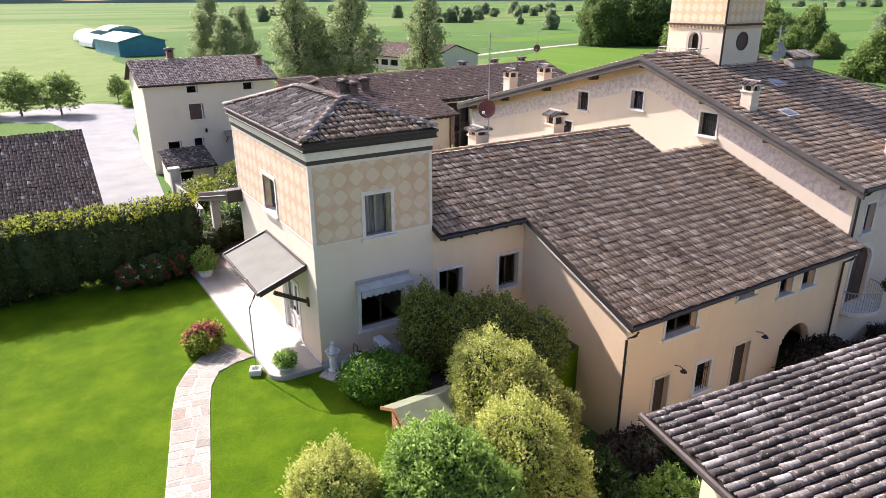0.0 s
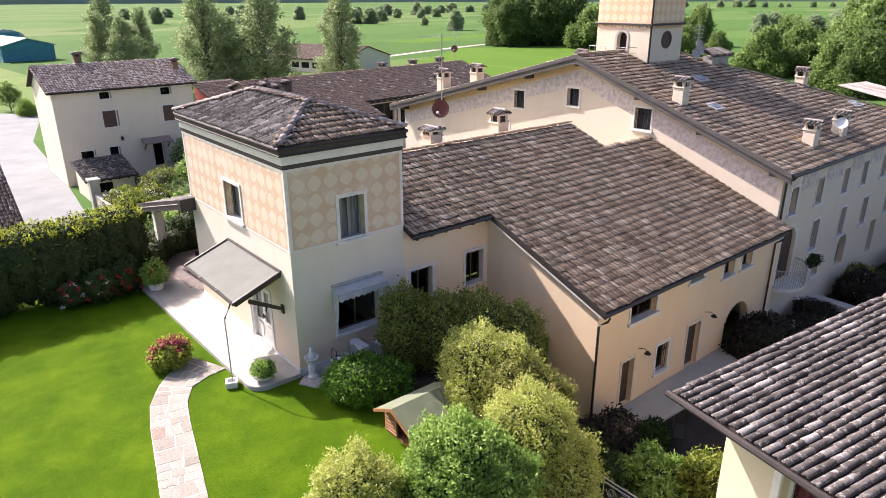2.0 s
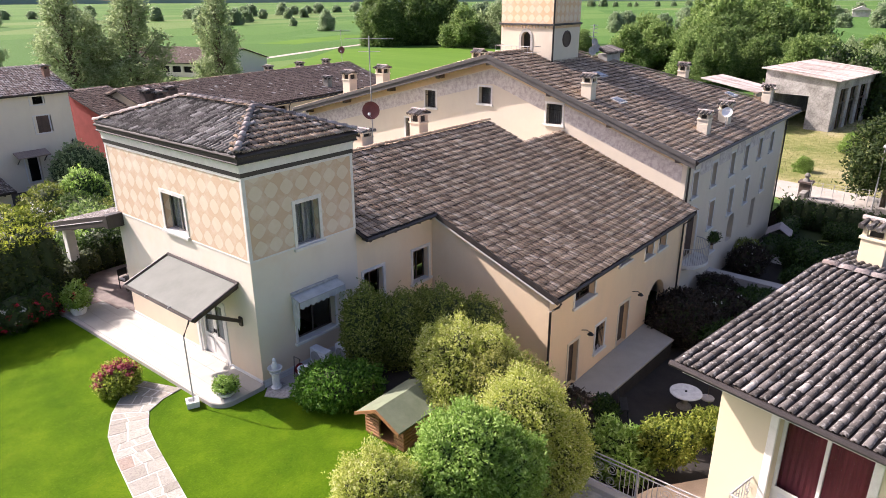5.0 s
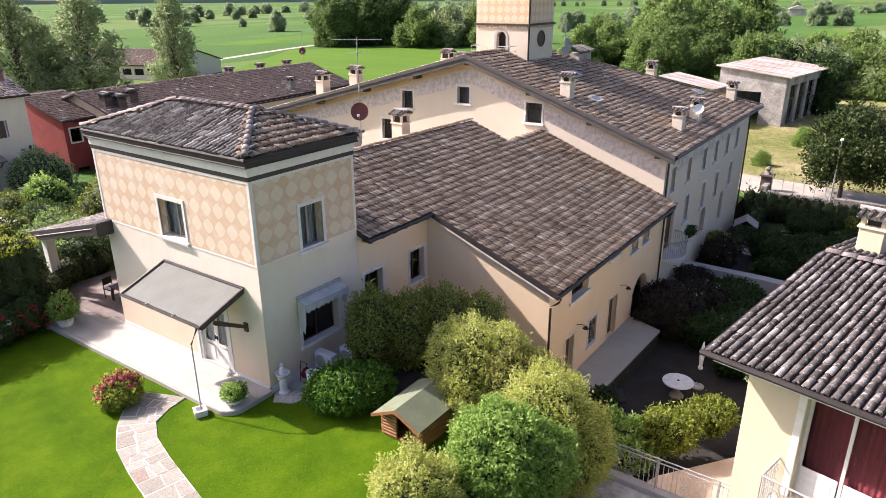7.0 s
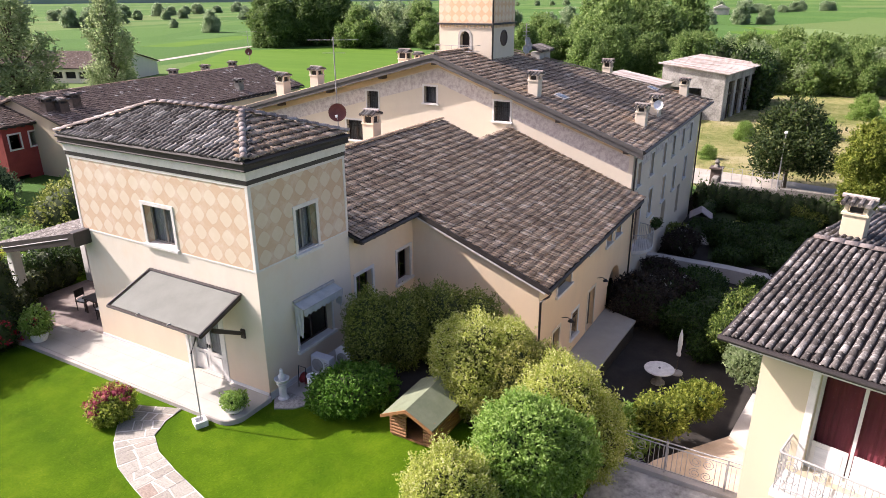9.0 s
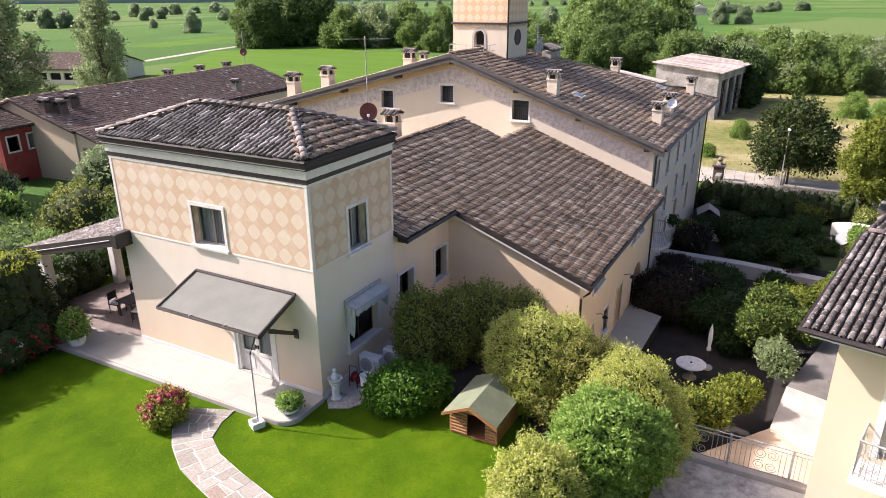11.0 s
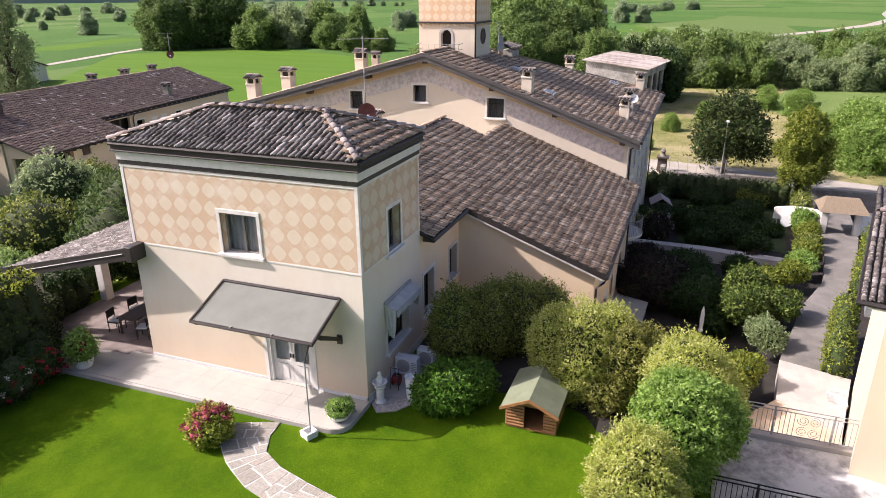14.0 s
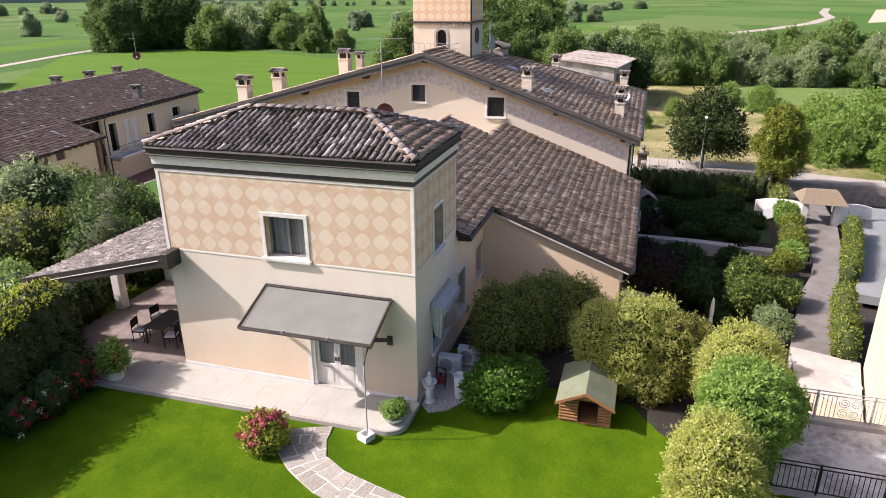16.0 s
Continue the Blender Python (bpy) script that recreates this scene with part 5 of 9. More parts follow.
    structure("wall_near_rest", Shape().hexa([q(2 * run - 1.3, -depth + 0.7, -4.6), q(2 * run - 0.95, -depth + 0.7, -4.6), q(2 * run - 0.95, -0.76, -4.6), q(2 * run - 1.3, -0.76, -4.6), q(2 * run - 1.3, -depth + 0.7, ze), q(2 * run - 0.95, -depth + 0.7, ze), q(2 * run - 0.95, -0.76, ze), q(2 * run - 1.3, -0.76, ze)])
              .hexa([q(1.4, -depth + 0.7, -4.6), q(2 * run - 1.4, -depth + 0.7, -4.6), q(2 * run - 1.4, -depth + 1.0, -4.6), q(1.4, -depth + 1.0, -4.6), q(1.4, -depth + 0.7, ze), q(2 * run - 1.4, -depth + 0.7, ze), q(2 * run - 1.4, -depth + 1.0, ze), q(1.4, -depth + 1.0, ze)]), CREAM_HOUSE, "rear walls of the near house", category="wall")
    window(wp[:2], -102.5, 1.25, 3.0, 2.1, 4.75, "white balcony doors with burgundy curtains", back=RED_CURTAIN, frame_mat=TRIM, border=0.16, sill=False)
    e = Vector((math.cos(radians(-102.5)), math.sin(radians(-102.5))))
    dl = thing("balcony_door_panels", "white lower panels of the balcony doors", "door panel", (wp[0] + e.x * 1.25, wp[1] + e.y * 1.25, 2.1), -102.5, kind="structure")
    for a, b in ((0.06, 0.82), (0.93, 1.69)):
        part("panel", Shape().box(a, 0.22, 0.0, b, 0.245, 0.75, 0.008), TRIM, dl)
        part("moulding", Shape().box(a + 0.1, 0.212, 0.12, b - 0.1, 0.219, 0.63, 0.003), TRIM_GREY, dl)
    return q


near_q = near_house()


# ---- garden shrubs ----
def shrub(name, label, at, blobs, count, leaf, mat, seed, stems=5, core=0.86):
    t = thing(name, label, "shrub", at)
    for i in range(stems):
        a = 2 * math.pi * i / stems
        b = blobs[i % len(blobs)]
        part("stem", Shape().tube([(0.15 * math.cos(a), 0.15 * math.sin(a), 0), (b[0] * 0.5 + 0.2 * math.cos(a), b[1] * 0.5 + 0.2 * math.sin(a), b[2] * 0.5), (b[0], b[1], b[2] + b[5] * 0.3)], 0.045, 6, 0.012), BARK, t)
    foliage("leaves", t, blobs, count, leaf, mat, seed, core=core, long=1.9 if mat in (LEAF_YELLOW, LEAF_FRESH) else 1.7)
    return t


shrub("laurel_shrub", "rounded glossy dark green laurel shrub on the lawn", (8.35, 17.65, Z_LAWN), [(0, 0, 0.68, 1.05, 1.05, 0.72), (0.55, -0.5, 0.64, 0.8, 0.8, 0.64), (-0.4, 0.4, 0.58, 0.78, 0.78, 0.58)], 13000, 0.075, LEAF_LAUREL, 31)
shrub("tall_shrub", "tall clipped olive green evergreen shrub beside the house", (10.5, 18.0, Z_LAWN), [(0, 0.3, 1.6, 0.95, 0.9, 1.6), (0.9, -0.5, 1.45, 0.9, 0.9, 1.45), (1.9, -0.6, 1.35, 0.9, 0.9, 1.35)], 44000, 0.048, LEAF_OLIVE, 32)
shrub("tall_shrub", "tall olive green shrub in the shade of the tower", (12.6, 16.6, Z_LAWN), [(0, 0, 1.4, 1.1, 1.0, 1.5), (0.9, -0.9, 1.2, 1.0, 1.0, 1.3)], 30000, 0.046, LEAF_OLIVE, 33)
shrub("variegated_shrub", "tall yellow green variegated shrub with pale leaves", (10.0, 13.7, Z_LAWN), [(0, 0, 1.95, 1.05, 1.0, 1.6), (0.35, 1.0, 1.75, 0.95, 0.9, 1.3), (0.35, -0.85, 2.0, 0.85, 0.85, 1.45), (0.1, 0.3, 1.0, 1.0, 1.2, 1.0)], 66000, 0.038, LEAF_YELLOW, 34)
shrub("variegated_shrub", "rounded yellow green variegated shrub clipped to a dome", (8.6, 10.5, -0.3), [(0, 0, 2.1, 1.15, 1.2, 1.65), (0.4, -0.5, 1.4, 1.15, 1.15, 1.4)], 76000, 0.036, LEAF_YELLOW, 35)
shrub("evergreen_shrub", "dense shrub with bronze and yellow green leaves", (10.1, 12.5, Z_LAWN), [(0, 0, 1.65, 0.95, 0.95, 1.45), (0.5, -0.7, 1.4, 0.9, 0.9, 1.3), (-0.3, 0.4, 0.9, 0.85, 0.85, 0.9)], 44000, 0.045, LEAF_BRONZE, 38)
shrub("leafy_tree", "young fresh green tree with pointed leaves", (6.35, 10.65, Z_LAWN), [(0, 0, 2.45, 1.15, 1.15, 1.15), (0.6, -0.7, 2.1, 1.0, 0.9, 0.95), (-0.5, 0.4, 1.6, 0.9, 0.9, 0.9), (0.2, 0.0, 1.1, 1.0, 1.0, 0.9)], 54000, 0.055, LEAF_FRESH, 36)
shrub("variegated_shrub", "yellow green variegated shrub with loose shoots", (4.2, 11.55, Z_LAWN), [(0, 0, 1.75, 1.05, 1.05, 1.5), (0.1, -0.2, 1.1, 1.12, 1.12, 1.1)], 76000, 0.036, LEAF_YELLOW, 37)


def hedge():
    t = thing("garden_hedge", "tall clipped dark hedge with bright green new tips", "hedge", (0, 0, Z_LAWN))
    blobs = []
    rng = random.Random(5)
    x = -20.0
    while x < 5.9:
        blobs.append((x, 33.0 + rng.uniform(-0.22, 0.22), 1.65 + rng.uniform(-0.16, 0.16), rng.uniform(0.75, 1.4) if x < 4.5 else 0.75, rng.uniform(0.95, 1.25) if x < 4.5 else 0.9, 1.8 + rng.uniform(-0.12, 0.15)))
        x += rng.uniform(0.45, 1.15)
    tall = len(blobs)
    for x, y, r, h in ((5.05, 32.2, 0.6, 0.95), (5.6, 32.7, 0.6, 0.8), (6.2, 33.4, 0.6, 0.75), (6.8, 34.1, 0.6, 0.7), (7.5, 34.9, 0.65, 0.75), (8.3, 35.4, 0.65, 0.7), (9.1, 35.5, 0.6, 0.75), (9.8, 35.6, 0.65, 0.7)):
        blobs.append((x, y, h * 0.9, r, r, h))
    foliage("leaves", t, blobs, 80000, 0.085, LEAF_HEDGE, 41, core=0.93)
    # Bright layer over the crest only, as painted sunlight.
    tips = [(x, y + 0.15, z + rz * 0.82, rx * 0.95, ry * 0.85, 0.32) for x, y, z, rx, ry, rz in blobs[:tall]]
    foliage("new_growth", t, tips, 16000, 0.08, LEAF_SUNLIT_TIPS, 42, core=0, upright=0.9, label="bright yellow green new shoots")
    for x in range(-20, 7, 2):
        part("stem", Shape().tube([(x, 33, 0), (x + 0.1, 33, 1.5)], 0.06, 6), BARK, t)


hedge()


# ---- village behind ----
def gable_house(name, label, x0, x1, y0, ym, y1, ze, zr, z0, wall_mat, tile_mat, seed, over=0.4, holes=(), sp=0.22, co=0.36, rz=0.0, at=(0, 0)):
    """A house whose ridge runs along x: walls, tiled gable roof. holes: openings of the south wall."""
    t = thing(name, label, "house", (*at, 0), rz)
    h = zr - ze
    part("wall", wall_shape((x0, y0), 0, x1 - x0, z0, [(0, ze), (x1 - x0, ze)], holes, 0.3), wall_mat, t)
    gable = lambda ln, a: [(0, ze), (a, zr - 0.1), (ln, ze)]
    part("wall", wall_shape((x0, y1), -90, y1 - y0 - 0.303, z0, [(0, ze), (y1 - ym, zr - 0.12), (y1 - y0, ze)], (), 0.3), wall_mat, t)
    part("wall", wall_shape((x1, y0 + 0.303), 90, y1 - y0 - 0.303, z0, [(0, ze + 0.03), (ym - y0 - 0.3, zr - 0.12), (y1 - y0, ze)], (), 0.3), wall_mat, t)
    part("wall", Shape().box(x0 + 0.31, y1 - 0.3, z0, x1 - 0.31, y1 - 0.003, ze), wall_mat, t)
    part("room", Shape().box(x0 + 0.4, y0 + 1.0, z0, x1 - 0.4, y0 + 1.2, ze), DARK_ROOM, t)
    k, kn = h / (ym - y0), h / (y1 - ym)
    a0, a1, b0, b1 = x0 - over, x1 + over, y0 - over, y1 + over
    zs, zn = ze - k * over + 0.06, ze - kn * over + 0.06
    dk = slab_between([(a0, b0, zs), (a1, b0, zs), (a1, ym, zr), (a0, ym, zr)], 0.12)
    d = slab_between([(a0, ym, zr), (a1, ym, zr), (a1, b1, zn), (a0, b1, zn)], 0.12)
    dk.add(d.v, d.f)
    part("roof_deck", dk, DECK, t)
    m = t.matrix_basis
    tiled(t, m @ Vector((a0, b0, zs)), m.to_3x3() @ Vector((1, 0, 0)), m.to_3x3() @ Vector((0, 1, k)), grid_spots(a1 - a0, (ym - b0) * math.hypot(1, k) - 0.1, sp, co), sp, co, tile_mat, seg=3, seed=seed)
    tiled(t, m @ Vector((a1, b1, zn)), m.to_3x3() @ Vector((-1, 0, 0)), m.to_3x3() @ Vector((0, -1, kn)), grid_spots(a1 - a0, (b1 - ym) * math.hypot(1, kn) - 0.1, sp, co), sp, co, tile_mat, seg=3, seed=seed + 1)
    return t


def house_windows(t, y0, items):
    """Windows in the south wall: (x0, x1, z0, z1, shuttered)."""
    for a, b, c, d, shut in items:
        w = part("window", Shape().box(a - 0.1, y0 - 0.04, c - 0.1, a, y0 + 0.02, d + 0.1).box(b, y0 - 0.04, c - 0.1, b + 0.1, y0 + 0.02, d + 0.1).box(a, y0 - 0.04, d, b, y0 + 0.02, d + 0.1).box(a, y0 - 0.06, c - 0.1, b, y0 + 0.1, c), TRIM, t)
        if shut:
            part("shutter", Shape().box(a, y0 + 0.02, c, (a + b) / 2 - 0.005, y0 + 0.07, d), SHUTTER, w)
            part("shutter", Shape().box((a + b) / 2 + 0.005, y0 + 0.02, c, b, y0 + 0.07, d), SHUTTER, w)
        else:
            part("pane", Shape().box(a, y0 + 0.1, c, b, y0 + 0.11, d), GLASS, w)


FH = [(12.9, 14.2, 1.5, 2.95, True), (12.9, 13.9, 4.0, 4.6, False), (18.2, 19.2, 3.95, 4.6, False), (18.2, 19.4, 1.5, 2.95, True), (13.0, 13.9, -1.8, -0.3, False), (10.6, 11.8, -1.6, -0.4, False), (16.8, 17.8, -2.6, -0.4, False)]
fh = gable_house("farmhouse", "three-storey cream farmhouse with brown shutters", 9.3, 21.4, 67.0, 72.0, 75.0, 4.95, 6.7, -3.35, CREAM_FAR, TILE_PALE, 51, holes=[(a - 9.1, b - 9.1, c, d) for a, b, c, d, _ in FH])
house_windows(fh, 67.0, FH)
gable_house("neighbour_house", "low neighbouring building with a wide dark tiled roof", -22.0, 2.7, 44.6, 54.4, 62.0, -1.5, 3.4, -3.35, CREAM_FAR, TILE_FAR, 53)
RH = [(38.8, 39.85, -0.6, 1.85, False), (41.0, 41.7, -0.65, 1.75, False), (42.3, 43.0, -0.65, 1.75, False), (44.6, 45.7, 0.0, 1.8, False), (48.9, 50.3, 0.85, 1.75, False)]
LOGGIA = (34.9, 38.0, -3.0, 2.35)
rh = gable_house("row_house", "long low row of houses with weathered tile roof", 24.5, 54.2, 61.6, 68.0, 75.0, 2.9, 4.95, -3.35, CREAM_ROW, TILE_FAR, 55, holes=[(a - 24.5, b - 24.5, c, d) for a, b, c, d in [LOGGIA] + [r[:4] for r in RH]])
house_windows(rh, 61.6, RH)
for x in (41.0, 42.3):
    for dx in (0.0, 0.36):
        part("door_leaf", Shape().box(x + dx, 61.64, -0.65, x + dx + 0.34, 61.69, 1.75, 0.01), TRIM, rh, "white louvred door leaf")
part("loggia_floor", Shape().box(34.9, 61.62, -0.75, 38.0, 62.58, -0.6), WOOD_DARK, rh)
part("loggia_rail", Shape().box(34.92, 61.7, 0.15, 37.98, 61.78, 0.25), WOOD_DARK, rh)
for i in range(22):
    part("loggia_baluster", Shape().box(34.95 + i * 0.14, 61.72, -0.6, 34.99 + i * 0.14, 61.76, 0.15), WOOD_DARK, rh)
part("loggia_post", Shape().box(36.6, 61.62, -3.0, 36.8, 61.8, 2.35), WOOD_DARK, rh)
part("downpipe", Shape().tube([(38.3, 61.3, 2.5), (38.3, 61.5, 2.2), (38.3, 61.5, -3.3)], 0.05, 8), GUTTER, rh)
part("gutter", Shape().tube([(34.2, 61.1, 2.62), (54.6, 61.1, 2.62)], 0.07, 8), GUTTER, rh)
for i in range(38):
    part("rafter", Shape().box(24.8 + i * 0.78, 61.25, 2.58, 24.9 + i * 0.78, 61.62, 2.74), WOOD_DARK, rh)
in_row(rh)
gable_house("barn", "long barn with a smooth brown roof and pale walls", -13.0, 13.0, 0.0, 9.0, 18.0, -0.4, 2.1, -3.35, CREAM_FAR, TILE_FAR, 57, holes=[(2.0 + i * 3.0, 4.3 + i * 3.0, 0.9 - 3.35, 2.2 - 3.35) for i in range(8)], rz=-70, at=(73.1, 143.3))


# ---- trees ----
def tree(name, label, at, height, spread, count, leaf, mat, seed, clumps=14, trunk=0.2, slim=1.0, low=0.25):
    t = thing(name, label, "tree", at)
    rng = random.Random(seed)
    s = Shape().tube([(0, 0, 0), (0.05 * height * rng.uniform(-1, 1) * 0.3, 0, height * 0.4), (0, 0, height * 0.85)], trunk, 8, trunk * 0.25)
    blobs = []
    for i in range(clumps):
        f = (i + 0.5) / clumps
        z = height * (low + (0.97 - low) * f)
        r = spread * math.sin(math.pi * min(0.98, 0.22 + 0.75 * f)) ** 0.8
        a = i * 2.4 + rng.uniform(-0.4, 0.4)
        q = r * rng.uniform(0.3, 0.95)
        c = spread * rng.uniform(0.2, 0.5) * (1.15 - 0.4 * f) * (1.0 if clumps < 20 else 0.78)
        blobs.append((q * math.cos(a), q * math.sin(a), z - c * 0.4, c, c, c * slim))
        s.tube([(0, 0, z * 0.6), (q * 0.5 * math.cos(a), q * 0.5 * math.sin(a), z * 0.8), (q * math.cos(a), q * math.sin(a), z)], trunk * 0.3, 5, 0.02)
    part("trunk", s, BARK, t)
    foliage("crown", t, blobs, count, leaf, mat, seed, core=0, shell=0.45)
    return t


tree("tree", "broad dark green tree beside the gravel track", (57.0, 8.2, Z_FIELD), 7.6, 3.7, 16000, 0.17, LEAF_MAPLE, 61, 44, low=0.34)
tree("tree", "oval yellow green tree beside the road", (52.0, 2.6, Z_FIELD), 7.2, 2.2, 26000, 0.15, LEAF_LIME, 62, 30, slim=1.2)
pop = tree("poplar_tree", "tall grey green poplar behind the houses", (58.2, 100.0, Z_FIELD), 17.5, 4.0, 15000, 0.24, LEAF_GREYGREEN, 63, 60, 0.35, 1.15, 0.08)
for x, y, r, k, w in ((46.5, 104, 40, 1.0, 1.35), (38.5, 107, 200, 1.0, 1.25), (42.5, 109, 90, 0.8, 1.2), (40, 176, 140, 0.75, 1.2), (44, 186, 10, 1.0, 1.2), (43, 168, 70, 0.7, 1.4), (52, 184, 300, 0.8, 1.1), (48, 180, 20, 0.6, 1.5)):
    c = copy_thing(pop, pose(x, y, Z_FIELD, 0, 0, r))
    c.scale = (k * w, k * w, k)
body = tree("field_tree", "large dark green tree of a grove in the fields", (182.0, 168.0, Z_FIELD), 19, 9.0, 24000, 0.55, LEAF_GROVE, 65, 44, 0.4, 1.0, 0.06)
wood = tree("wood_tree", "bushy mid green tree of the hedgerow", (134.0, 14.0, Z_FIELD), 9.5, 5.0, 16000, 0.34, LEAF_TREE, 67, 34, 0.25, 1.1, 0.02)
wood2 = tree("wood_tree", "bushy lighter green tree of the hedgerow", (140.0, 2.0, Z_FIELD), 7.5, 4.8, 14000, 0.3, LEAF_GREYGREEN, 68, 30, 0.2, 1.0, 0.02)
rng = random.Random(9)


def again(src, x, y, k, wide=1.0, label=""):
    c = copy_thing(src, pose(x, y, Z_FIELD, 0, 0, rng.uniform(0, 360)))
    c.scale = (k * wide, k * wide, k * rng.uniform(0.85, 1.12))
    if label:
        c["label"] = label
    return c


for x, y, k in ((170, 172, 0.85), (176, 180, 1.0), (190, 162, 0.95)):
    again(body, x, y, k)
for x, y, k in ((181, 146, 1.5), (190, 140, 1.7), (196, 130, 1.5), (186, 122, 1.1), (178, 110, 0.9), (185, 104, 0.75), (205, 140, 1.6), (215, 128, 1.2)):
    again(wood if k < 1.55 else wood2, x, y, k)
for x, y, k in ((148, 52, 1.5), (156, 46, 1.7), (168, 40, 1.6), (160, 58, 1.6), (146, 40, 1.4), (176, 52, 1.7), (170, 62, 1.5), (150, 66, 1.2), (142, 70, 1.0), (158, 72, 1.2), (140, 48, 1.3), (182, 66, 1.6), (124, 44, 0.9), (130, 38, 1.0), (127, 50, 0.9), (134, 44, 1.1)):
    shade = x < 149 and y < 49
    again(body if shade else wood, x, y, k * (0.55 if shade else 1.0), label="dark tree of the wood behind the shed" if shade else "")
for i in range(100):
    f = i / 99
    x, y = 122 + rng.uniform(0, 26) + 6 * f, 34 - 72 * f + rng.uniform(-4, 4)
    again(wood if rng.random() < 0.5 else wood2, x, y, rng.uniform(0.55, 1.0))


# ---- terrace, path and garden things ----
def rounded(pts, at, r, a0, a1, n=8):
    return [(at[0] + r * math.cos(radians(a0 + (a1 - a0) * i / n)), at[1] + r * math.sin(radians(a0 + (a1 - a0) * i / n))) for i in range(n + 1)]


terr = [(7.4, 31.4), (5.35, 31.4), (5.5, 21.0)] + rounded(None, (6.1, 20.72), 0.6, 180, 275) + [(7.3, 20.12), (7.4, 20.5)]
structure("terrace", Shape().prism(terr, -0.4, -0.02), CONCRETE, "pale concrete terrace base with a rounded corner", category="terrace")
TERR = thing("terrace_paving", "pale cream stone paving slabs of the terrace", "paving", (0, 0, -0.02), kind="structure")
rs = random.Random(3)
y = 20.12
row = 0
while y < 31.3:
    h = 0.9 if y < 30.5 else 31.38 - y
    for k in range(3):
        a, b = 5.53 + k * 0.594, 5.53 + (k + 1) * 0.594
        b = min(b, 7.31)
        if row == 0 and k == 0:
            part("slab", Shape().prism(rounded(None, (6.1, 20.7), 0.57, 180, 270) + [(b, y + 0.02), (b, y + h), (a, y + h)], 0.0, 0.02), TERRACE, TERR)
        else:
            part("slab", Shape().box(a + 0.0015, y + 0.0015, 0, b - 0.0015, y + h - 0.0015, 0.02 + rs.uniform(-0.001, 0.001), 0.003), TERRACE, TERR)
    y += h
    row += 1
structure("patio_floor", Shape().prism([(5.3, 31.4), (7.42, 31.4), (7.42, 29.1), (14.5, 29.1), (14.5, 34.0), (5.3, 34.0)], -0.4, -0.004), plain("red_grey_patio_stone", (0.20, 0.15, 0.125), (0.42, 0.34, 0.30), 2.5, 0.8, 0.3, 12.0), "red grey stone floor under the lean-to roof", category="floor")

FLAG = tiles_material("porphyry_flagstone", ((0.0, (0.27, 0.25, 0.208)), (0.35, (0.325, 0.31, 0.265)), (0.7, (0.375, 0.36, 0.31)), (0.94, (0.33, 0.29, 0.243)), (1.0, (0.30, 0.24, 0.195))), 0.3, (0.46, 0.43, 0.385), 0.06)


def flagstones():
    line = [Vector(p) for p in ((5.15, 23.25), (4.4, 22.95), (3.65, 22.35), (3.1, 21.4), (2.75, 20.2), (2.3, 18.3), (1.75, 16.0), (1.1, 13.4), (0.2, 10.5), (-0.6, 7.5), (-1.2, 4.0))]
    pts = []
    rp = random.Random(3)
    for a, b in zip(line, line[1:]):
        ln, s = (b - a).length, 0.0
        while s < ln - 0.15:
            pts.append(a + (b - a) * (s / ln))
            s += rp.choice((0.28, 0.36, 0.5, 0.62))
    bed = Shape()
    t = thing("garden_path", "curved garden path of irregular pale reddish flagstones", "path", (0, 0, Z_LAWN), kind="structure")
    rng = random.Random(12)
    edge = []
    for i, p in enumerate(pts):
        d = (pts[min(i + 1, len(pts) - 1)] - pts[max(i - 1, 0)]).normalized()
        side = Vector((-d.y, d.x))
        w = 0.58 + 0.35 * max(0, 1 - i / 4)
        cuts = [-w] + sorted(rng.uniform(-0.28, 0.28) * w + c for c in rng.choice(((-0.33 * w, 0.33 * w), (0.1 * w,), (-0.15 * w,), (-0.4 * w, 0.0, 0.45 * w)))) + [w]
        edge.append((p, side, d, cuts))
    L = [p + s * c[0] for p, s, d, c in edge]
    R = [p + s * c[-1] for p, s, d, c in edge]
    n = len(L)
    bed.add([(q.x, q.y, 0.026) for q in L] + [(q.x, q.y, 0.026) for q in R], [(i, n + i, n + i + 1, i + 1) for i in range(n - 1)])
    part("path_bed", bed, MORTAR, t, "pale mortar bed")
    for (p, s, d, c), (p2, s2, d2, c2) in zip(edge, edge[1:]):
        for a, b in zip(c, c[1:]):
            g = 0.02
            j = lambda: Vector((rng.uniform(-0.025, 0.025), rng.uniform(-0.025, 0.025)))
            sl = [0.0 if abs(abs(v) - max(c[-1], 0.01)) < 1e-6 else math.sin(v * 57.0) * 0.09 for v in (a, b)]
            k = c2[-1] / c[-1]
            q = [p + s * (a + g) + d * g + j(), p2 + s2 * (a * k + sl[0] + g) - d * g + j(), p2 + s2 * (b * k + sl[1] - g) - d * g + j(), p + s * (b - g) + d * g + j()]
            part("flagstone", Shape().prism([(v.x, v.y) for v in q], 0.0, 0.03 + rng.uniform(0, 0.008)), FLAG, t)


flagstones()


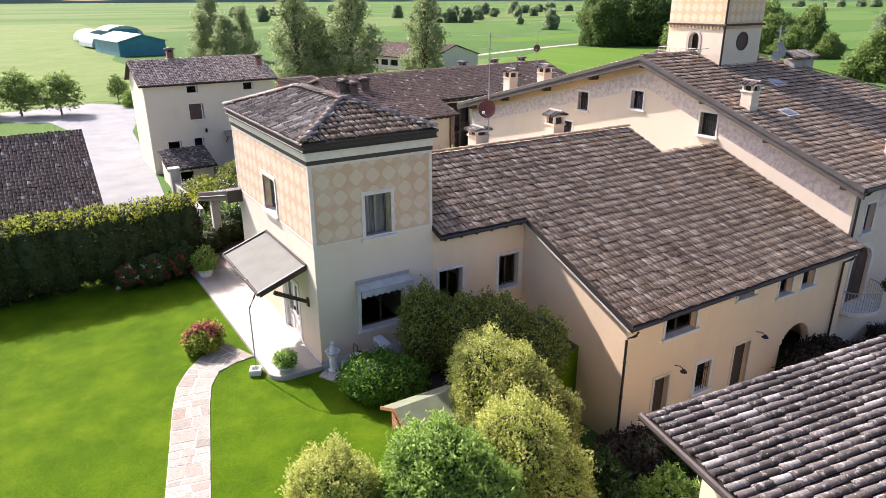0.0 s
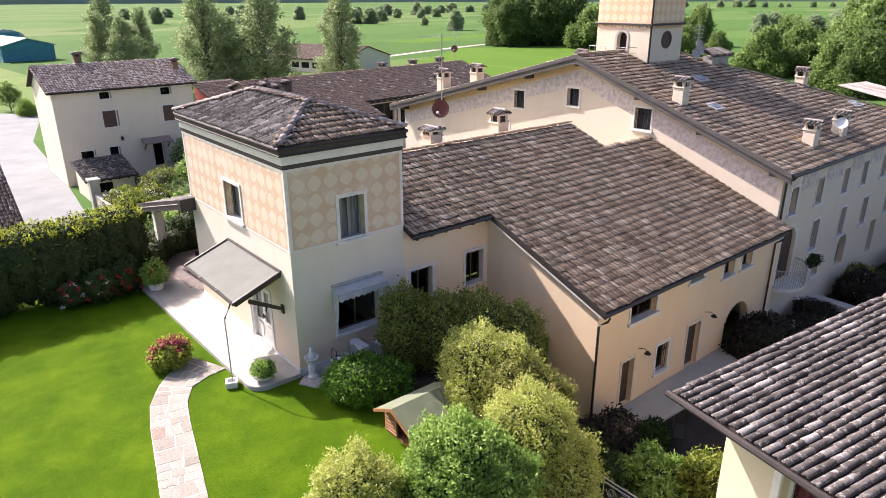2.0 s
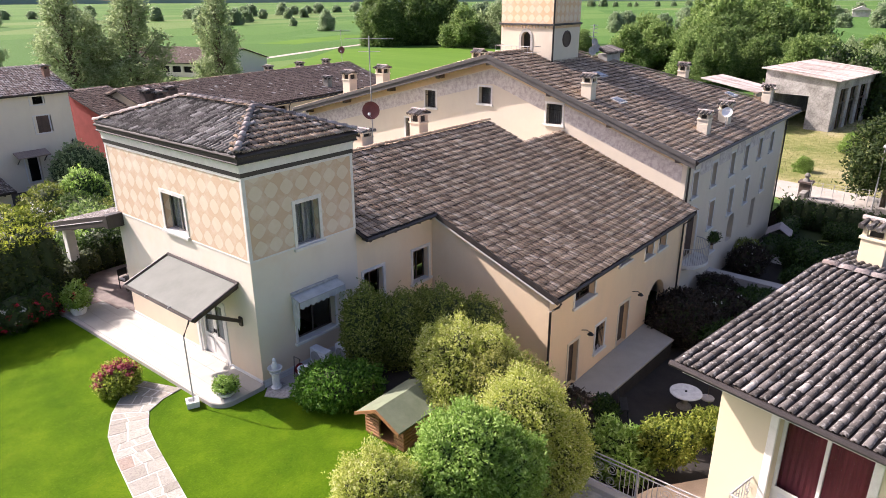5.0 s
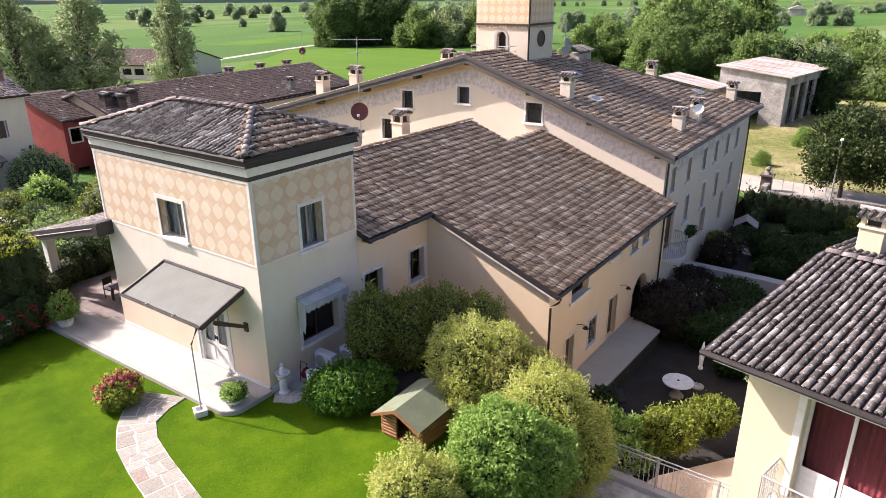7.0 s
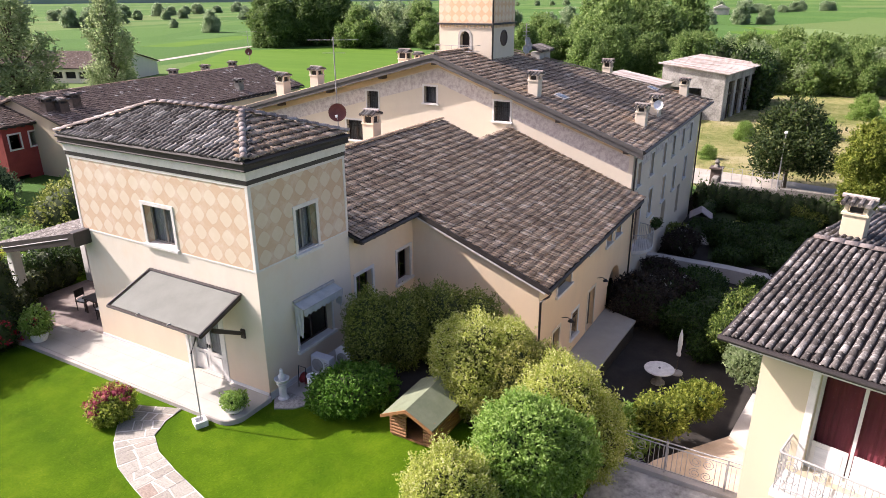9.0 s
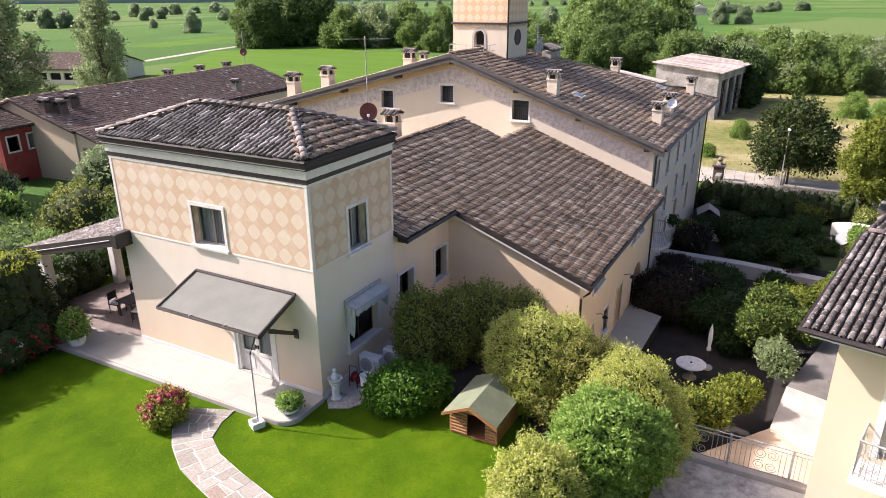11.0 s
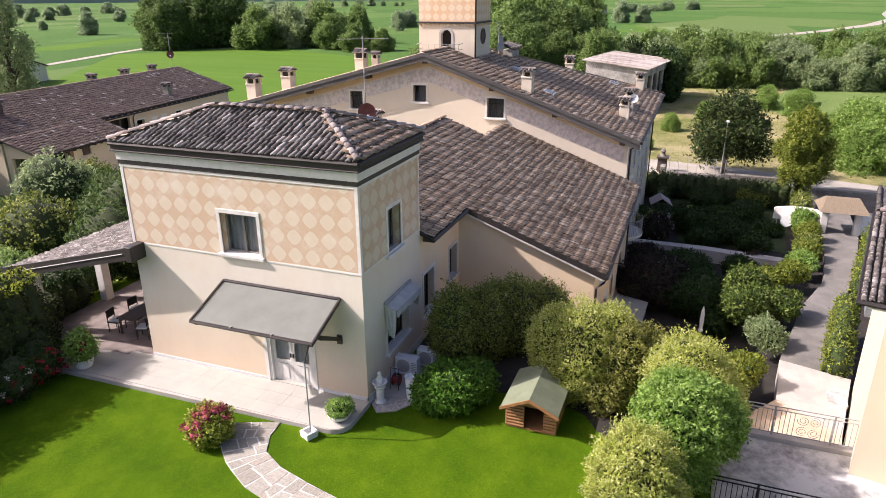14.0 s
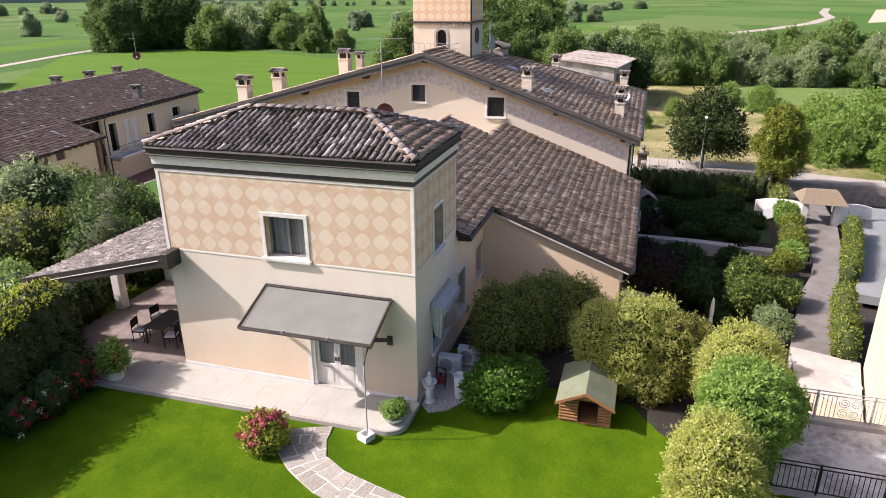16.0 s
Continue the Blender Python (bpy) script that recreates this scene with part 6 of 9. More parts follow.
def hydrangea():
    t = shrub("hydrangea", "low hydrangea bush with dull pink flower heads", (4.1, 23.95, Z_LAWN), [(0, 0, 0.45, 0.66, 0.66, 0.48), (0.15, 0.2, 0.5, 0.52, 0.52, 0.44), (-0.2, -0.1, 0.4, 0.55, 0.55, 0.42)], 6500, 0.07, LEAF_BUSH, 71)
    t["category"] = "flower bush"
    rng = np.random.default_rng(4)
    for i in range(26):
        a, f = rng.uniform(0, 2 * math.pi), rng.uniform(0.05, 1.45)
        d = (math.sin(f) * math.cos(a), math.sin(f) * math.sin(a), math.cos(f))
        r = rng.uniform(0.10, 0.15)
        foliage("flower_head", t, [(d[0] * 0.68, d[1] * 0.68, 0.45 + d[2] * 0.5, r, r, r * 0.75)], 90, 0.06, PINK, 100 + i, core=0.9, long=1.1)["kind"] = "stuff"


hydrangea()


def pot_plant(name, label, at, prof, mat, blobs, leaf_mat, seed, count=900, leaf=0.06):
    t = thing(name, label, "plant pot", at)
    part("pot", Shape().lathe(prof, 24), mat, t, smooth=False)
    part("soil", Shape().lathe([(prof[-1][0] * 0.8, prof[-1][1] - 0.05), (prof[-1][0] * 0.8, prof[-1][1] - 0.02)], 20), EARTH, t)
    foliage("leaves", t, blobs, count, leaf, leaf_mat, seed, core=0.6)
    return t


BOWL = [(0.18, 0), (0.2, 0.03), (0.3, 0.1), (0.36, 0.2), (0.38, 0.22), (0.36, 0.22), (0.33, 0.17), (0.0, 0.15)]
pot_plant("flower_bowl", "low white stone bowl with a leafy green plant", (6.1, 20.6, 0.0), BOWL, STONE_WHITE, [(0, 0, 0.42, 0.36, 0.36, 0.26), (0.15, -0.2, 0.45, 0.22, 0.22, 0.24)], LEAF_FRESH, 72, 1500, 0.055)
DEEP = [(0.2, 0), (0.26, 0.02), (0.33, 0.2), (0.36, 0.36), (0.38, 0.38), (0.35, 0.38), (0.32, 0.3), (0.0, 0.28)]
wp = pot_plant("flower_pot", "large white pot with a green plant and red blossoms", (5.78, 30.85, 0.0), DEEP, STONE_WHITE, [(0, 0, 0.75, 0.5, 0.5, 0.42), (0.1, 0.1, 1.05, 0.3, 0.3, 0.3)], LEAF_FRESH, 73, 1700, 0.09)
for i in range(7):
    foliage("blossom", wp, [(0.4 * math.cos(i * 2.1), 0.4 * math.sin(i * 2.1), 0.75 + 0.07 * i, 0.06, 0.06, 0.05)], 25, 0.05, ROSE, 200 + i, core=0, long=1.1)
rose = shrub("rose_bush", "dark rose bush with red and white flowers", (3.65, 31.5, Z_LAWN), [(0, 0, 0.8, 0.9, 0.65, 0.8), (1.1, 0.2, 0.85, 0.75, 0.7, 0.85), (-1.1, 0.1, 0.65, 0.7, 0.55, 0.65)], 4500, 0.075, LEAF_DARK, 74)
for i in range(34):
    foliage("blossom", rose, [(-1.7 + 3.4 * ((i * 0.618) % 1), -0.55 + 0.25 * ((i * 0.37) % 1), 0.35 + 1.0 * ((i * 0.29) % 1), 0.07, 0.06, 0.06)], 30, 0.055, WHITE_PETAL if i % 5 == 0 else ROSE, 300 + i, core=0, long=1.1)


def canopy():
    y0, y1, xw, xo, zw, zo = 20.98, 25.4, 7.32, 5.5, 3.58, 2.9
    t = thing("door_canopy", "grey sheet canopy on dark wooden brackets over the door", "canopy", (xw, y0, 0))
    q = lambda x, y, dz=0.0: (x - xw, y - y0, zw + (zo - zw) * (xw - x) / (xw - xo) + dz)
    part("sheet", slab_between([q(xw, y0 + 0.06), q(xw, y1 - 0.06), q(xo + 0.06, y1 - 0.06), q(xo + 0.06, y0 + 0.06)], 0.05), CANOPY, t)
    for nm, a, b, r in (("edge_bar", q(xw - 0.05, y0, 0.02), q(xo, y0, 0.02), 0.05), ("edge_bar", q(xw - 0.05, y1, 0.02), q(xo, y1, 0.02), 0.05), ("gutter", q(xo, y0 - 0.02, -0.01), q(xo, y1 + 0.02, -0.01), 0.055), ("flashing", q(xw - 0.05, y0, 0.03), q(xw - 0.05, y1, 0.03), 0.05)):
        part(nm, Shape().tube([a, b], r, 6), GUTTER, t)
    for k in range(2):
        y = y0 + 1.4 + 1.5 * k
        part("hook", Shape().box(-1.86, y - y0, zo - 0.02, -1.74, y - y0 + 0.03, zo + 0.06), IRON_PALE, t)
    for y in (y0 + 0.12, y1 - 0.12):
        part("rafter", slab_between([q(xw, y - 0.06, -0.06), q(xw, y + 0.06, -0.06), q(xo + 0.1, y + 0.06, -0.06), q(xo + 0.1, y - 0.06, -0.06)], 0.14), WOOD_DARK, t)
        part("strut", Shape().hexa([(-0.02, y - y0 - 0.05, 2.08), (-0.02, y - y0 + 0.05, 2.08), (-1.25, y - y0 + 0.05, 2.72), (-1.25, y - y0 - 0.05, 2.72), (-0.02, y - y0 - 0.05, 2.2), (-0.02, y - y0 + 0.05, 2.2), (-1.2, y - y0 + 0.05, 2.86), (-1.2, y - y0 - 0.05, 2.86)]), WOOD_DARK, t)
        part("bracket_plate", Shape().box(-0.07, y - y0 - 0.09, 1.98, -0.002, y - y0 + 0.09, 2.3, 0.01), WOOD_DARK, t)
    # rain chain into its basin
    ch = thing("rain_chain", "thin dark rain chain hanging from the canopy gutter", "rain chain", (5.42, 21.05, 2.86))
    part("spout", Shape().tube([(0, 0, 0.05), (-0.02, 0.02, -0.05), (-0.22, 0.06, -0.45)], 0.03, 6), GUTTER, ch)
    for i in range(34):
        part("link", Shape().lathe([(0.018, -0.04), (0.026, 0.0), (0.018, 0.04)], 6, (-0.22, 0.06, -0.5 - i * 0.073)), IRON_PALE, ch)
    bs = thing("rain_basin", "small square white stone rain basin on the lawn", "basin", (5.18, 21.15, Z_LAWN), 20)
    part("bowl", Shape().lathe([(0.24, 0), (0.27, 0.02), (0.29, 0.2), (0.28, 0.23), (0.19, 0.23), (0.14, 0.1), (0.0, 0.09)], 4), STONE_WHITE, bs)


canopy()


def patio_door():
    counters["door"] += 1
    y1, w, h = 23.95, 1.75, 2.35
    d = thing("door_%d" % counters["door"], "closed cream double patio door with glass panels", "door", (TX0, y1, 0.0), -90, kind="structure")
    part("surround", Shape().box(-0.14, -0.03, 0, 0, 0.04, h).box(w, -0.03, 0, w + 0.14, 0.04, h).box(-0.14, -0.034, h, w + 0.14, 0.04, h + 0.14), TRIM, d)
    part("jamb", Shape().box(0, 0.0, 0, 0.12, 0.2, h).box(w - 0.12, 0.0, 0, w, 0.2, h).box(0.12, 0.0, h - 0.1, w - 0.12, 0.2, h), TRIM, d)
    part("threshold", Shape().box(0, -0.02, 0.0, w, 0.3, 0.03, 0.005), TERRACE, d)
    for k in range(2):
        a, b = 0.12 + k * (w - 0.24) / 2 + 0.005, 0.12 + (k + 1) * (w - 0.24) / 2 - 0.005
        lf = part("door_leaf", Shape().box(a, 0.12, 0.03, a + 0.1, 0.17, h - 0.1).box(b - 0.1, 0.12, 0.03, b, 0.17, h - 0.1).box(a + 0.1, 0.12, 0.03, b - 0.1, 0.17, 0.85).box(a + 0.1, 0.12, h - 0.2, b - 0.1, 0.17, h - 0.1), TRIM, d)
        part("pane", Shape().box(a + 0.1, 0.14, 0.85, b - 0.1, 0.15, h - 0.2), GLASS, lf).visible_shadow = False
        part("panel", Shape().box(a + 0.16, 0.105, 0.15, b - 0.16, 0.12, 0.72, 0.01), TRIM, lf)
        part("curtain", Shape().box(a + 0.08, 0.2, 0.6, b - 0.08, 0.21, h - 0.15), CURTAIN, lf)
        part("handle", Shape().box(b - 0.07 if k == 0 else a + 0.03, 0.08, 1.0, b - 0.03 if k == 0 else a + 0.07, 0.12, 1.14), IRON, lf)


patio_door()
structure("trim_plinth", Shape().box(TX0 - 0.02, TY0 - 0.02, -0.2, TX0 + 0.02, 22.05, 0.12).box(TX0 - 0.02, 24.12, -0.2, TX0 + 0.02, TY1, 0.12).box(TX0 - 0.02, TY0 - 0.02, -0.2, TX1, TY0 + 0.02, 0.12), TRIM_GREY, "thin pale stone plinth of the tower", category="trim")
structure("trim_line", Shape().box(TX0 - 0.014, TY0 - 0.014, 4.46, TX1 + 0.01, TY0 + 0.02, 4.52).box(TX0 - 0.014, TY0 + 0.02, 4.46, TX0 + 0.02, 23.6, 4.52).box(TX0 - 0.014, 25.5, 4.46, TX0 + 0.02, TY1, 4.52), TRIM, "pale painted line under the diamond field", category="trim")


def awning():
    t = thing("window_awning", "small faded grey awning with a scalloped valance and tied side drapes", "awning", (8.78, TY0, 2.74))
    w = 2.1
    part("cloth", slab_between([(0, 0.0, 0.1), (0, -0.46, -0.07), (w, -0.46, -0.07), (w, 0.0, 0.1)][::-1], 0.015), CLOTH, t)
    n, m = 72, 5
    pts = []
    for j in range(m + 1):
        for i in range(n + 1):
            drop = 0.20 + 0.07 * abs(math.sin(math.pi * i * 9 / n))
            pts.append((w * i / n, -0.465 - 0.018 * math.sin(math.pi * i * 9 / n) * j / m, -0.07 - drop * j / m))
    part("valance", Shape().add(pts, [(j * (n + 1) + i, j * (n + 1) + i + 1, (j + 1) * (n + 1) + i + 1, (j + 1) * (n + 1) + i) for j in range(m) for i in range(n)]), CLOTH, t, smooth=True)
    for x, ln in ((-0.02, 1.05), (w - 0.02, 0.7)):
        pts, k, q = [], 14, 8
        for j in range(q + 1):
            f = j / q
            for i in range(k + 1):
                g = i / k
                pts.append((x + 0.035 * math.sin(g * 15 + j * 0.4) * (0.4 + 0.6 * f), -0.46 + 0.44 * g * (1 - 0.55 * f) + 0.1 * f, -0.08 + 0.16 * g * (1 - f) - ln * f * (1 - 0.12 * g)))
        part("side_drape", Shape().add(pts, [(j * (k + 1) + i, j * (k + 1) + i + 1, (j + 1) * (k + 1) + i + 1, (j + 1) * (k + 1) + i) for j in range(q) for i in range(k)]), CLOTH, t, smooth=True)
    part("rod", Shape().tube([(0, -0.46, -0.07), (w, -0.46, -0.07)], 0.015, 6), IRON_PALE, t)
    part("cassette", Shape().box(-0.03, -0.09, 0.1, w + 0.03, -0.002, 0.19, 0.015), IRON_PALE, t)


awning()


def ac_unit(at, rz):
    t = thing("air_conditioner", "white outdoor air conditioning unit on the ground", "air conditioner", at, rz, group="air conditioners")
    part("casing", Shape().box(-0.42, -0.17, 0.06, 0.42, 0.17, 0.72, 0.02), PLASTIC, t)
    part("fan_grille", Shape().lathe([(0.25, 0), (0.25, 0.02), (0.05, 0.03), (0.0, 0.03)], 20).moved(Matrix.Translation((-0.1, -0.172, 0.4)) @ Matrix.Rotation(radians(90), 4, "X")), IRON_PALE, t)
    for i in range(6):
        part("slat", Shape().box(0.2, -0.18, 0.2 + i * 0.07, 0.38, -0.172, 0.23 + i * 0.07), IRON_PALE, t)
    for x in (-0.3, 0.3):
        part("foot", Shape().box(x - 0.04, -0.2, 0, x + 0.04, 0.2, 0.06), IRON, t)


ac_unit((9.5, 19.72, -0.12), -90)
ac_unit((10.25, 19.2, -0.12), -90)
structure("gravel_strip", Shape().prism([(7.4, 20.12), (7.0, 19.75), (7.3, 19.2), (8.0, 18.75), (8.3, 18.8), (7.93, 18.86), (7.93, 20.18)], -0.3, -0.13), plain("grey_pebbles", (0.16, 0.15, 0.14), (0.55, 0.53, 0.5), 9.0, 0.9, 1.0, 22.0, dist=0.03), "strip of grey pebbles at the foot of the wall", category="gravel")
structure("utility_slab", Shape().box(7.95, 18.85, -0.3, 10.9, 20.18, -0.12), CONCRETE, "pale concrete slab under the wall", category="pavement")


def fountain():
    t = thing("wall_fountain", "small white stone fountain pedestal with a bird figure shape", "fountain", (7.62, 19.9, Z_LAWN))
    part("pedestal", Shape().lathe([(0.19, 0), (0.19, 0.06), (0.13, 0.12), (0.14, 0.55), (0.2, 0.62), (0.2, 0.66)], 12), STONE_WHITE, t)
    part("basin", Shape().lathe([(0.1, 0.66), (0.22, 0.72), (0.26, 0.8), (0.22, 0.8), (0.15, 0.74), (0, 0.73)], 16), STONE_WHITE, t)
    part("figure", Shape().lathe([(0.09, 0.72), (0.12, 0.85), (0.08, 0.98), (0.05, 1.03), (0.07, 1.1), (0.03, 1.16), (0.0, 1.17)], 10), STONE_WHITE, t)


fountain()
hr = thing("hose_reel", "dark red garden hose reel on a metal frame", "hose reel", (8.6, 19.75, -0.12))
part("drum", Shape().lathe([(0.2, -0.12), (0.2, -0.1), (0.13, -0.1), (0.13, 0.1), (0.2, 0.1), (0.2, 0.12)], 16).moved(Matrix.Translation((0, 0, 0.28)) @ Matrix.Rotation(radians(90), 4, "X")), plain("dark_red_hose", (0.14, 0.01, 0.012), (0.28, 0.03, 0.03), 6.0, 0.5), hr)
part("stand", Shape().tube([(-0.2, -0.16, 0), (-0.14, -0.16, 0.8), (-0.14, 0.16, 0.8), (-0.2, 0.16, 0)], 0.015, 6), IRON, hr)
wb = thing("white_planter", "tall white plastic planter beside the shrubs", "planter", (8.15, 19.0, -0.12))
part("body", Shape().lathe([(0.15, 0), (0.17, 0.02), (0.21, 0.8), (0.23, 0.83), (0.2, 0.83), (0.18, 0.7), (0, 0.69)], 20), PLASTIC, wb)


def kennel():
    t = thing("dog_kennel", "log-built kennel with a green felt gable roof", "kennel", (8.66, 14.86, Z_LAWN), 0)
    t.scale = (0.95, 0.95, 0.97)
    L, W, H, R = 0.9, 0.8, 0.98, 1.37
    # the ridge runs along x; the opening is in the end that faces the lawn
    n = 8
    for i in range(n):
        z = 0.06 + (i + 0.5) * (H - 0.06) / n
        for y in (-W, W):
            part("log", Shape().tube([(-L - 0.04, y, z), (L + 0.04, y, z)], 0.05, 8), WOOD_LOG, t)
        part("log", Shape().tube([(L - 0.05, -W - 0.04, z), (L - 0.05, W + 0.04, z)], 0.05, 8), WOOD_LOG, t)
        part("log", Shape().tube([(-L, 0.22, z), (-L, W + 0.04, z)], 0.05, 8), WOOD_LOG, t)
        part("log", Shape().tube([(-L, -W - 0.04, z), (-L, -0.42, z)], 0.05, 8), WOOD_LOG, t)
    for sx in (-L, L - 0.05):
        part("gable_board", Shape().add([(sx - 0.03, -W, H - 0.1), (sx - 0.03, W, H - 0.1), (sx - 0.03, 0, R - 0.1), (sx + 0.03, -W, H - 0.1), (sx + 0.03, W, H - 0.1), (sx + 0.03, 0, R - 0.1)], [(0, 2, 1), (3, 4, 5), (0, 1, 4, 3), (1, 2, 5, 4), (2, 0, 3, 5)]), WOOD_LOG, t)
    part("floor_board", Shape().box(-L, -W, 0, L, W, 0.06), WOOD_LOG, t)
    # Dark lining paints the shade inside the kennel.
    part("inner_wall", Shape().box(-L + 0.1, -W + 0.05, 0.06, L - 0.1, -W + 0.06, H).box(-L + 0.1, W - 0.06, 0.06, L - 0.1, W - 0.05, H).box(L - 0.12, -W + 0.06, 0.06, L - 0.11, W - 0.06, H), DARK_ROOM, t)
    o, k = 0.36, (R - H) / W
    for s in (-1, 1):
        p = [(-L - o, s * (W + 0.14), H - 0.14 * k), (L + 0.32, s * (W + 0.14), H - 0.14 * k), (L + 0.32, 0, R), (-L - o, 0, R)]
        part("roof_panel", slab_between(p if s < 0 else p[::-1], 0.05), FELT, t)
        part("barge_board", Shape().hexa([(-L - o - 0.03, s * (W + 0.16), H - 0.14 * k - 0.1), (-L - o, s * (W + 0.16), H - 0.14 * k - 0.1), (-L - o, 0, R - 0.1), (-L - o - 0.03, 0, R - 0.1), (-L - o - 0.03, s * (W + 0.16), H - 0.14 * k + 0.01), (-L - o, s * (W + 0.16), H - 0.14 * k + 0.01), (-L - o, 0, R + 0.01), (-L - o - 0.03, 0, R + 0.01)]), WOOD_LOG, t)


kennel()


# ---- lean-to roof north of the tower ----
def lean_to():
    x0, x1, ya, yb, za, zb = 6.75, 14.3, 28.75, 35.2, 4.42, 2.77
    k = (za - zb) / (yb - ya)
    t = thing("lean_to", "low tiled lean-to roof on white pillars", "lean-to")
    zz = lambda y: za - k * (y - ya)
    part("roof_deck", slab_between([(x0, TY1, zz(TY1)), (x1, TY1, zz(TY1)), (x1, yb, zb), (x0, yb, zb)], 0.1).add(*(lambda s: (s.v, s.f))(slab_between([(x0, ya, za), (TX0 - 0.003, ya, za), (TX0 - 0.003, TY1, zz(TY1)), (x0, TY1, zz(TY1))], 0.1))), DECK, t)
    L = (yb - TY1) * math.hypot(1, k)
    tiled(t, (x1, yb, zb), (-1, 0, 0), (0, -1, k), grid_spots(x1 - x0, L - 0.2, 0.24, 0.38), 0.24, 0.38, TILE_C, (6.8, 30), 150, seg=5, seed=31)
    part("verge_board", Shape().hexa([(x0 - 0.06, ya, za - 0.34), (x0 + 0.02, ya, za - 0.34), (x0 + 0.02, yb + 0.1, zb - 0.34), (x0 - 0.06, yb + 0.1, zb - 0.34), (x0 - 0.06, ya, za + 0.1), (x0 + 0.02, ya, za + 0.1), (x0 + 0.02, yb + 0.1, zb + 0.1), (x0 - 0.06, yb + 0.1, zb + 0.1)]), DARK_TRIM, t)
    part("end_block", Shape().box(x0 - 0.08, ya - 0.12, za - 0.42, TX0 + 0.05, ya + 0.2, za + 0.12, 0.03), DARK_TRIM, t)
    part("lead_line", Shape().tube([(x0 - 0.07, ya + 0.3, za - 0.16), (x0 - 0.07, yb, zb - 0.1)], 0.02, 6), IRON_PALE, t)
    for x in (7.4, 10.6, 13.8):
        part("pillar", Shape().box(x - 0.2, 34.5, -0.1, x + 0.2, 34.9, zz(34.7) - 0.35, 0.02), TRIM, t)
    part("beam", Shape().box(x0 + 0.1, 32.65, zz(32.8) - 0.35, x1, 32.95, zz(32.8) - 0.12), WOOD_DARK, t)
    for i in range(9):
        x = x0 + 0.5 + i * 0.85
        part("rafter", slab_between([(x, TY1, zz(TY1) - 0.1), (x + 0.1, TY1, zz(TY1) - 0.1), (x + 0.1, yb, zb - 0.1), (x, yb, zb - 0.1)], 0.14), WOOD_DARK, t)


lean_to()
structure("lean_to_paving", Shape().prism([(7.0, 28.8), (14.6, 28.8), (14.6, 34.9), (7.0, 34.9)], -0.3, 0.0), plain("worn_red_grey_paving", (0.13, 0.10, 0.088), (0.27, 0.225, 0.2), 2.0, 0.9, 0.3), "worn reddish grey paving under the lean-to", category="pavement")
for i, (x, y, r, h, m, lab) in enumerate(((13.6, 35.9, 1.2, 1.9, LEAF_SHADY, "dark shrub behind the lean-to"), (11.3, 36.4, 1.2, 1.8, LEAF_DARK, "dark leafy shrub behind the lean-to"), (15.6, 36.6, 1.4, 2.2, LEAF_SHADY, "dark shrub behind the lean-to"), (9.2, 36.0, 1.1, 1.8, LEAF_DARK, "dark leafy shrub beside the hedge"), (16.6, 34.0, 1.2, 1.8, LEAF_OLIVE, "olive green shrub behind the tower"))):
    shrub("garden_shrub", lab, (x, y, Z_LAWN), [(0, 0, h * 0.5, r * 0.8, r * 0.8, h * 0.52), (r * 0.5, -0.2, h * 0.5, r * 0.5, r * 0.5, h * 0.4), (-r * 0.5, 0.2, h * 0.45, r * 0.5, r * 0.5, h * 0.4)], 3000, 0.1, m, 800 + i, stems=4)


def garden_chair(at, rz):
    t = thing("garden_chair", "dark metal garden chair with a pale cushion", "chair", at, rz, group="chairs under the lean-to")
    for x in (-0.22, 0.22):
        part("leg", Shape().tube([(x, -0.22, 0), (x, -0.22, 0.45)], 0.02, 6), IRON, t)
        part("leg", Shape().tube([(x, 0.22, 0), (x, 0.22, 0.9)], 0.02, 6), IRON, t)
    part("seat", Shape().box(-0.25, -0.25, 0.42, 0.25, 0.25, 0.46, 0.01), IRON, t)
    part("cushion", Shape().box(-0.22, -0.22, 0.46, 0.22, 0.2, 0.52, 0.02), TRIM_GREY, t)
    part("backrest", Shape().box(-0.24, 0.2, 0.6, 0.24, 0.24, 0.92, 0.01), IRON, t)
    return t


c0 = garden_chair((8.3, 30.4, 0), 200)
for x, y, r in ((9.3, 30.2, 180), (8.4, 31.9, 10), (9.5, 31.9, -5)):
    copy_thing(c0, pose(x, y, 0, 0, 0, r))
gtab = thing("garden_table", "dark rectangular garden table under the lean-to", "table", (8.9, 31.1, 0))
part("tabletop", Shape().box(-0.8, -0.45, 0.7, 0.8, 0.45, 0.74, 0.01), WOOD_DARK, gtab)
for x in (-0.7, 0.7):
    for y in (-0.38, 0.38):
        part("leg", Shape().box(x - 0.03, y - 0.03, 0, x + 0.03, y + 0.03, 0.7), WOOD_DARK, gtab)


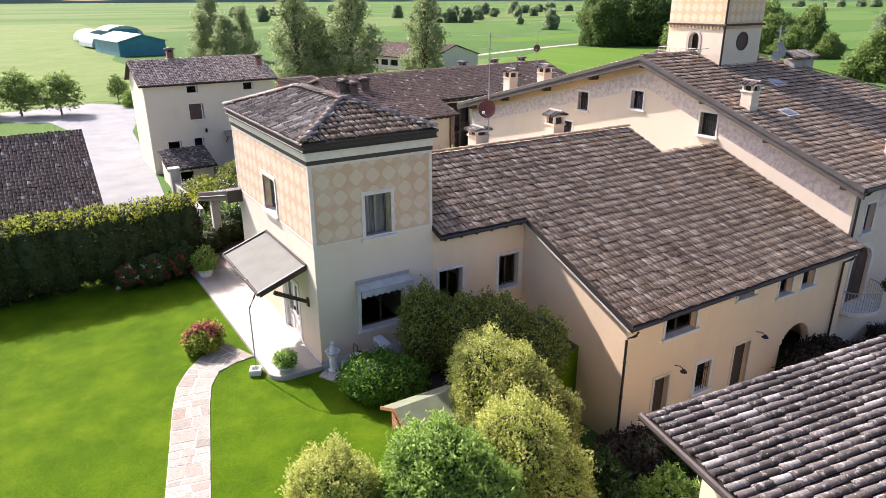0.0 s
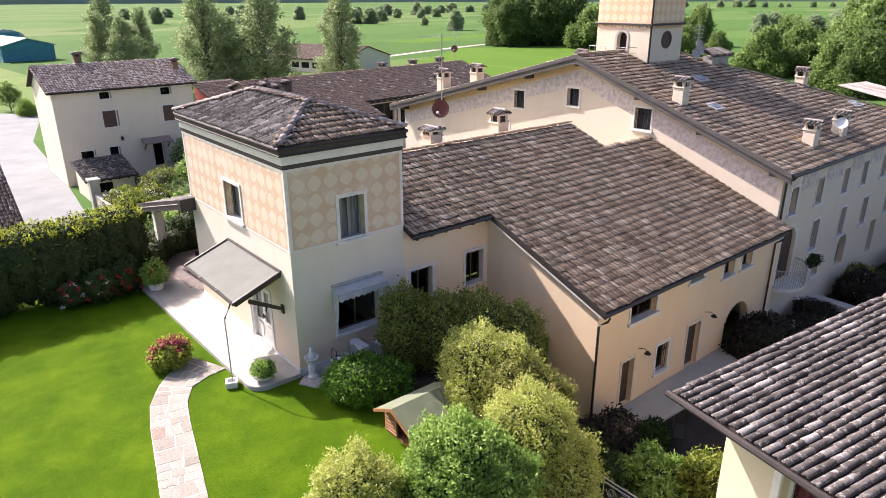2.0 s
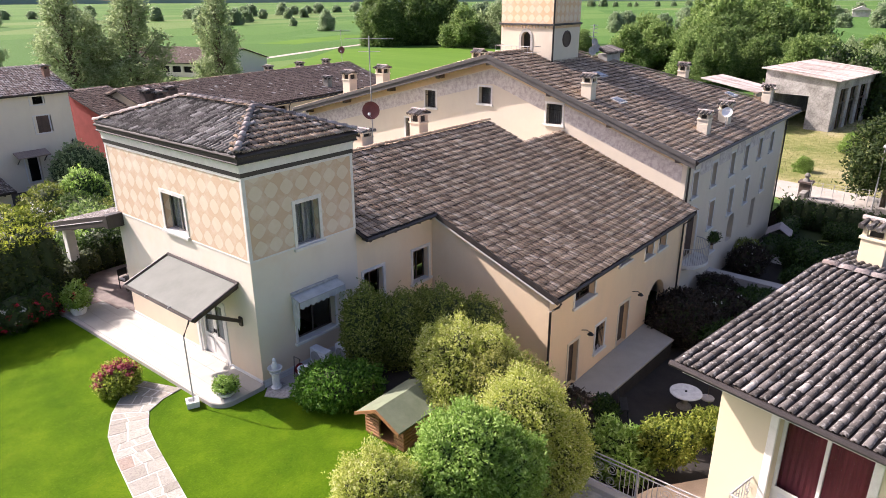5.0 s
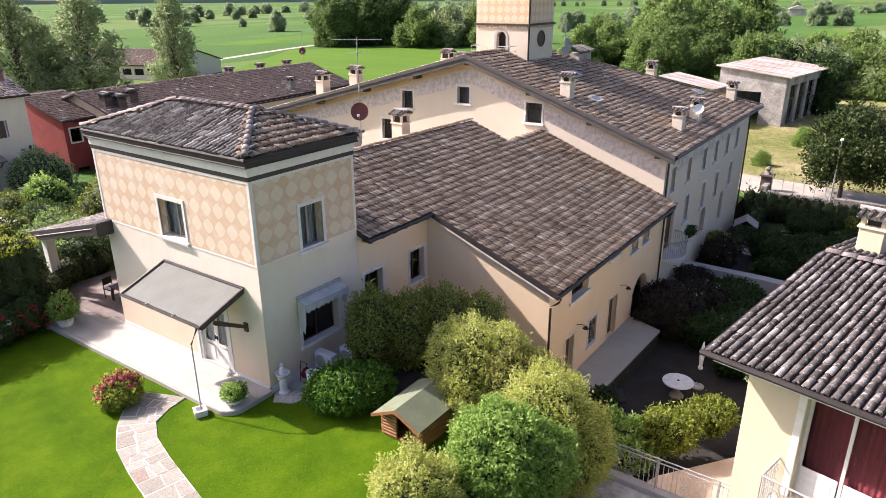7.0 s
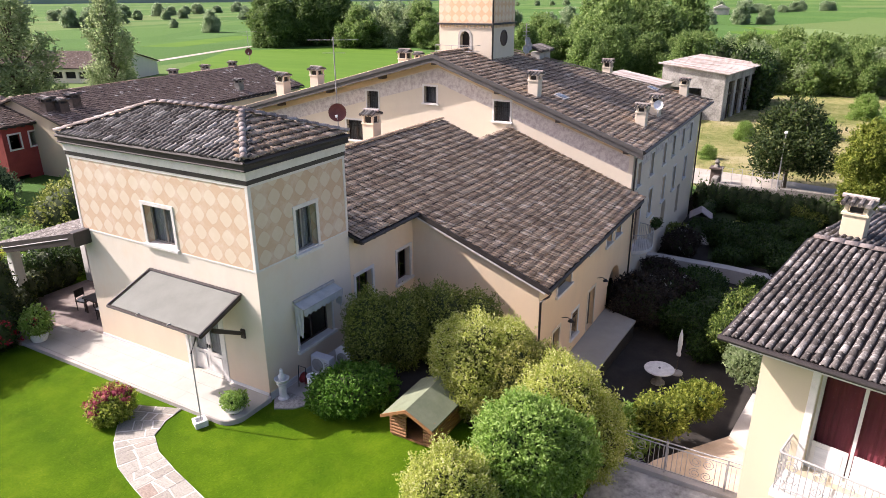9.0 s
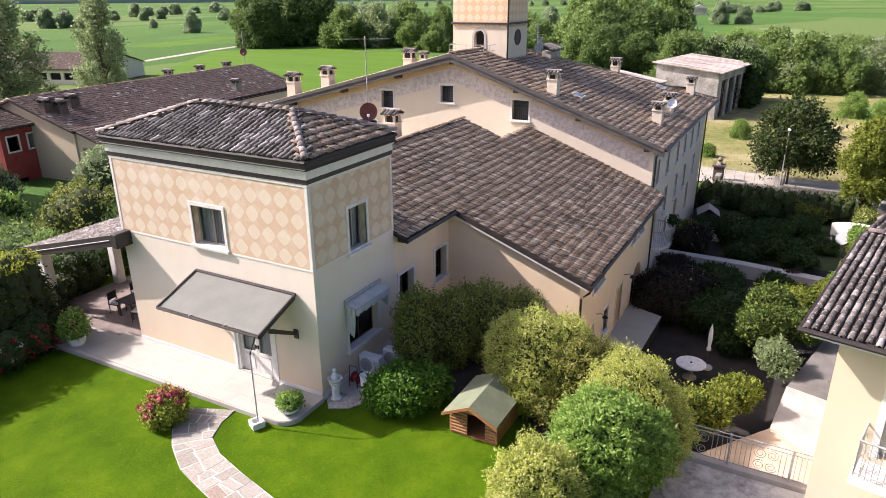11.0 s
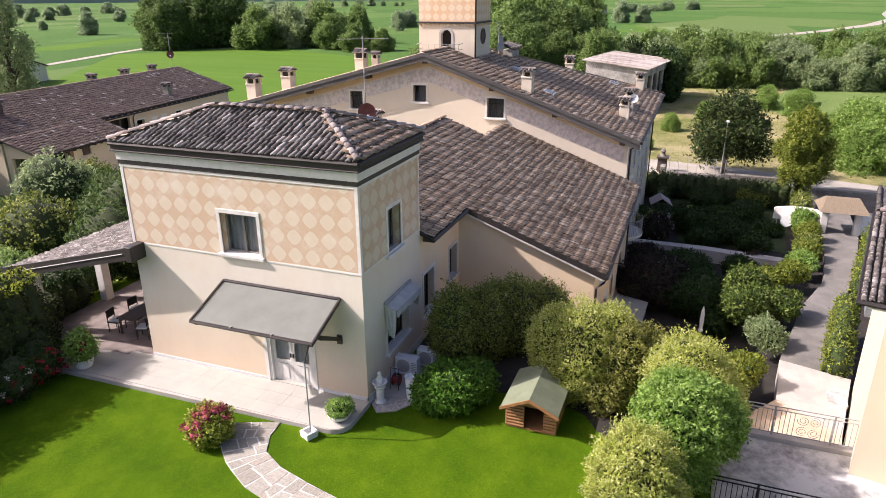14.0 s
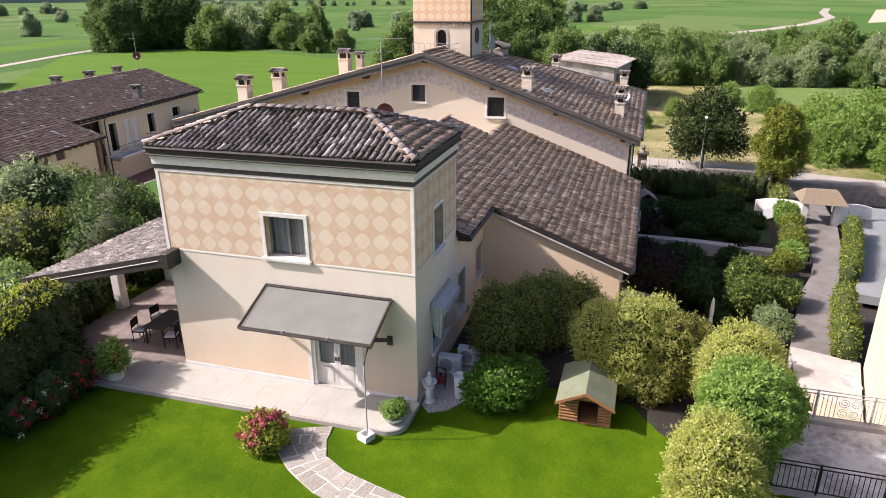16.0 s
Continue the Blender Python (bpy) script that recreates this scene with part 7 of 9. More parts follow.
# ---- chimneys, aerials ----
def chimney(at, w, h, label="cream plastered chimney with a little tiled cap", d=None, mat=None, rz=0, cap=None):
    d = d or w
    t = thing("chimney", label, "chimney", at, rz)
    m = mat or CREAM_MAIN
    part("chimney_shaft", Shape().box(-w / 2, -d / 2, -0.8, w / 2, d / 2, h * 0.62, 0.01), m, t)
    part("collar", Shape().box(-w / 2 - 0.05, -d / 2 - 0.05, h * 0.62, w / 2 + 0.05, d / 2 + 0.05, h * 0.62 + 0.07, 0.01), m, t)
    z0, z1 = h * 0.62 + 0.07, h * 0.86
    for x in (-1, 1):
        for y in (-1, 1):
            part("post", Shape().box(min(x * w / 2, x * (w / 2 - 0.12)), min(y * d / 2, y * (d / 2 - 0.12)), z0, max(x * w / 2, x * (w / 2 - 0.12)), max(y * d / 2, y * (d / 2 - 0.12)), z1), m, t)
    part("flue", Shape().box(-w / 2 + 0.13, -d / 2 + 0.13, z0, w / 2 - 0.13, d / 2 - 0.13, z1), DARK_ROOM, t)
    part("cap_slab", Shape().box(-w / 2 - 0.1, -d / 2 - 0.1, z1, w / 2 + 0.1, d / 2 + 0.1, z1 + 0.05), m, t)
    zt = h
    n = max(3, int((d + 0.3) / 0.2))
    for s in (-1, 1):
        for i in range(n):
            y = -d / 2 - 0.12 + (i + 0.5) * (d + 0.24) / n
            part("cap_tile", Shape().tube([(s * (w / 2 + 0.16), y, z1 + 0.07), (0, y, zt)], 0.075, 7, 0.06), TILE_B, t)
    part("cap_ridge", Shape().tube([(0, -d / 2 - 0.16, zt + 0.03), (0, d / 2 + 0.16, zt + 0.03)], 0.07, 7), TILE_CAP, t)
    return t


for x, y, w, h in ((31.0, 20.95, 0.62, 1.35), (34.75, 15.5, 0.6, 1.25), (38.6, 15.6, 0.62, 1.3), (48.3, 15.8, 0.6, 1.3)):
    chimney((x, y, main_z(y)), w, h)
for x, y, w, h in ((30.9, 40.6, 0.75, 1.7), (32.7, 38.9, 0.75, 1.6), (45.9, 39.8, 0.9, 2.2), (46.0, 38.4, 0.6, 1.6)):
    chimney((x, y, main_z(y)), w, h)
chimney((24.6, 28.2, 4.55), 0.75, 1.95)
chimney((46.0, 21.2, 6.34), 0.62, 1.55)
chimney((17.8, 25.75, 5.6), 0.7, 1.05)
chimney(near_q(7.6, -0.8, 5.78), 0.62, 1.2, "cream chimney with a pale tiled cap on the near roof", rz=-12.5, mat=CREAM_HOUSE)
for x, y, z, w in ((43.9, 70.7, 4.15, 0.7), (48.8, 70.8, 4.15, 0.7), (53.4, 70.9, 4.15, 0.7), (45.3, 62.8, 3.3, 0.7), (25.1, 65.0, 3.95, 0.8), (25.9, 64.4, 3.75, 0.8), (27.5, 65.0, 3.95, 0.8), (13.0, 72.3, 6.6, 0.6), (20.9, 69.6, 5.8, 0.5)):
    c = chimney((x, y, z), w, 1.15, "small weathered brick chimney with a tiled cap", mat=BRICK_OLD if x < 22 else SOOT_BRICK if x < 35 else GREY_BRICK)
    if x > 22:
        in_row(c)

RUST = plain("rusty_red_dish", (0.10, 0.025, 0.02), (0.19, 0.055, 0.042), 3.0, 0.6, 0.1)


def aerial(at, h, dish=True, label="tall thin aerial mast with a brown satellite dish"):
    t = thing("aerial_mast", label, "aerial", at)
    part("mast", Shape().tube([(0, 0, 0), (0, 0, h)], 0.025, 8), IRON_PALE, t)
    for z, n, ln in ((h - 0.12, 16, 2.0), (h * 0.86, 5, 0.9)):
        b = part("boom", Shape().tube([(-0.28 * ln, 0.5 * ln, z), (0.28 * ln, -0.5 * ln, z)], 0.012, 6), IRON_PALE, t)
        for i in range(n):
            f = -0.5 + (i + 0.5) / n
            part("element", Shape().tube([(-0.56 * f * ln - 0.13, f * ln - 0.07, z), (-0.56 * f * ln + 0.13, f * ln + 0.07, z)], 0.006, 4), IRON_PALE, b)
    if dish:
        part("dish", Shape().lathe([(0.0, 0.0), (0.2, 0.02), (0.33, 0.06), (0.41, 0.11), (0.41, 0.125), (0.33, 0.075), (0.2, 0.035), (0.0, 0.015)], 24).moved(Matrix.Translation((-0.12, -0.1, 1.55)) @ Matrix.Rotation(radians(35), 4, "Z") @ Matrix.Rotation(radians(-78), 4, "Y")), RUST, t, "dull red brown dish")
        part("feed_arm", Shape().tube([(-0.12, -0.1, 1.2), (-0.55, -0.38, 1.45)], 0.012, 6), IRON_PALE, t)
        part("receiver", Shape().box(-0.6, -0.42, 1.42, -0.5, -0.34, 1.52), PLASTIC, t)
    return t


aerial((18.05, 25.3, 6.0), 4.85)
in_row(aerial((53.3, 68.0, 4.9), 3.9))

dish = thing("satellite_dish", "white satellite dish fixed beside a roof chimney", "satellite dish", (37.95, 15.3, main_z(15.3) + 0.1))
part("bracket", Shape().tube([(0, 0, -0.15), (0, 0, 0.55), (0.3, 0.1, 0.55)], 0.025, 8), IRON_PALE, dish)
part("bowl", Shape().lathe([(0.0, 0.0), (0.14, 0.015), (0.24, 0.05), (0.3, 0.09), (0.3, 0.105), (0.24, 0.065), (0.14, 0.03), (0.0, 0.015)], 24).moved(Matrix.Translation((-0.02, 0, 0.75)) @ Matrix.Rotation(radians(20), 4, "Z") @ Matrix.Rotation(radians(-70), 4, "Y")), PLASTIC, dish)

vent = thing("roof_vent", "long low ridge vent with a cover of grey barrel tiles", "roof vent", (40.9, 24.7, 8.2))
part("vent_wall", Shape().box(-1.0, -0.35, -0.6, 1.0, 0.35, 0.55, 0.02), OLD_WALL, vent)
for i in range(10):
    part("cap_tile", Shape().tube([(-1.1 + i * 0.245, -0.55, 0.62), (-1.1 + i * 0.245, 0.5, 0.95)], 0.115, 8, 0.1), TILE_B, vent)

mast = thing("aerial_cluster", "pale aerial mast crowded with small dishes beside the bell tower", "aerial", (39.3, 25.2, 8.4))
part("mast", Shape().tube([(0, 0, 0), (0, 0, 2.3)], 0.04, 8), IRON_PALE, mast)
for z, dx, r in ((0.55, -0.25, 0.3), (0.75, 0.25, 0.32), (1.15, 0.0, 0.24)):
    part("dish", Shape().lathe([(0.0, 0.0), (r * 0.6, 0.02), (r, 0.09), (r, 0.105), (r * 0.6, 0.04), (0.0, 0.02)], 16).moved(Matrix.Translation((dx, -0.08, z)) @ Matrix.Rotation(radians(60), 4, "Z") @ Matrix.Rotation(radians(-75), 4, "Y")), IRON_PALE, mast)
for z in (1.5, 1.75, 2.0, 2.2):
    part("boom", Shape().tube([(-0.35, 0.1, z), (0.35, -0.1, z)], 0.018, 6), IRON_PALE, mast)

for x, y in ((36.2, 22.9), (33.0, 20.0), (46.0, 17.6)):
    sk = thing("roof_window", "small pale flashed skylight in the tiled roof", "skylight", (x, y, main_z(y) + 0.12))
    part("flashing", slab_between([(-0.45, -0.35, -0.35 * SR), (0.45, -0.35, -0.35 * SR), (0.45, 0.35, 0.35 * SR), (-0.45, 0.35, 0.35 * SR)], 0.08), IRON_PALE, sk)
    part("pane", slab_between([(-0.35, -0.25, -0.25 * SR + 0.02), (0.35, -0.25, -0.25 * SR + 0.02), (0.35, 0.25, 0.25 * SR + 0.02), (-0.35, 0.25, 0.25 * SR + 0.02)], 0.015), GLASS, sk)

for x, z in ((18.75, -0.75), (23.7, -0.7)):
    l = thing("wall_lamp", "small black iron wall lamp beside the door", "wall lamp", (x + 0.35, WY0, z), group="wall lamps")
    part("arm", Shape().tube([(0, 0, 0), (0, -0.25, 0.08), (0, -0.4, 0.02)], 0.015, 6), IRON, l)
    part("shade", Shape().lathe([(0.14, -0.08), (0.13, -0.06), (0.04, 0.04), (0.0, 0.05)], 12, (0, -0.42, 0)), IRON, l)


def balcony():
    t = thing("balcony", "small curved stone balcony with a pale iron railing", "balcony", (32.2, MY0, -1.55))
    arc = [(1.35 * math.cos(math.pi * (1 + i / 14)), 1.15 * math.sin(math.pi * (1 + i / 14))) for i in range(15)]
    part("slab", Shape().prism([(1.35, -0.003)] + arc[::-1] if False else arc + [(1.35, -0.003), (-1.35, -0.003)], -0.16, 0.0), TRIM, t)
    part("console", Shape().prism([(x * 0.7, y * 0.7) for x, y in arc] + [(0.9, -0.003), (-0.9, -0.003)], -0.4, -0.163), TRIM, t)
    part("handrail", Shape().tube([(x * 0.96, y * 0.96, 0.95) for x, y in arc], 0.025, 6), IRON_PALE, t)
    for i in range(29):
        a = math.pi * (1 + i / 28)
        part("baluster", Shape().tube([(1.3 * math.cos(a), 1.1 * math.sin(a), 0), (1.3 * math.cos(a), 1.1 * math.sin(a), 0.95)], 0.014, 5), IRON_PALE, t)
    s = Shape()
    for i in range(12):
        t0, t1 = math.pi * i / 12, math.pi * (i + 1) / 12
        f = lambda a, r, y: (r * math.cos(a), y, 2.05 + r * math.sin(a))
        s.hexa([f(t0, 0.82, -0.04), f(t1, 0.82, -0.04), f(t1, 0.82, 0.02), f(t0, 0.82, 0.02), f(t0, 1.02, -0.04), f(t1, 1.02, -0.04), f(t1, 1.02, 0.02), f(t0, 1.02, 0.02)])
    s.box(-1.02, -0.04, 0, -0.82, 0.02, 2.05).box(0.82, -0.04, 0, 1.02, 0.02, 2.05)
    part("door_surround", s, TRIM, t)
    part("door_leaf", Shape().box(-0.8, 0.15, 0, -0.02, 0.2, 2.8).box(0.02, 0.15, 0, 0.8, 0.2, 2.8), SHUTTER, t)
    bx = thing("flower_box", "balcony flower box with dark trailing plants", "flower box", (33.3, MY0 - 1.0, -0.75))
    part("box", Shape().box(-0.35, -0.1, 0, 0.35, 0.1, 0.18, 0.01), WOOD_DARK, bx)
    foliage("leaves", bx, [(0, 0, 0.3, 0.5, 0.22, 0.22), (0.3, 0.05, 0.4, 0.3, 0.2, 0.2)], 700, 0.07, LEAF_DARK, 81, core=0.6)


balcony()


# ---- railings and balcony of the near house ----
def railing(name, label, a, b, z, h=1.0, scrolls=(), mat=None):
    a, b = Vector(a), Vector(b)
    ln = (b - a).length
    t = thing(name, label, "railing", (a.x, a.y, z), math.degrees(math.atan2(b.y - a.y, b.x - a.x)))
    m = mat or IRON
    for zz in (0.08, h - 0.12, h):
        part("rail", Shape().box(0, -0.015, zz - 0.012, ln, 0.015, zz + 0.012), m, t)
    n = int(ln / 0.125)
    for i in range(n + 1):
        x = ln * i / n
        if any(s0 < x < s1 for s0, s1 in scrolls):
            continue
        part("baluster", Shape().box(x - 0.008, -0.008, 0.08, x + 0.008, 0.008, h - 0.12), m, t)
    for i in range(int(ln / 1.6) + 1):
        x = min(ln, i * 1.6)
        part("post", Shape().box(x - 0.025, -0.025, -0.05, x + 0.025, 0.025, h + 0.02), m, t)
    for s0, s1 in scrolls:
        for k in range(4):
            for r, c in ((0.17, (s0 + (s1 - s0) * (0.28 if k % 2 else 0.72), 0.28 + (k // 2) * 0.38)),):
                pts = []
                for j in range(22):
                    q = j / 21
                    ang = q * 3.6 * math.pi * (1 if k % 2 else -1) + k
                    pts.append((c[0] + r * (1 - 0.75 * q) * math.cos(ang), 0, c[1] + r * (1 - 0.75 * q) * math.sin(ang)))
                part("scroll", Shape().tube(pts, 0.01, 5), m, t)
    return t


structure("parapet", Shape().box(9.98, 5.6, -0.6, 10.28, 9.55, -0.14, 0.02).box(6.05, 0, -0.6, 6.35, 10.2, -0.1, 0.02), CONCRETE, "low pale concrete kerb under the iron railings", category="kerb")
railing("iron_railing", "grey wrought iron railing with scroll panels", (10.13, 9.5), (10.13, 5.7), -0.14, 1.0, ((0.3, 1.1), (2.2, 2.9)), IRON_PALE)
railing("iron_railing", "dark plain iron railing on a low kerb", (6.2, 10.2), (6.2, 2.0), -0.1, 0.95)


def near_balcony():
    p0 = near_q(-0.15, -1.6, 1.95)
    t = thing("near_balcony", "white balcony slab with ornate grey iron railing", "balcony", p0, -12.5)
    part("slab", Shape().box(0, -2.9, -0.18, 1.1, 0, 0.0, 0.02), TRIM, t)
    for (x0, y0, x1, y1) in ((0.06, -0.06, 1.08, -0.06), (0.06, -2.85, 0.06, -0.06), (0.06, -2.85, 1.08, -2.85)):
        d = Vector((x1 - x0, y1 - y0))
        n = int(d.length / 0.12)
        part("handrail", Shape().tube([(x0, y0, 1.0), (x1, y1, 1.0)], 0.025, 6), IRON_PALE, t)
        part("rail", Shape().tube([(x0, y0, 0.12), (x1, y1, 0.12)], 0.015, 6), IRON_PALE, t)
        for i in range(n + 1):
            part("baluster", Shape().tube([(x0 + d.x * i / n, y0 + d.y * i / n, 0), (x0 + d.x * i / n, y0 + d.y * i / n, 1.0)], 0.011, 5), IRON_PALE, t)
        for i in range(int(d.length / 0.5)):
            c = ((x0 + d.x * (i + 0.5) / int(d.length / 0.5)), (y0 + d.y * (i + 0.5) / int(d.length / 0.5)))
            e = d.normalized()
            for k in (-1, 1):
                pts = []
                for j in range(18):
                    q = j / 17
                    a = q * 3.4 * math.pi + (0 if k > 0 else math.pi)
                    r = 0.16 * (1 - 0.7 * q)
                    pts.append((c[0] + e.x * r * math.cos(a), c[1] + e.y * r * math.cos(a), 0.55 + k * 0.17 + r * math.sin(a)))
                part("scroll", Shape().tube(pts, 0.01, 5), IRON_PALE, t)


near_balcony()


# ---- yard below the wing ----
structure("yard_paving", Shape().prism([(16.5, 14.28), (16.5, 12.75), (25.2, 12.45), (25.9, 14.28)], -3.22, -3.12), TERRACE, "pale paved strip along the yard wall", category="pavement")
structure("yard_bank", Shape().prism([(16.5, 14.28), (16.5, 12.8), (25.15, 12.5), (25.85, 14.28)], -4.6, -3.225), EARTH, "dark earth bank under the paved strip", category="ground")
structure("yard_path", Shape().prism([(12.9, 9.4), (10.5, 9.4), (10.35, 5.6), (15.2, 4.7), (17.0, 6.8), (14.2, 8.9)], -4.6, -2.91), SAND_PATH, "sandy path between shrubs and house", category="path")
structure("yard_concrete", Shape().prism([(15.2, 4.7), (19.7, 3.7), (20.5, 6.4), (17.0, 6.8)], -4.6, -2.9), CONCRETE, "sunlit pale concrete apron", category="pavement")
structure("garden_lane", slab_between([(x, y, lane_z(x)) for x, y in ((19.7, 4.9), (27.91, 2.78), (32.56, 1.57), (37.71, 0.31), (43.39, -0.78), (53.06, -1.68), (53.06, 0.74), (43.39, 1.58), (37.22, 2.22), (32.45, 3.02), (28.03, 4.62), (20.5, 6.4))], 0.6), plain("lane_gravel", (0.11, 0.103, 0.093), (0.22, 0.205, 0.185), 0.9, 0.95, 0.5, 18.0), "grey gravel garden lane between hedges", category="lane")
structure("stone_edging", Shape().prism([(36.68, 14.66), (36.04, 14.66), (35.93, 9.72), (35.29, 4.99), (36.04, 4.78), (36.68, 9.72)], -4.9, -3.55), CONCRETE, "low pale garden wall across the garden", category="kerb")
# Near-black grass tones carry the shade that lies over this lawn.
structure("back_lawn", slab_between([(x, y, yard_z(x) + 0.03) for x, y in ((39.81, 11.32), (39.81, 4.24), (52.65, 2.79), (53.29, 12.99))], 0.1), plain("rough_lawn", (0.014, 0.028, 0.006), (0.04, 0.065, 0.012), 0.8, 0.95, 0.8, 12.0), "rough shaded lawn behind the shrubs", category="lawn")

tb = thing("round_table", "round white stone garden table", "table", (21.15, 10.3, yard_z(21.15)))
part("tabletop", Shape().lathe([(0.0, 0.68), (0.62, 0.68), (0.66, 0.71), (0.66, 0.74), (0.64, 0.76), (0.0, 0.76)], 32), STONE_WHITE, tb)
part("pedestal", Shape().lathe([(0.32, 0), (0.3, 0.08), (0.14, 0.2), (0.14, 0.55), (0.3, 0.68)], 16), RUBBLE, tb)
part("hub", Shape().lathe([(0.05, 0.76), (0.05, 0.8), (0.0, 0.8)], 8), IRON, tb)
um = thing("garden_umbrella", "closed white garden umbrella on a round base", "umbrella", (22.45, 9.75, yard_z(22.45)))
part("base", Shape().lathe([(0.28, 0), (0.28, 0.08), (0.1, 0.14), (0.06, 0.2)], 16), CONCRETE, um)
part("pole", Shape().tube([(0, 0, 0.1), (0, 0, 2.2)], 0.022, 8), WOOD_DARK, um)
part("canopy", Shape().lathe([(0.10, 0.95), (0.11, 1.05), (0.07, 1.12), (0.11, 1.55), (0.08, 2.0), (0.02, 2.28), (0.0, 2.3)], 10), PLASTIC, um)
bench = thing("garden_bench", "small dark iron garden bench by the paving", "bench", (19.0, 12.1, yard_z(19.0)), 30)
part("seat", Shape().box(-0.5, -0.18, 0.42, 0.5, 0.18, 0.46), IRON, bench)
for x in (-0.42, 0.42):
    part("leg", Shape().tube([(x, -0.16, 0), (x, -0.14, 0.42), (x, 0.18, 0.42), (x, 0.24, 0.8)], 0.02, 6), IRON, bench)
part("backrest", Shape().box(-0.5, 0.2, 0.6, 0.5, 0.24, 0.82), IRON, bench)

for i, (x, y, r, h, m, lab) in enumerate((
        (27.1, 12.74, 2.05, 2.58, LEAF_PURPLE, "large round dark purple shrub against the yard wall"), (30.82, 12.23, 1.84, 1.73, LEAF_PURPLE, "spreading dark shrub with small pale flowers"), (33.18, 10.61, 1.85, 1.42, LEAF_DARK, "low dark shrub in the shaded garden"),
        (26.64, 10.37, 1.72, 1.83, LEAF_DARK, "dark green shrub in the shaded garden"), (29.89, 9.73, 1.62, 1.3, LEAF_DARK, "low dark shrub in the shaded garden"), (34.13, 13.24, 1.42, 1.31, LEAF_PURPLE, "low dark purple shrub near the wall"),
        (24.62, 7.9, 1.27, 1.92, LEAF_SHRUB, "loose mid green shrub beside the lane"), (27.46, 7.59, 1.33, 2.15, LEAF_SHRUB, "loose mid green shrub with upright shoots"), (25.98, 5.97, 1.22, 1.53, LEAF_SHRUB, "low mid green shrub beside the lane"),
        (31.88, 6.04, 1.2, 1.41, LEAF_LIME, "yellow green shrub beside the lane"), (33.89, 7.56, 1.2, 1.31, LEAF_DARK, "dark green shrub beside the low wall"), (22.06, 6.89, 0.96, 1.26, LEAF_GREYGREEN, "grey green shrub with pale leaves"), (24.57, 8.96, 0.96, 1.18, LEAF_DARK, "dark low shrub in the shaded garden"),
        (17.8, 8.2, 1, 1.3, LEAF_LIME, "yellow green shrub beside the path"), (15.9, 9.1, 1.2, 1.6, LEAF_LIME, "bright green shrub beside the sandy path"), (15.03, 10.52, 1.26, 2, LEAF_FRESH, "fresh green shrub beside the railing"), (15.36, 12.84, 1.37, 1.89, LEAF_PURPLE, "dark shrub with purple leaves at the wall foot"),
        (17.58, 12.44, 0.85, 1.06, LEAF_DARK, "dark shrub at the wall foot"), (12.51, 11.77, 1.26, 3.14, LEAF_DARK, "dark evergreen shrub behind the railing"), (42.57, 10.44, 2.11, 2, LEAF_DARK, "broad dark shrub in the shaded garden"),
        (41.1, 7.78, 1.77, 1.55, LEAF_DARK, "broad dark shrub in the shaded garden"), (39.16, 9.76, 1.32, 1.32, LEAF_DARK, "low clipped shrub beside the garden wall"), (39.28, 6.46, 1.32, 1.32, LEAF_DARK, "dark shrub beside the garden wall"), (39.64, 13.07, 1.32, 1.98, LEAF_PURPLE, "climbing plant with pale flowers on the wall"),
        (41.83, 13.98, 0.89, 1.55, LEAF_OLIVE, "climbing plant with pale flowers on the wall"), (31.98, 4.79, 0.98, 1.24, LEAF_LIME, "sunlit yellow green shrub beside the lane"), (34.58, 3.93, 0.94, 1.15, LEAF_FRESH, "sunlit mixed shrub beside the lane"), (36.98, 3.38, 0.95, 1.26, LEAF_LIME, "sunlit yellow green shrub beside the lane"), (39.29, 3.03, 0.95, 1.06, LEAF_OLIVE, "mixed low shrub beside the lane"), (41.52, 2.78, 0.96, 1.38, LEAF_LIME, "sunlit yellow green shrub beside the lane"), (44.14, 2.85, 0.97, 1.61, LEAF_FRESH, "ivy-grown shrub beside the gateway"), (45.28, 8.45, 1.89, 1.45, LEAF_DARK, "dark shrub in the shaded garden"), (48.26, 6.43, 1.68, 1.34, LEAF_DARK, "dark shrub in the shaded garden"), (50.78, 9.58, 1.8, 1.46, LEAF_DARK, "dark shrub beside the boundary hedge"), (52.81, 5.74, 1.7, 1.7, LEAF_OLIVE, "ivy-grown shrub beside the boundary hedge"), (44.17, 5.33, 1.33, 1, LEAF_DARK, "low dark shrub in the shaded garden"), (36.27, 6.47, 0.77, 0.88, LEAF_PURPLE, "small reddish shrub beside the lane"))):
    z = max(yard_z(x), lane_z(x)) - 0.1 if y < 5.2 or (x < 28.5 and y < 8.1) else yard_z(x) if x > 19 or y > 9.7 else -2.95
    rq = random.Random(900 + i)
    bl = [(0, 0, h * 0.5, r * 0.72, r * 0.72, h * 0.5)]
    for j in range(5):
        a, q = 2 * math.pi * j / 5 + rq.uniform(-0.4, 0.4), r * rq.uniform(0.4, 0.65)
        bl.append((q * math.cos(a), q * math.sin(a), h * rq.uniform(0.32, 0.72), r * rq.uniform(0.3, 0.48), r * rq.uniform(0.3, 0.48), h * rq.uniform(0.25, 0.36)))
    gs = shrub("garden_shrub", lab, (x, y, z), bl, int(3000 * r * max(h, 1.2) * 0.6) + 1500, 0.095, m, 400 + i, stems=4, core=0.74)
    if "flowers" in lab:
        foliage("blossom", gs, bl, 260, 0.07, WHITE_PETAL, 950 + i, core=0, long=1.1)


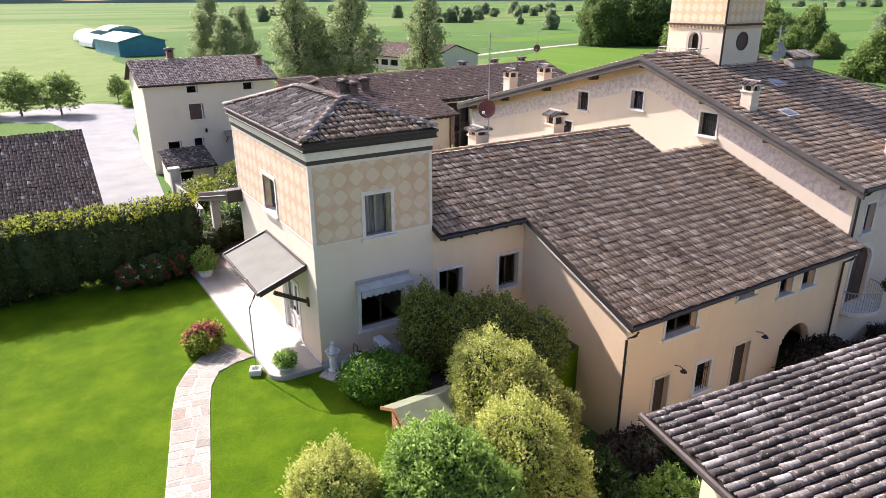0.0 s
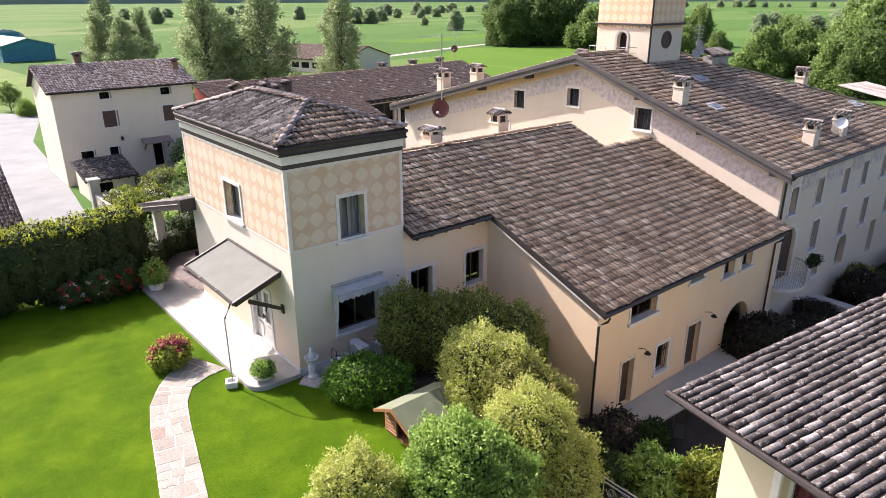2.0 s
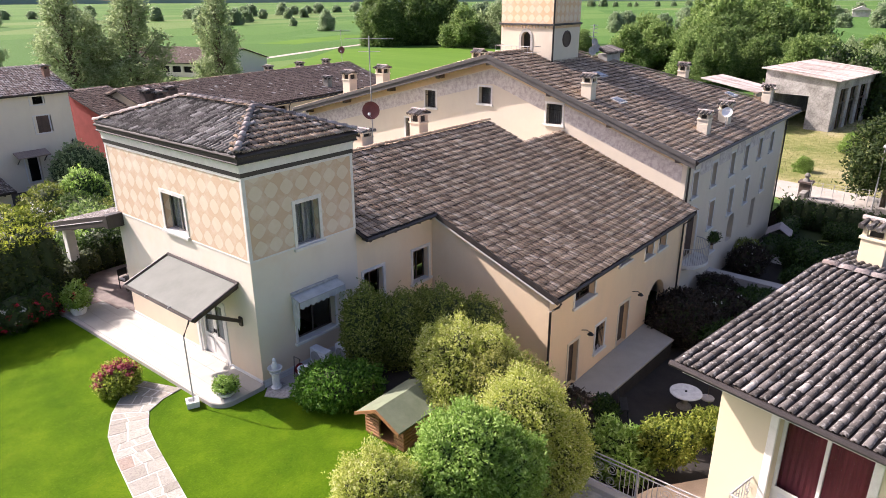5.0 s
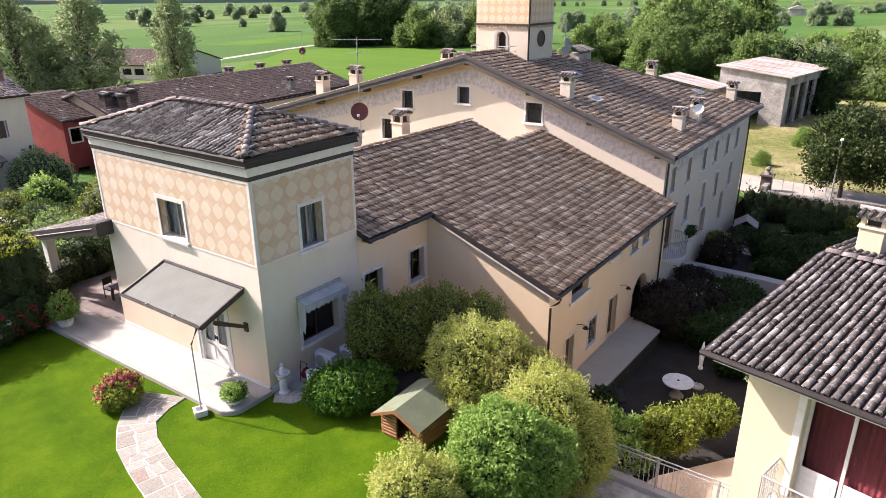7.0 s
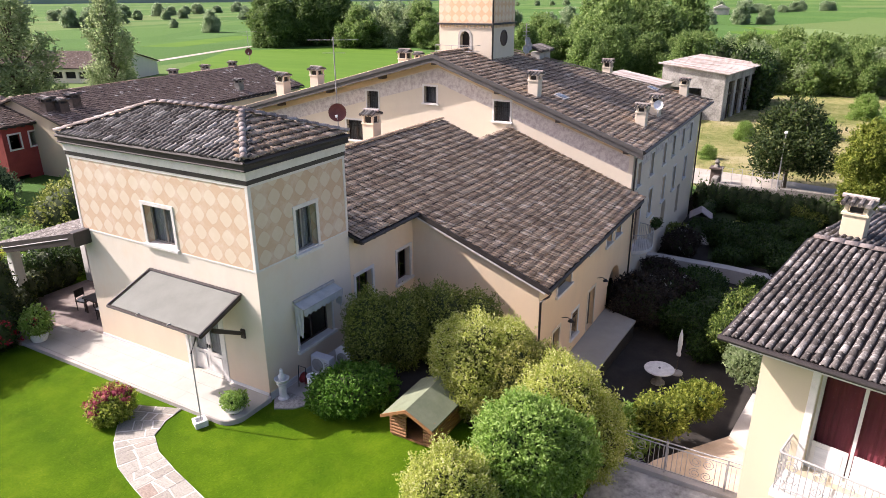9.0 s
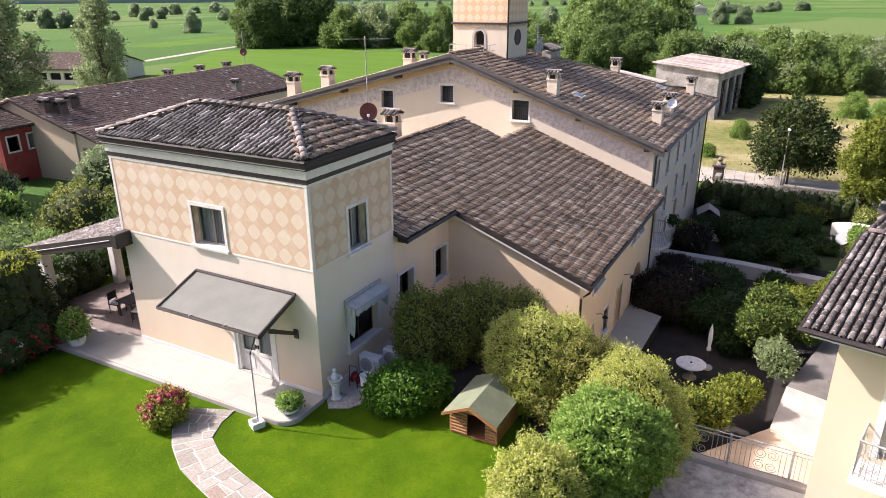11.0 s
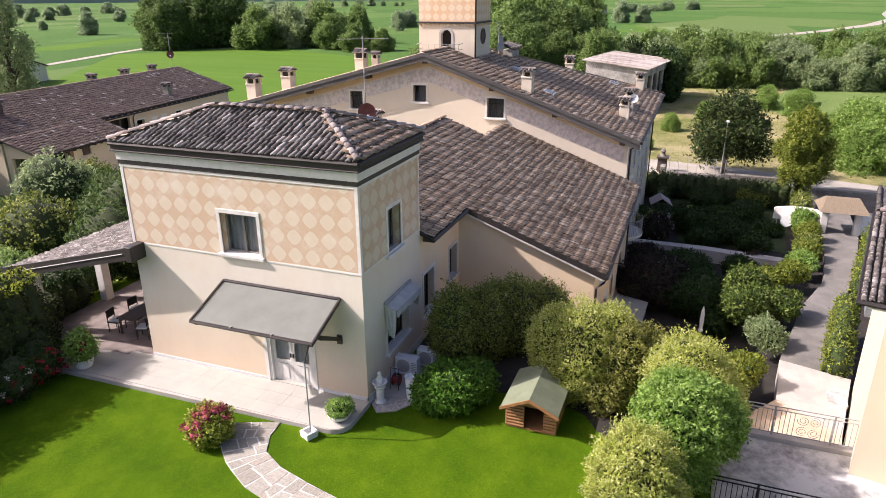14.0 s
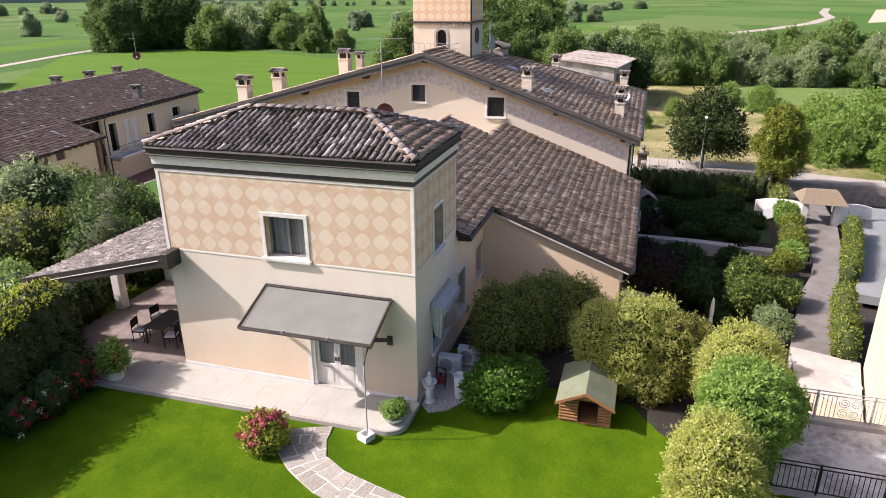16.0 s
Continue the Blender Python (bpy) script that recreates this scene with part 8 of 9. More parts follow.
def clipped(name, label, x0, y0, x1, y1, z0, h, w, mat, seed, count, leaf=0.1):
    t = thing(name, label, "hedge", (x0, y0, z0))
    n = max(2, int(math.hypot(x1 - x0, y1 - y0) / (w * 0.8)))
    bl = [((x1 - x0) * i / n, (y1 - y0) * i / n, h * 0.5, w * 0.7, w * 0.7, h * 0.56) for i in range(n + 1)]
    foliage("leaves", t, bl, count, leaf, mat, seed, core=0.9)
    return t


clipped("clipped_hedge", "yellow green conifer hedge beside the house wall", 20.2, 4.25, 25.9, 3.1, -3.15, 1.65, 0.8, LEAF_LIME, 91, 6000, 0.08)
structure("drain_cover", Shape().box(17.4, 4.15, -3.0, 18.4, 4.85, -2.893), SLAB, "grey rectangular drain cover in the apron", category="drain cover")
structure("side_yard", slab_between([(x, y, lane_z(x) - 0.005) for x, y in ((28.95, 1.43), (26.66, -9.33), (51.08, -10.6), (51.08, -2.07), (43.39, -1.53), (37.71, -0.32))], 0.5), ASPHALT, "grey asphalt yard beside the lane", category="pavement")
clipped("clipped_hedge", "narrow clipped yellow green hedge between lane and yard", 31.51, 1.28, 41.39, -1.15, -4.0, 1.6, 0.75, LEAF_LIME, 92, 6000, 0.1)
clipped("clipped_hedge", "mixed ivy hedge along the garden lane", 46.6, 2.6, 51.6, 2.2, -4.4, 1.7, 0.9, LEAF_OLIVE, 93, 4000, 0.12)
clipped("boundary_hedge", "long dark ivy-grown boundary hedge", 53.2, 14.2, 52.2, 2.6, -4.95, 2.3, 1.0, LEAF_DARK, 94, 6000, 0.13)
clipped("boundary_hedge", "long dark clipped hedge in the garden", 51.79, 13.19, 43.67, 13.11, -4.75, 1.1, 0.8, LEAF_DARK, 95, 3000, 0.12)


def playhouse():
    t = thing("playhouse", "small green and brown wooden playhouse with pink roof", "playhouse", (47.02, 13.14, yard_z(47.02) + 0.06), 10)
    part("wall", Shape().box(-0.7, -0.6, 0, 0.7, 0.6, 1.1), plain("green_brown_boards", (0.05, 0.07, 0.04), (0.12, 0.13, 0.08), 3, 0.8), t)
    part("door", Shape().box(-0.73, -0.2, 0, -0.7, 0.2, 0.8), plain("green_door", (0.02, 0.10, 0.05), (0.04, 0.16, 0.08), 3, 0.6), t)
    for s in (-1, 1):
        p = [(-0.9, s * 0.85, 1.0), (0.9, s * 0.85, 1.0), (0.9, 0, 1.55), (-0.9, 0, 1.55)]
        part("roof_panel", slab_between(p if s < 0 else p[::-1], 0.05), plain("pink_grey_roof", (0.35, 0.28, 0.27), (0.5, 0.42, 0.40), 3, 0.7), t)


playhouse()
structure("play_slab", Shape().box(42.4, 11.3, -5.2, 47.2, 14.2, yard_z(44.8) + 0.06), CONCRETE, "pale slab under the playhouse", category="pavement")
ring = thing("paddling_ring", "yellow green plastic ring on the lawn", "toy", (49.77, 10.47, yard_z(49.77) + 0.03))
part("ring", Shape().tube([(0.55 * math.cos(a * math.pi / 12), 0.55 * math.sin(a * math.pi / 12), 0.1) for a in range(25)], 0.07, 8), plain("lime_plastic", (0.25, 0.30, 0.05), (0.36, 0.42, 0.10), 3, 0.5), ring)
bk = thing("basketball_hoop", "white round basketball board on a slanted stand", "basketball hoop", (44.6, 3.9, yard_z(44.6)))
part("board", Shape().lathe([(0.42, 0), (0.42, 0.04), (0.0, 0.04)], 20).moved(Matrix.Translation((-0.1, 0, 1.1)) @ Matrix.Rotation(radians(-80), 4, "Y")), PLASTIC, bk)
part("stand", Shape().tube([(0, 0, 1.0), (0.3, 0, 0)], 0.04, 6).tube([(-0.3, 0.7, 1.2), (-0.5, 0.7, 0)], 0.03, 6).tube([(-0.3, 0.7, 1.2), (0.2, 0.5, 0)], 0.03, 6), IRON_PALE, bk)


# ---- roads, fields and far things ----
def sheet(name, poly, z, mat, label, category="ground"):
    return structure(name, Shape().prism(poly, z - 0.3, z), mat, label, category=category)


sheet("driveway", [(3.4, 48), (8.2, 48), (8.5, 58), (9.2, 66), (10.0, 78), (10.8, 92), (13.5, 104), (15.5, 114), (9, 121), (-1, 118), (-6, 111), (2.5, 104), (4.6, 94), (4.4, 75)], Z_FIELD + 0.03, ASPHALT, "pale concrete driveway past the farmhouse", "road")
sheet("side_road", [(-60, 113), (-6, 111), (-1, 118), (-60, 119)], Z_FIELD + 0.026, GRAVEL, "pale gravel side road", "road")
sheet("meadow", [(-90, 121), (-2, 120), (10, 123), (22, 118), (26, 150), (22, 206), (45, 330), (40, 520), (-160, 520)], Z_FIELD + 0.02, MEADOW, "broad sunlit bright green meadow", "field")
sheet("crop_field", [(92, 62), (150, 78), (188, 148), (150, 175), (84, 128), (60, 80)], Z_FIELD + 0.02, CROP, "even bright green crop field behind the houses", "field")
sheet("rough_grass", [(54.3, -30), (66, -30), (110, -16), (142, 0), (140, 30), (112, 34), (78, 30), (54.3, 15)], Z_FIELD + 0.02, DRY_GRASS, "rough dry yellow grass beside the track", "field")
sheet("gravel_track", [(54.3, -40), (56, -40), (56.5, -6), (60, 8), (62, 22), (56, 26), (55, 12), (54.3, -2)], Z_FIELD + 0.05, GRAVEL, "pale gravel track along the garden wall", "road")
sheet("green_verge", [(63, -24), (82, -36), (130, -30), (128, -4), (100, 2), (78, -8)], Z_FIELD + 0.045, MEADOW, "fresh green grass beside the dry meadow", "field")


def ribbon(pts, w, z):
    pts = [Vector(p) for p in pts]
    L, R = [], []
    for i, p in enumerate(pts):
        d = (pts[min(i + 1, len(pts) - 1)] - pts[max(i - 1, 0)]).normalized()
        s = Vector((-d.y, d.x)) * w / 2
        L.append((p.x + s.x, p.y + s.y, z))
        R.append((p.x - s.x, p.y - s.y, z))
    n = len(pts)
    return Shape().add(L + R, [(i, n + i, n + i + 1, i + 1) for i in range(n - 1)])


structure("far_road", ribbon([(170, 52), (215, 30), (270, 8), (300, -14), (345, -38), (420, -70), (520, -100), (640, -120), (820, -160)], 6.5, Z_FIELD + 0.06), GRAVEL, "white dirt road winding through far fields", category="road")
structure("far_road_north", ribbon([(96, 158), (150, 178), (190, 190), (260, 210), (330, 226)], 3.0, Z_FIELD + 0.06), GRAVEL, "pale field track behind the houses", category="road")
sheet("bare_field", [(430, -100), (760, -190), (900, -340), (560, -260)], Z_FIELD + 0.05, SAND_PATH, "bare brown far field", "field")
rf = random.Random(21)
for i in range(26):
    x, y = 190 + 34 * (i % 7) + rf.uniform(-12, 12), -60 + 95 * (i // 7) + (i % 7) * 18 + rf.uniform(-20, 20)
    a, ln, w = rf.uniform(0.25, 0.55), rf.uniform(60, 130), rf.uniform(12, 24)
    e, n = Vector((math.cos(a), math.sin(a))), Vector((-math.sin(a), math.cos(a)))
    c = Vector((x, y))
    q = [c - e * ln / 2 - n * w / 2, c + e * ln / 2 - n * w / 2, c + e * ln / 2 + n * w / 2, c - e * ln / 2 + n * w / 2]
    if i % 7 != 3:
        sheet("field_strip_%d" % (i + 1), [(v.x, v.y) for v in q], Z_FIELD + 0.008 + 0.0004 * i, (STRIP_PALE, CROP, STRIP_DARK, MEADOW)[i % 4], "long strip of a green field", "field")

# ---- boundary, track side ----
pier = thing("brick_pier", "dark sooty brick gate pier with a stone finial", "pier", (56.3, 13.7, Z_FIELD - 0.35))
part("shaft", Shape().box(-0.42, -0.42, 0, 0.42, 0.42, 1.7, 0.02), SOOT_BRICK, pier)
part("capstone", Shape().box(-0.55, -0.55, 1.7, 0.55, 0.55, 1.85, 0.03), SOOT_BRICK, pier)
part("finial", Shape().lathe([(0.3, 1.85), (0.22, 2.0), (0.14, 2.1), (0.24, 2.3), (0.1, 2.5), (0, 2.55)], 12), RUBBLE, pier)
structure("wall_boundary", Shape().box(53.95, 8.3, -5.0, 54.4, 13.2, -2.75, 0.05).box(53.9, 3.6, -5.0, 54.35, 8.3, -2.55, 0.05).box(54.6, 13.3, -3.6, 55.8, 13.8, -2.5, 0.05), RUBBLE, "low grey rubble boundary wall", category="wall")
fence = thing("wire_fence", "rusty thin wire fence on the boundary", "fence", (54.7, 8.2, Z_FIELD))
for i in range(7):
    part("post", Shape().tube([(0, i * 0.8, 0), (0, i * 0.8, 1.9)], 0.025, 6), IRON_PALE, fence)
for z in (1.3, 1.6, 1.85):
    part("wire", Shape().tube([(0, 0, z), (0, 4.8, z)], 0.008, 4), IRON_PALE, fence)
lp = thing("street_lamp", "slender grey street lamp beside the track", "street lamp", (54.0, 8.55, Z_FIELD - 0.3))
part("pole", Shape().tube([(0, 0, 0), (0, 0, 3), (0, 0, 5.7)], 0.06, 8, 0.04), IRON_PALE, lp)
part("lamp_head", Shape().box(-0.3, -0.12, 5.68, 0.25, 0.12, 5.8, 0.02), PLASTIC, lp)


THATCH = plain("weathered_straw_thatch", (0.14, 0.105, 0.068), (0.25, 0.20, 0.135), 3.0, 0.95, 0.6, 25.0, stretch=(1, 6, 1))


def gateway():
    t = thing("garden_gateway", "curved white plastered gateway with a sandy brown roof", "gateway", (44.27, 0.38, lane_z(44.27)))
    for s, m in ((1, TRIM), (-1, TRIM)):
        arc = []
        for i in range(13):
            f = i / 12
            arc.append((2.4 * math.sin(f * 1.5), s * (1.3 + 2.9 * f)))
        for i in range(12):
            (a, b), (c, d) = arc[i], arc[i + 1]
            z0, z1 = 1.55 - 0.7 * (i / 12) ** 1.3, 1.55 - 0.7 * ((i + 1) / 12) ** 1.3
            part("wall_segment", Shape().hexa([(a, b, 0), (c, d, 0), (c + 0.25, d, 0), (a + 0.25, b, 0), (a, b, z0), (c, d, z1), (c + 0.25, d, z1), (a + 0.25, b, z0)]), m, t)
        part("pillar", Shape().box(-0.2, s * 1.1 - 0.2, 0, 0.25, s * 1.1 + 0.25, 1.75, 0.02), TRIM, t)
    part("arch_roof", Shape().hexa([(-0.9, -1.6, 1.75), (2.3, -1.6, 1.75), (2.3, 1.6, 1.75), (-0.9, 1.6, 1.75), (0.5, -1.1, 2.5), (1.1, -1.1, 2.5), (1.1, 1.1, 2.5), (0.5, 1.1, 2.5)]), THATCH, t, "sandy brown weathered gate roof")


gateway()

# ---- old shed beyond the garden ----
SHED_WALL = plain("grimy_shed_plaster", (0.17, 0.16, 0.14), (0.43, 0.41, 0.37), 0.5, 0.9, 0.3, 5.0, spread=(0.36, 0.62))


def shed():
    t = thing("old_shed", "derelict pale shed with a rusty tin roof", "shed", (89.5, 18.5, Z_FIELD), -8)
    z = 6.2
    part("wall", wall_shape((0, 8.5), -90, 8.5, 0, [(0, z + 0.9), (8.5, z)], ((0.6, 5.6, 0.0, 4.1),), 0.3), SHED_WALL, t)
    part("wall", wall_shape((0.303, 0), 0, 16, 0, [(0, z), (16, z)], [(1.6 + i * 3.6, 4.2 + i * 3.6, 0, 5.0) for i in range(4)], 0.3), SHED_WALL, t)
    part("wall", Shape().box(16.0, 0.31, 0, 16.3, 8.4, z).box(0.31, 8.2, 0, 15.9, 8.5, z + 0.85), SHED_WALL, t)
    part("roof_sheet", slab_between([(-0.5, -0.6, z + 0.02), (16.8, -0.6, z + 0.02), (16.8, 9.0, z + 1.0), (-0.5, 9.0, z + 1.0)], 0.12), TIN, t)
    for i in range(14):
        x = -0.2 + i * 1.28
        part("roof_seam", slab_between([(x, -0.6, z + 0.07), (x + 0.08, -0.6, z + 0.07), (x + 0.08, 9.0, z + 1.05), (x, 9.0, z + 1.05)], 0.05), TIN, t)
    part("side_roof", slab_between([(-6.5, 6.5, z - 1.4), (-0.6, 6.5, z - 1.4), (-0.6, 14.0, z - 0.2), (-6.5, 14.0, z - 0.2)], 0.12), TIN, t)
    part("side_wall", Shape().box(-6.2, 6.8, 0, -0.7, 7.1, z - 1.5), SHED_WALL, t)


    for i in range(4):
        part("timber_post", Shape().box(2.8 + i * 3.6, 0.1, 0, 3.0 + i * 3.6, 0.25, 5.0), WOOD_DARK, t)
        part("timber_beam", Shape().box(1.6 + i * 3.6, 0.1, 3.2, 4.2 + i * 3.6, 0.22, 3.4), WOOD_DARK, t)

shed()
for x, y, lab, spots in ((104.5, 15.5, "dark overgrown ivy thicket against the shed", [(0, 0, 3.4, 2.0, 1.6, 3.4), (2.4, 0.8, 3.8, 2.4, 2.2, 3.8), (-1.8, 0.2, 1.6, 1.6, 1.2, 1.7)]), (109.5, 19.5, "tall dark thicket beside the shed", [(0, 0, 4.2, 2.8, 2.8, 4.2), (2.2, -2.2, 3.2, 2.4, 2.4, 3.2), (0.5, 3.0, 4.6, 2.6, 2.6, 4.4)])):
    shrub("thicket", lab, (x, y, Z_FIELD), spots, 6500, 0.3, LEAF_DARK, 660 + int(x), stems=5)

# ---- hangars on the far meadow ----
hg = thing("hangar", "long teal sheet metal hangar with a pale roof", "hangar", (25.5, 216, Z_FIELD), 8)
part("wall", Shape().box(0, 0, 0, 13, 26, 4.2), TEAL, hg)
for s in (-1, 1):
    p = [(6.5 + s * 7.0, -0.5, 4.1), (6.5 + s * 7.0, 26.5, 4.1), (6.5, 26.5, 6.0), (6.5, -0.5, 6.0)]
    part("roof_panel", slab_between(p if s > 0 else p[::-1], 0.2), PALE_TIN, hg)
part("gable", Shape().add([(0, -0.01, 4.2), (13, -0.01, 4.2), (6.5, -0.01, 5.9), (0, 0.2, 4.2), (13, 0.2, 4.2), (6.5, 0.2, 5.9)], [(0, 1, 2), (3, 5, 4), (0, 3, 4, 1), (1, 4, 5, 2), (2, 5, 3, 0)]), TEAL, hg)
for x, y, w, lab in ((25.0, 254, 6, "small teal sheet metal hangar"), (28.5, 292, 11, "pale rounded aircraft hangar"), (42.0, 330, 16, "pale rounded aircraft hangar")):
    h2 = thing("hangar", lab, "hangar", (x, y, Z_FIELD), 8)
    pr = [(w * 0.5 * math.cos(math.pi * i / 10), 3.9 * math.sin(math.pi * i / 10) + 0.6) for i in range(11)]
    pts = [(a, 0, b) for a, b in pr] + [(a, 18, b) for a, b in pr]
    part("vault", Shape().add(pts, [(i, i + 1, 12 + i, 11 + i) for i in range(10)] + [tuple(range(10, -1, -1)), tuple(range(11, 22))]), PALE_TIN, h2)
    part("front_door", Shape().box(-w * 0.36, -0.06, 0, w * 0.36, -0.01, 3.2), TEAL, h2)


def parked_car(at, rz, paint, label):
    t = thing("parked_car", label, "car", at, rz)
    L, W = 2.1, 0.85
    prof = [(-L, 0.35), (-L, 0.75), (-1.35, 0.9), (-0.75, 1.42), (0.85, 1.42), (1.45, 0.98), (L, 0.85), (L, 0.35)]
    n = len(prof)
    k = lambda z: W if z < 1.0 else W - 0.14
    part("body", Shape().add([(x, -k(z), z) for x, z in prof] + [(x, k(z), z) for x, z in prof], [tuple(range(n)), tuple(range(2 * n - 1, n - 1, -1))] + [(i, n + i, n + (i + 1) % n, (i + 1) % n) for i in range(n)]), paint, t)
    for s in (-1, 1):
        part("side_window", Shape().box(-0.85, s * 0.80 - 0.06, 1.0, 1.1, s * 0.80 + 0.03, 1.32), IRON, t)
        for x in (-1.3, 1.3):
            w = part("wheel", Shape().lathe([(0.32, -0.1), (0.32, 0.1)], 16).moved(Matrix.Translation((x, s * 0.78, 0.32)) @ Matrix.Rotation(radians(90), 4, "X")), IRON, t)
            part("rim", Shape().lathe([(0.19, -0.11), (0.19, 0.11)], 12).moved(Matrix.Translation((x, s * 0.78, 0.32)) @ Matrix.Rotation(radians(90), 4, "X")), IRON_PALE, w)
    part("windscreen", Shape().hexa([(-1.3, -0.68, 0.96), (-1.28, -0.68, 0.93), (-1.28, 0.68, 0.93), (-1.3, 0.68, 0.96), (-0.84, -0.62, 1.4), (-0.8, -0.62, 1.38), (-0.8, 0.62, 1.38), (-0.84, 0.62, 1.4)]), IRON, t)


parked_car((0.6, 126.0, Z_FIELD + 0.03), 10, plain("silver_paint", (0.45, 0.47, 0.5), (0.6, 0.62, 0.65), 1.0, 0.3, 0.0, metal=0.4), "silver parked car under the roadside trees")

# ---- more of the village ----
def annex(name, label, x0, x1, y0, y1, z1, mat, tile, seed, z0=Z_FIELD, drop=0.8, holes=None, side=()):
    """A small building with a roof that falls towards the south. holes: openings of the south wall, side: of the west wall."""
    t = thing(name, label, "outbuilding")
    holes = ((0.8, 1.9, z0 + 0.6, z1 - drop - 0.5),) if holes is None else holes
    part("wall", wall_shape((x0, y0), 0, x1 - x0, z0, [(0, z1 - drop), (x1 - x0, z1 - drop)], holes, 0.25), mat, t)
    part("wall", wall_shape((x0, y1), -90, y1 - y0 - 0.26, z0, [(0, z1 - 0.1), (y1 - y0 - 0.26, z1 - drop)], side, 0.25), mat, t)
    part("wall", Shape().box(x1 - 0.25, y0 + 0.26, z0, x1, y1, z1 - drop).box(x0 + 0.26, y1 - 0.25, z0, x1 - 0.26, y1, z1 - 0.2), mat, t)
    part("room", Shape().box(x0 + 0.5, y0 + 2.2, z0, x1 - 0.4, y0 + 2.3, z1 - drop), DARK_ROOM, t)
    k = drop / (y1 - y0)
    a = (x0 - 0.3, y0 - 0.5, z1 - drop - 0.5 * k)
    part("roof_deck", slab_between([a, (x1 + 0.3, a[1], a[2]), (x1 + 0.3, y1 + 0.1, z1 + 0.1 * k), (x0 - 0.3, y1 + 0.1, z1 + 0.1 * k)], 0.12), DECK, t)
    for i in range(int((x1 - x0) / 0.7)):
        x = x0 + 0.2 + i * 0.7
        part("rafter", Shape().box(x, y0 - 0.45, a[2] - 0.22, x + 0.1, y0 + 0.02, a[2] - 0.05), WOOD_DARK, t)
    tiled(t, a, (1, 0, 0), (0, 1, k), grid_spots(x1 - x0 + 0.6, (y1 - y0 + 0.5), 0.22, 0.36), 0.22, 0.36, tile, seg=3, seed=seed)
    return t


annex("outbuilding", "small outbuilding with a dark tiled roof", 9.6, 13.2, 60.5, 64.5, -0.6, CREAM_FAR, TILE_B, 141)
rw = annex("row_wing", "projecting wing of the row with loggias and a low tiled roof", 24.6, 33.6, 58.5, 61.5, 2.97, CREAM_ROW, TILE_FAR, 143, drop=0.96, holes=((0.5, 2.6, -0.6, 1.6), (0.5, 2.6, -3.1, -1.1), (4.1, 5.0, 1.0, 1.8), (5.0, 6.4, -3.0, -0.9)), side=((0.5, 2.2, -0.6, 1.6), (0.6, 1.6, -3.0, -1.2)))
for nm, x0, x1, z0, z1, m in (("door_leaf", 25.2, 26.2, -3.1, -1.15, TEAL), ("door_leaf", 26.3, 27.1, -3.1, -1.15, OLD_WALL), ("balcony_panel", 25.1, 27.2, -0.6, 0.35, WOOD_DARK), ("window_frame", 28.7, 29.6, 1.02, 1.78, SHUTTER)):
    part(nm, Shape().box(x0, 58.62, z0, x1, 58.68, z1, 0.01), m, rw)
part("pier", Shape().box(27.25, 58.25, -3.35, 27.6, 58.49, 1.75, 0.02), BRICK_OLD, rw)
part("pier", Shape().box(33.0, 58.25, -3.35, 33.4, 58.49, 1.75, 0.02), BRICK_OLD, rw)
part("pier", Shape().box(24.35, 58.25, -3.35, 24.75, 58.49, 1.75, 0.02), BRICK_OLD, rw)
for i in range(12):
    part("baluster", Shape().box(24.62, 59.1 + i * 0.15, -0.6, 24.66, 59.14 + i * 0.15, 0.35), WOOD_DARK, rw)
rd = annex("red_house", "dark red plastered house between the others", 21.8, 25.4, 66.4, 72.0, 4.9, RED_WALL, TILE_FAR, 145, drop=1.6, holes=((0.5, 1.4, 1.3, 2.4), (2.2, 3.1, 1.3, 2.4), (0.6, 1.6, -3.2, -0.9)))
for x in (22.3, 24.0):
    w = part("window", Shape().box(x - 0.12, 66.36, 1.18, x, 66.42, 2.52).box(x + 0.9, 66.36, 1.18, x + 1.02, 66.42, 2.52).box(x, 66.36, 2.4, x + 0.9, 66.42, 2.52).box(x, 66.36, 1.18, x + 0.9, 66.42, 1.3), TRIM, rd)
    part("pane", Shape().box(x, 66.5, 1.3, x + 0.9, 66.51, 2.4), GLASS, w)
rb = thing("iron_balcony", "pale balcony slab with a thin dark iron railing", "balcony", (38.1, 60.1, -0.87))
part("deck", Shape().box(0, 0, -0.2, 5.8, 1.49, 0.0, 0.02), TRIM_GREY, rb)
part("handrail", Shape().tube([(0.03, 1.4, 0.95), (0.03, 0.03, 0.95), (5.77, 0.03, 0.95), (5.77, 1.4, 0.95)], 0.025, 6), IRON, rb)
for i in range(40):
    part("baluster", Shape().tube([(0.03 + i * 0.147, 0.03, 0), (0.03 + i * 0.147, 0.03, 0.95)], 0.011, 5), IRON, rb)
for x in (0.3, 5.3):
    part("bracket", Shape().box(x, 0.5, -0.5, x + 0.2, 1.49, -0.2), TRIM_GREY, rb)
vine = shrub("terrace_shrub", "dense dark climbing shrub on the terrace of the row", (49.6, 60.2, -1.4), [(0, 0, 1.0, 1.2, 0.8, 0.95), (1.3, 0, 1.2, 1.1, 0.8, 1.1), (-1.2, 0.1, 0.9, 1.0, 0.7, 0.9)], 5000, 0.13, LEAF_DARK, 645)
rt = structure("row_terrace", Shape().box(44.4, 59.0, -3.4, 54.3, 61.59, -1.4, 0.03), CREAM_ROW, "plastered terrace block before the row of houses", category="terrace")
in_row(rw, rd, rb, vine, rt)
wl = thing("garden_pier", "grey plastered gate pier beside the driveway", "pier", (9.3, 57.0, Z_FIELD))
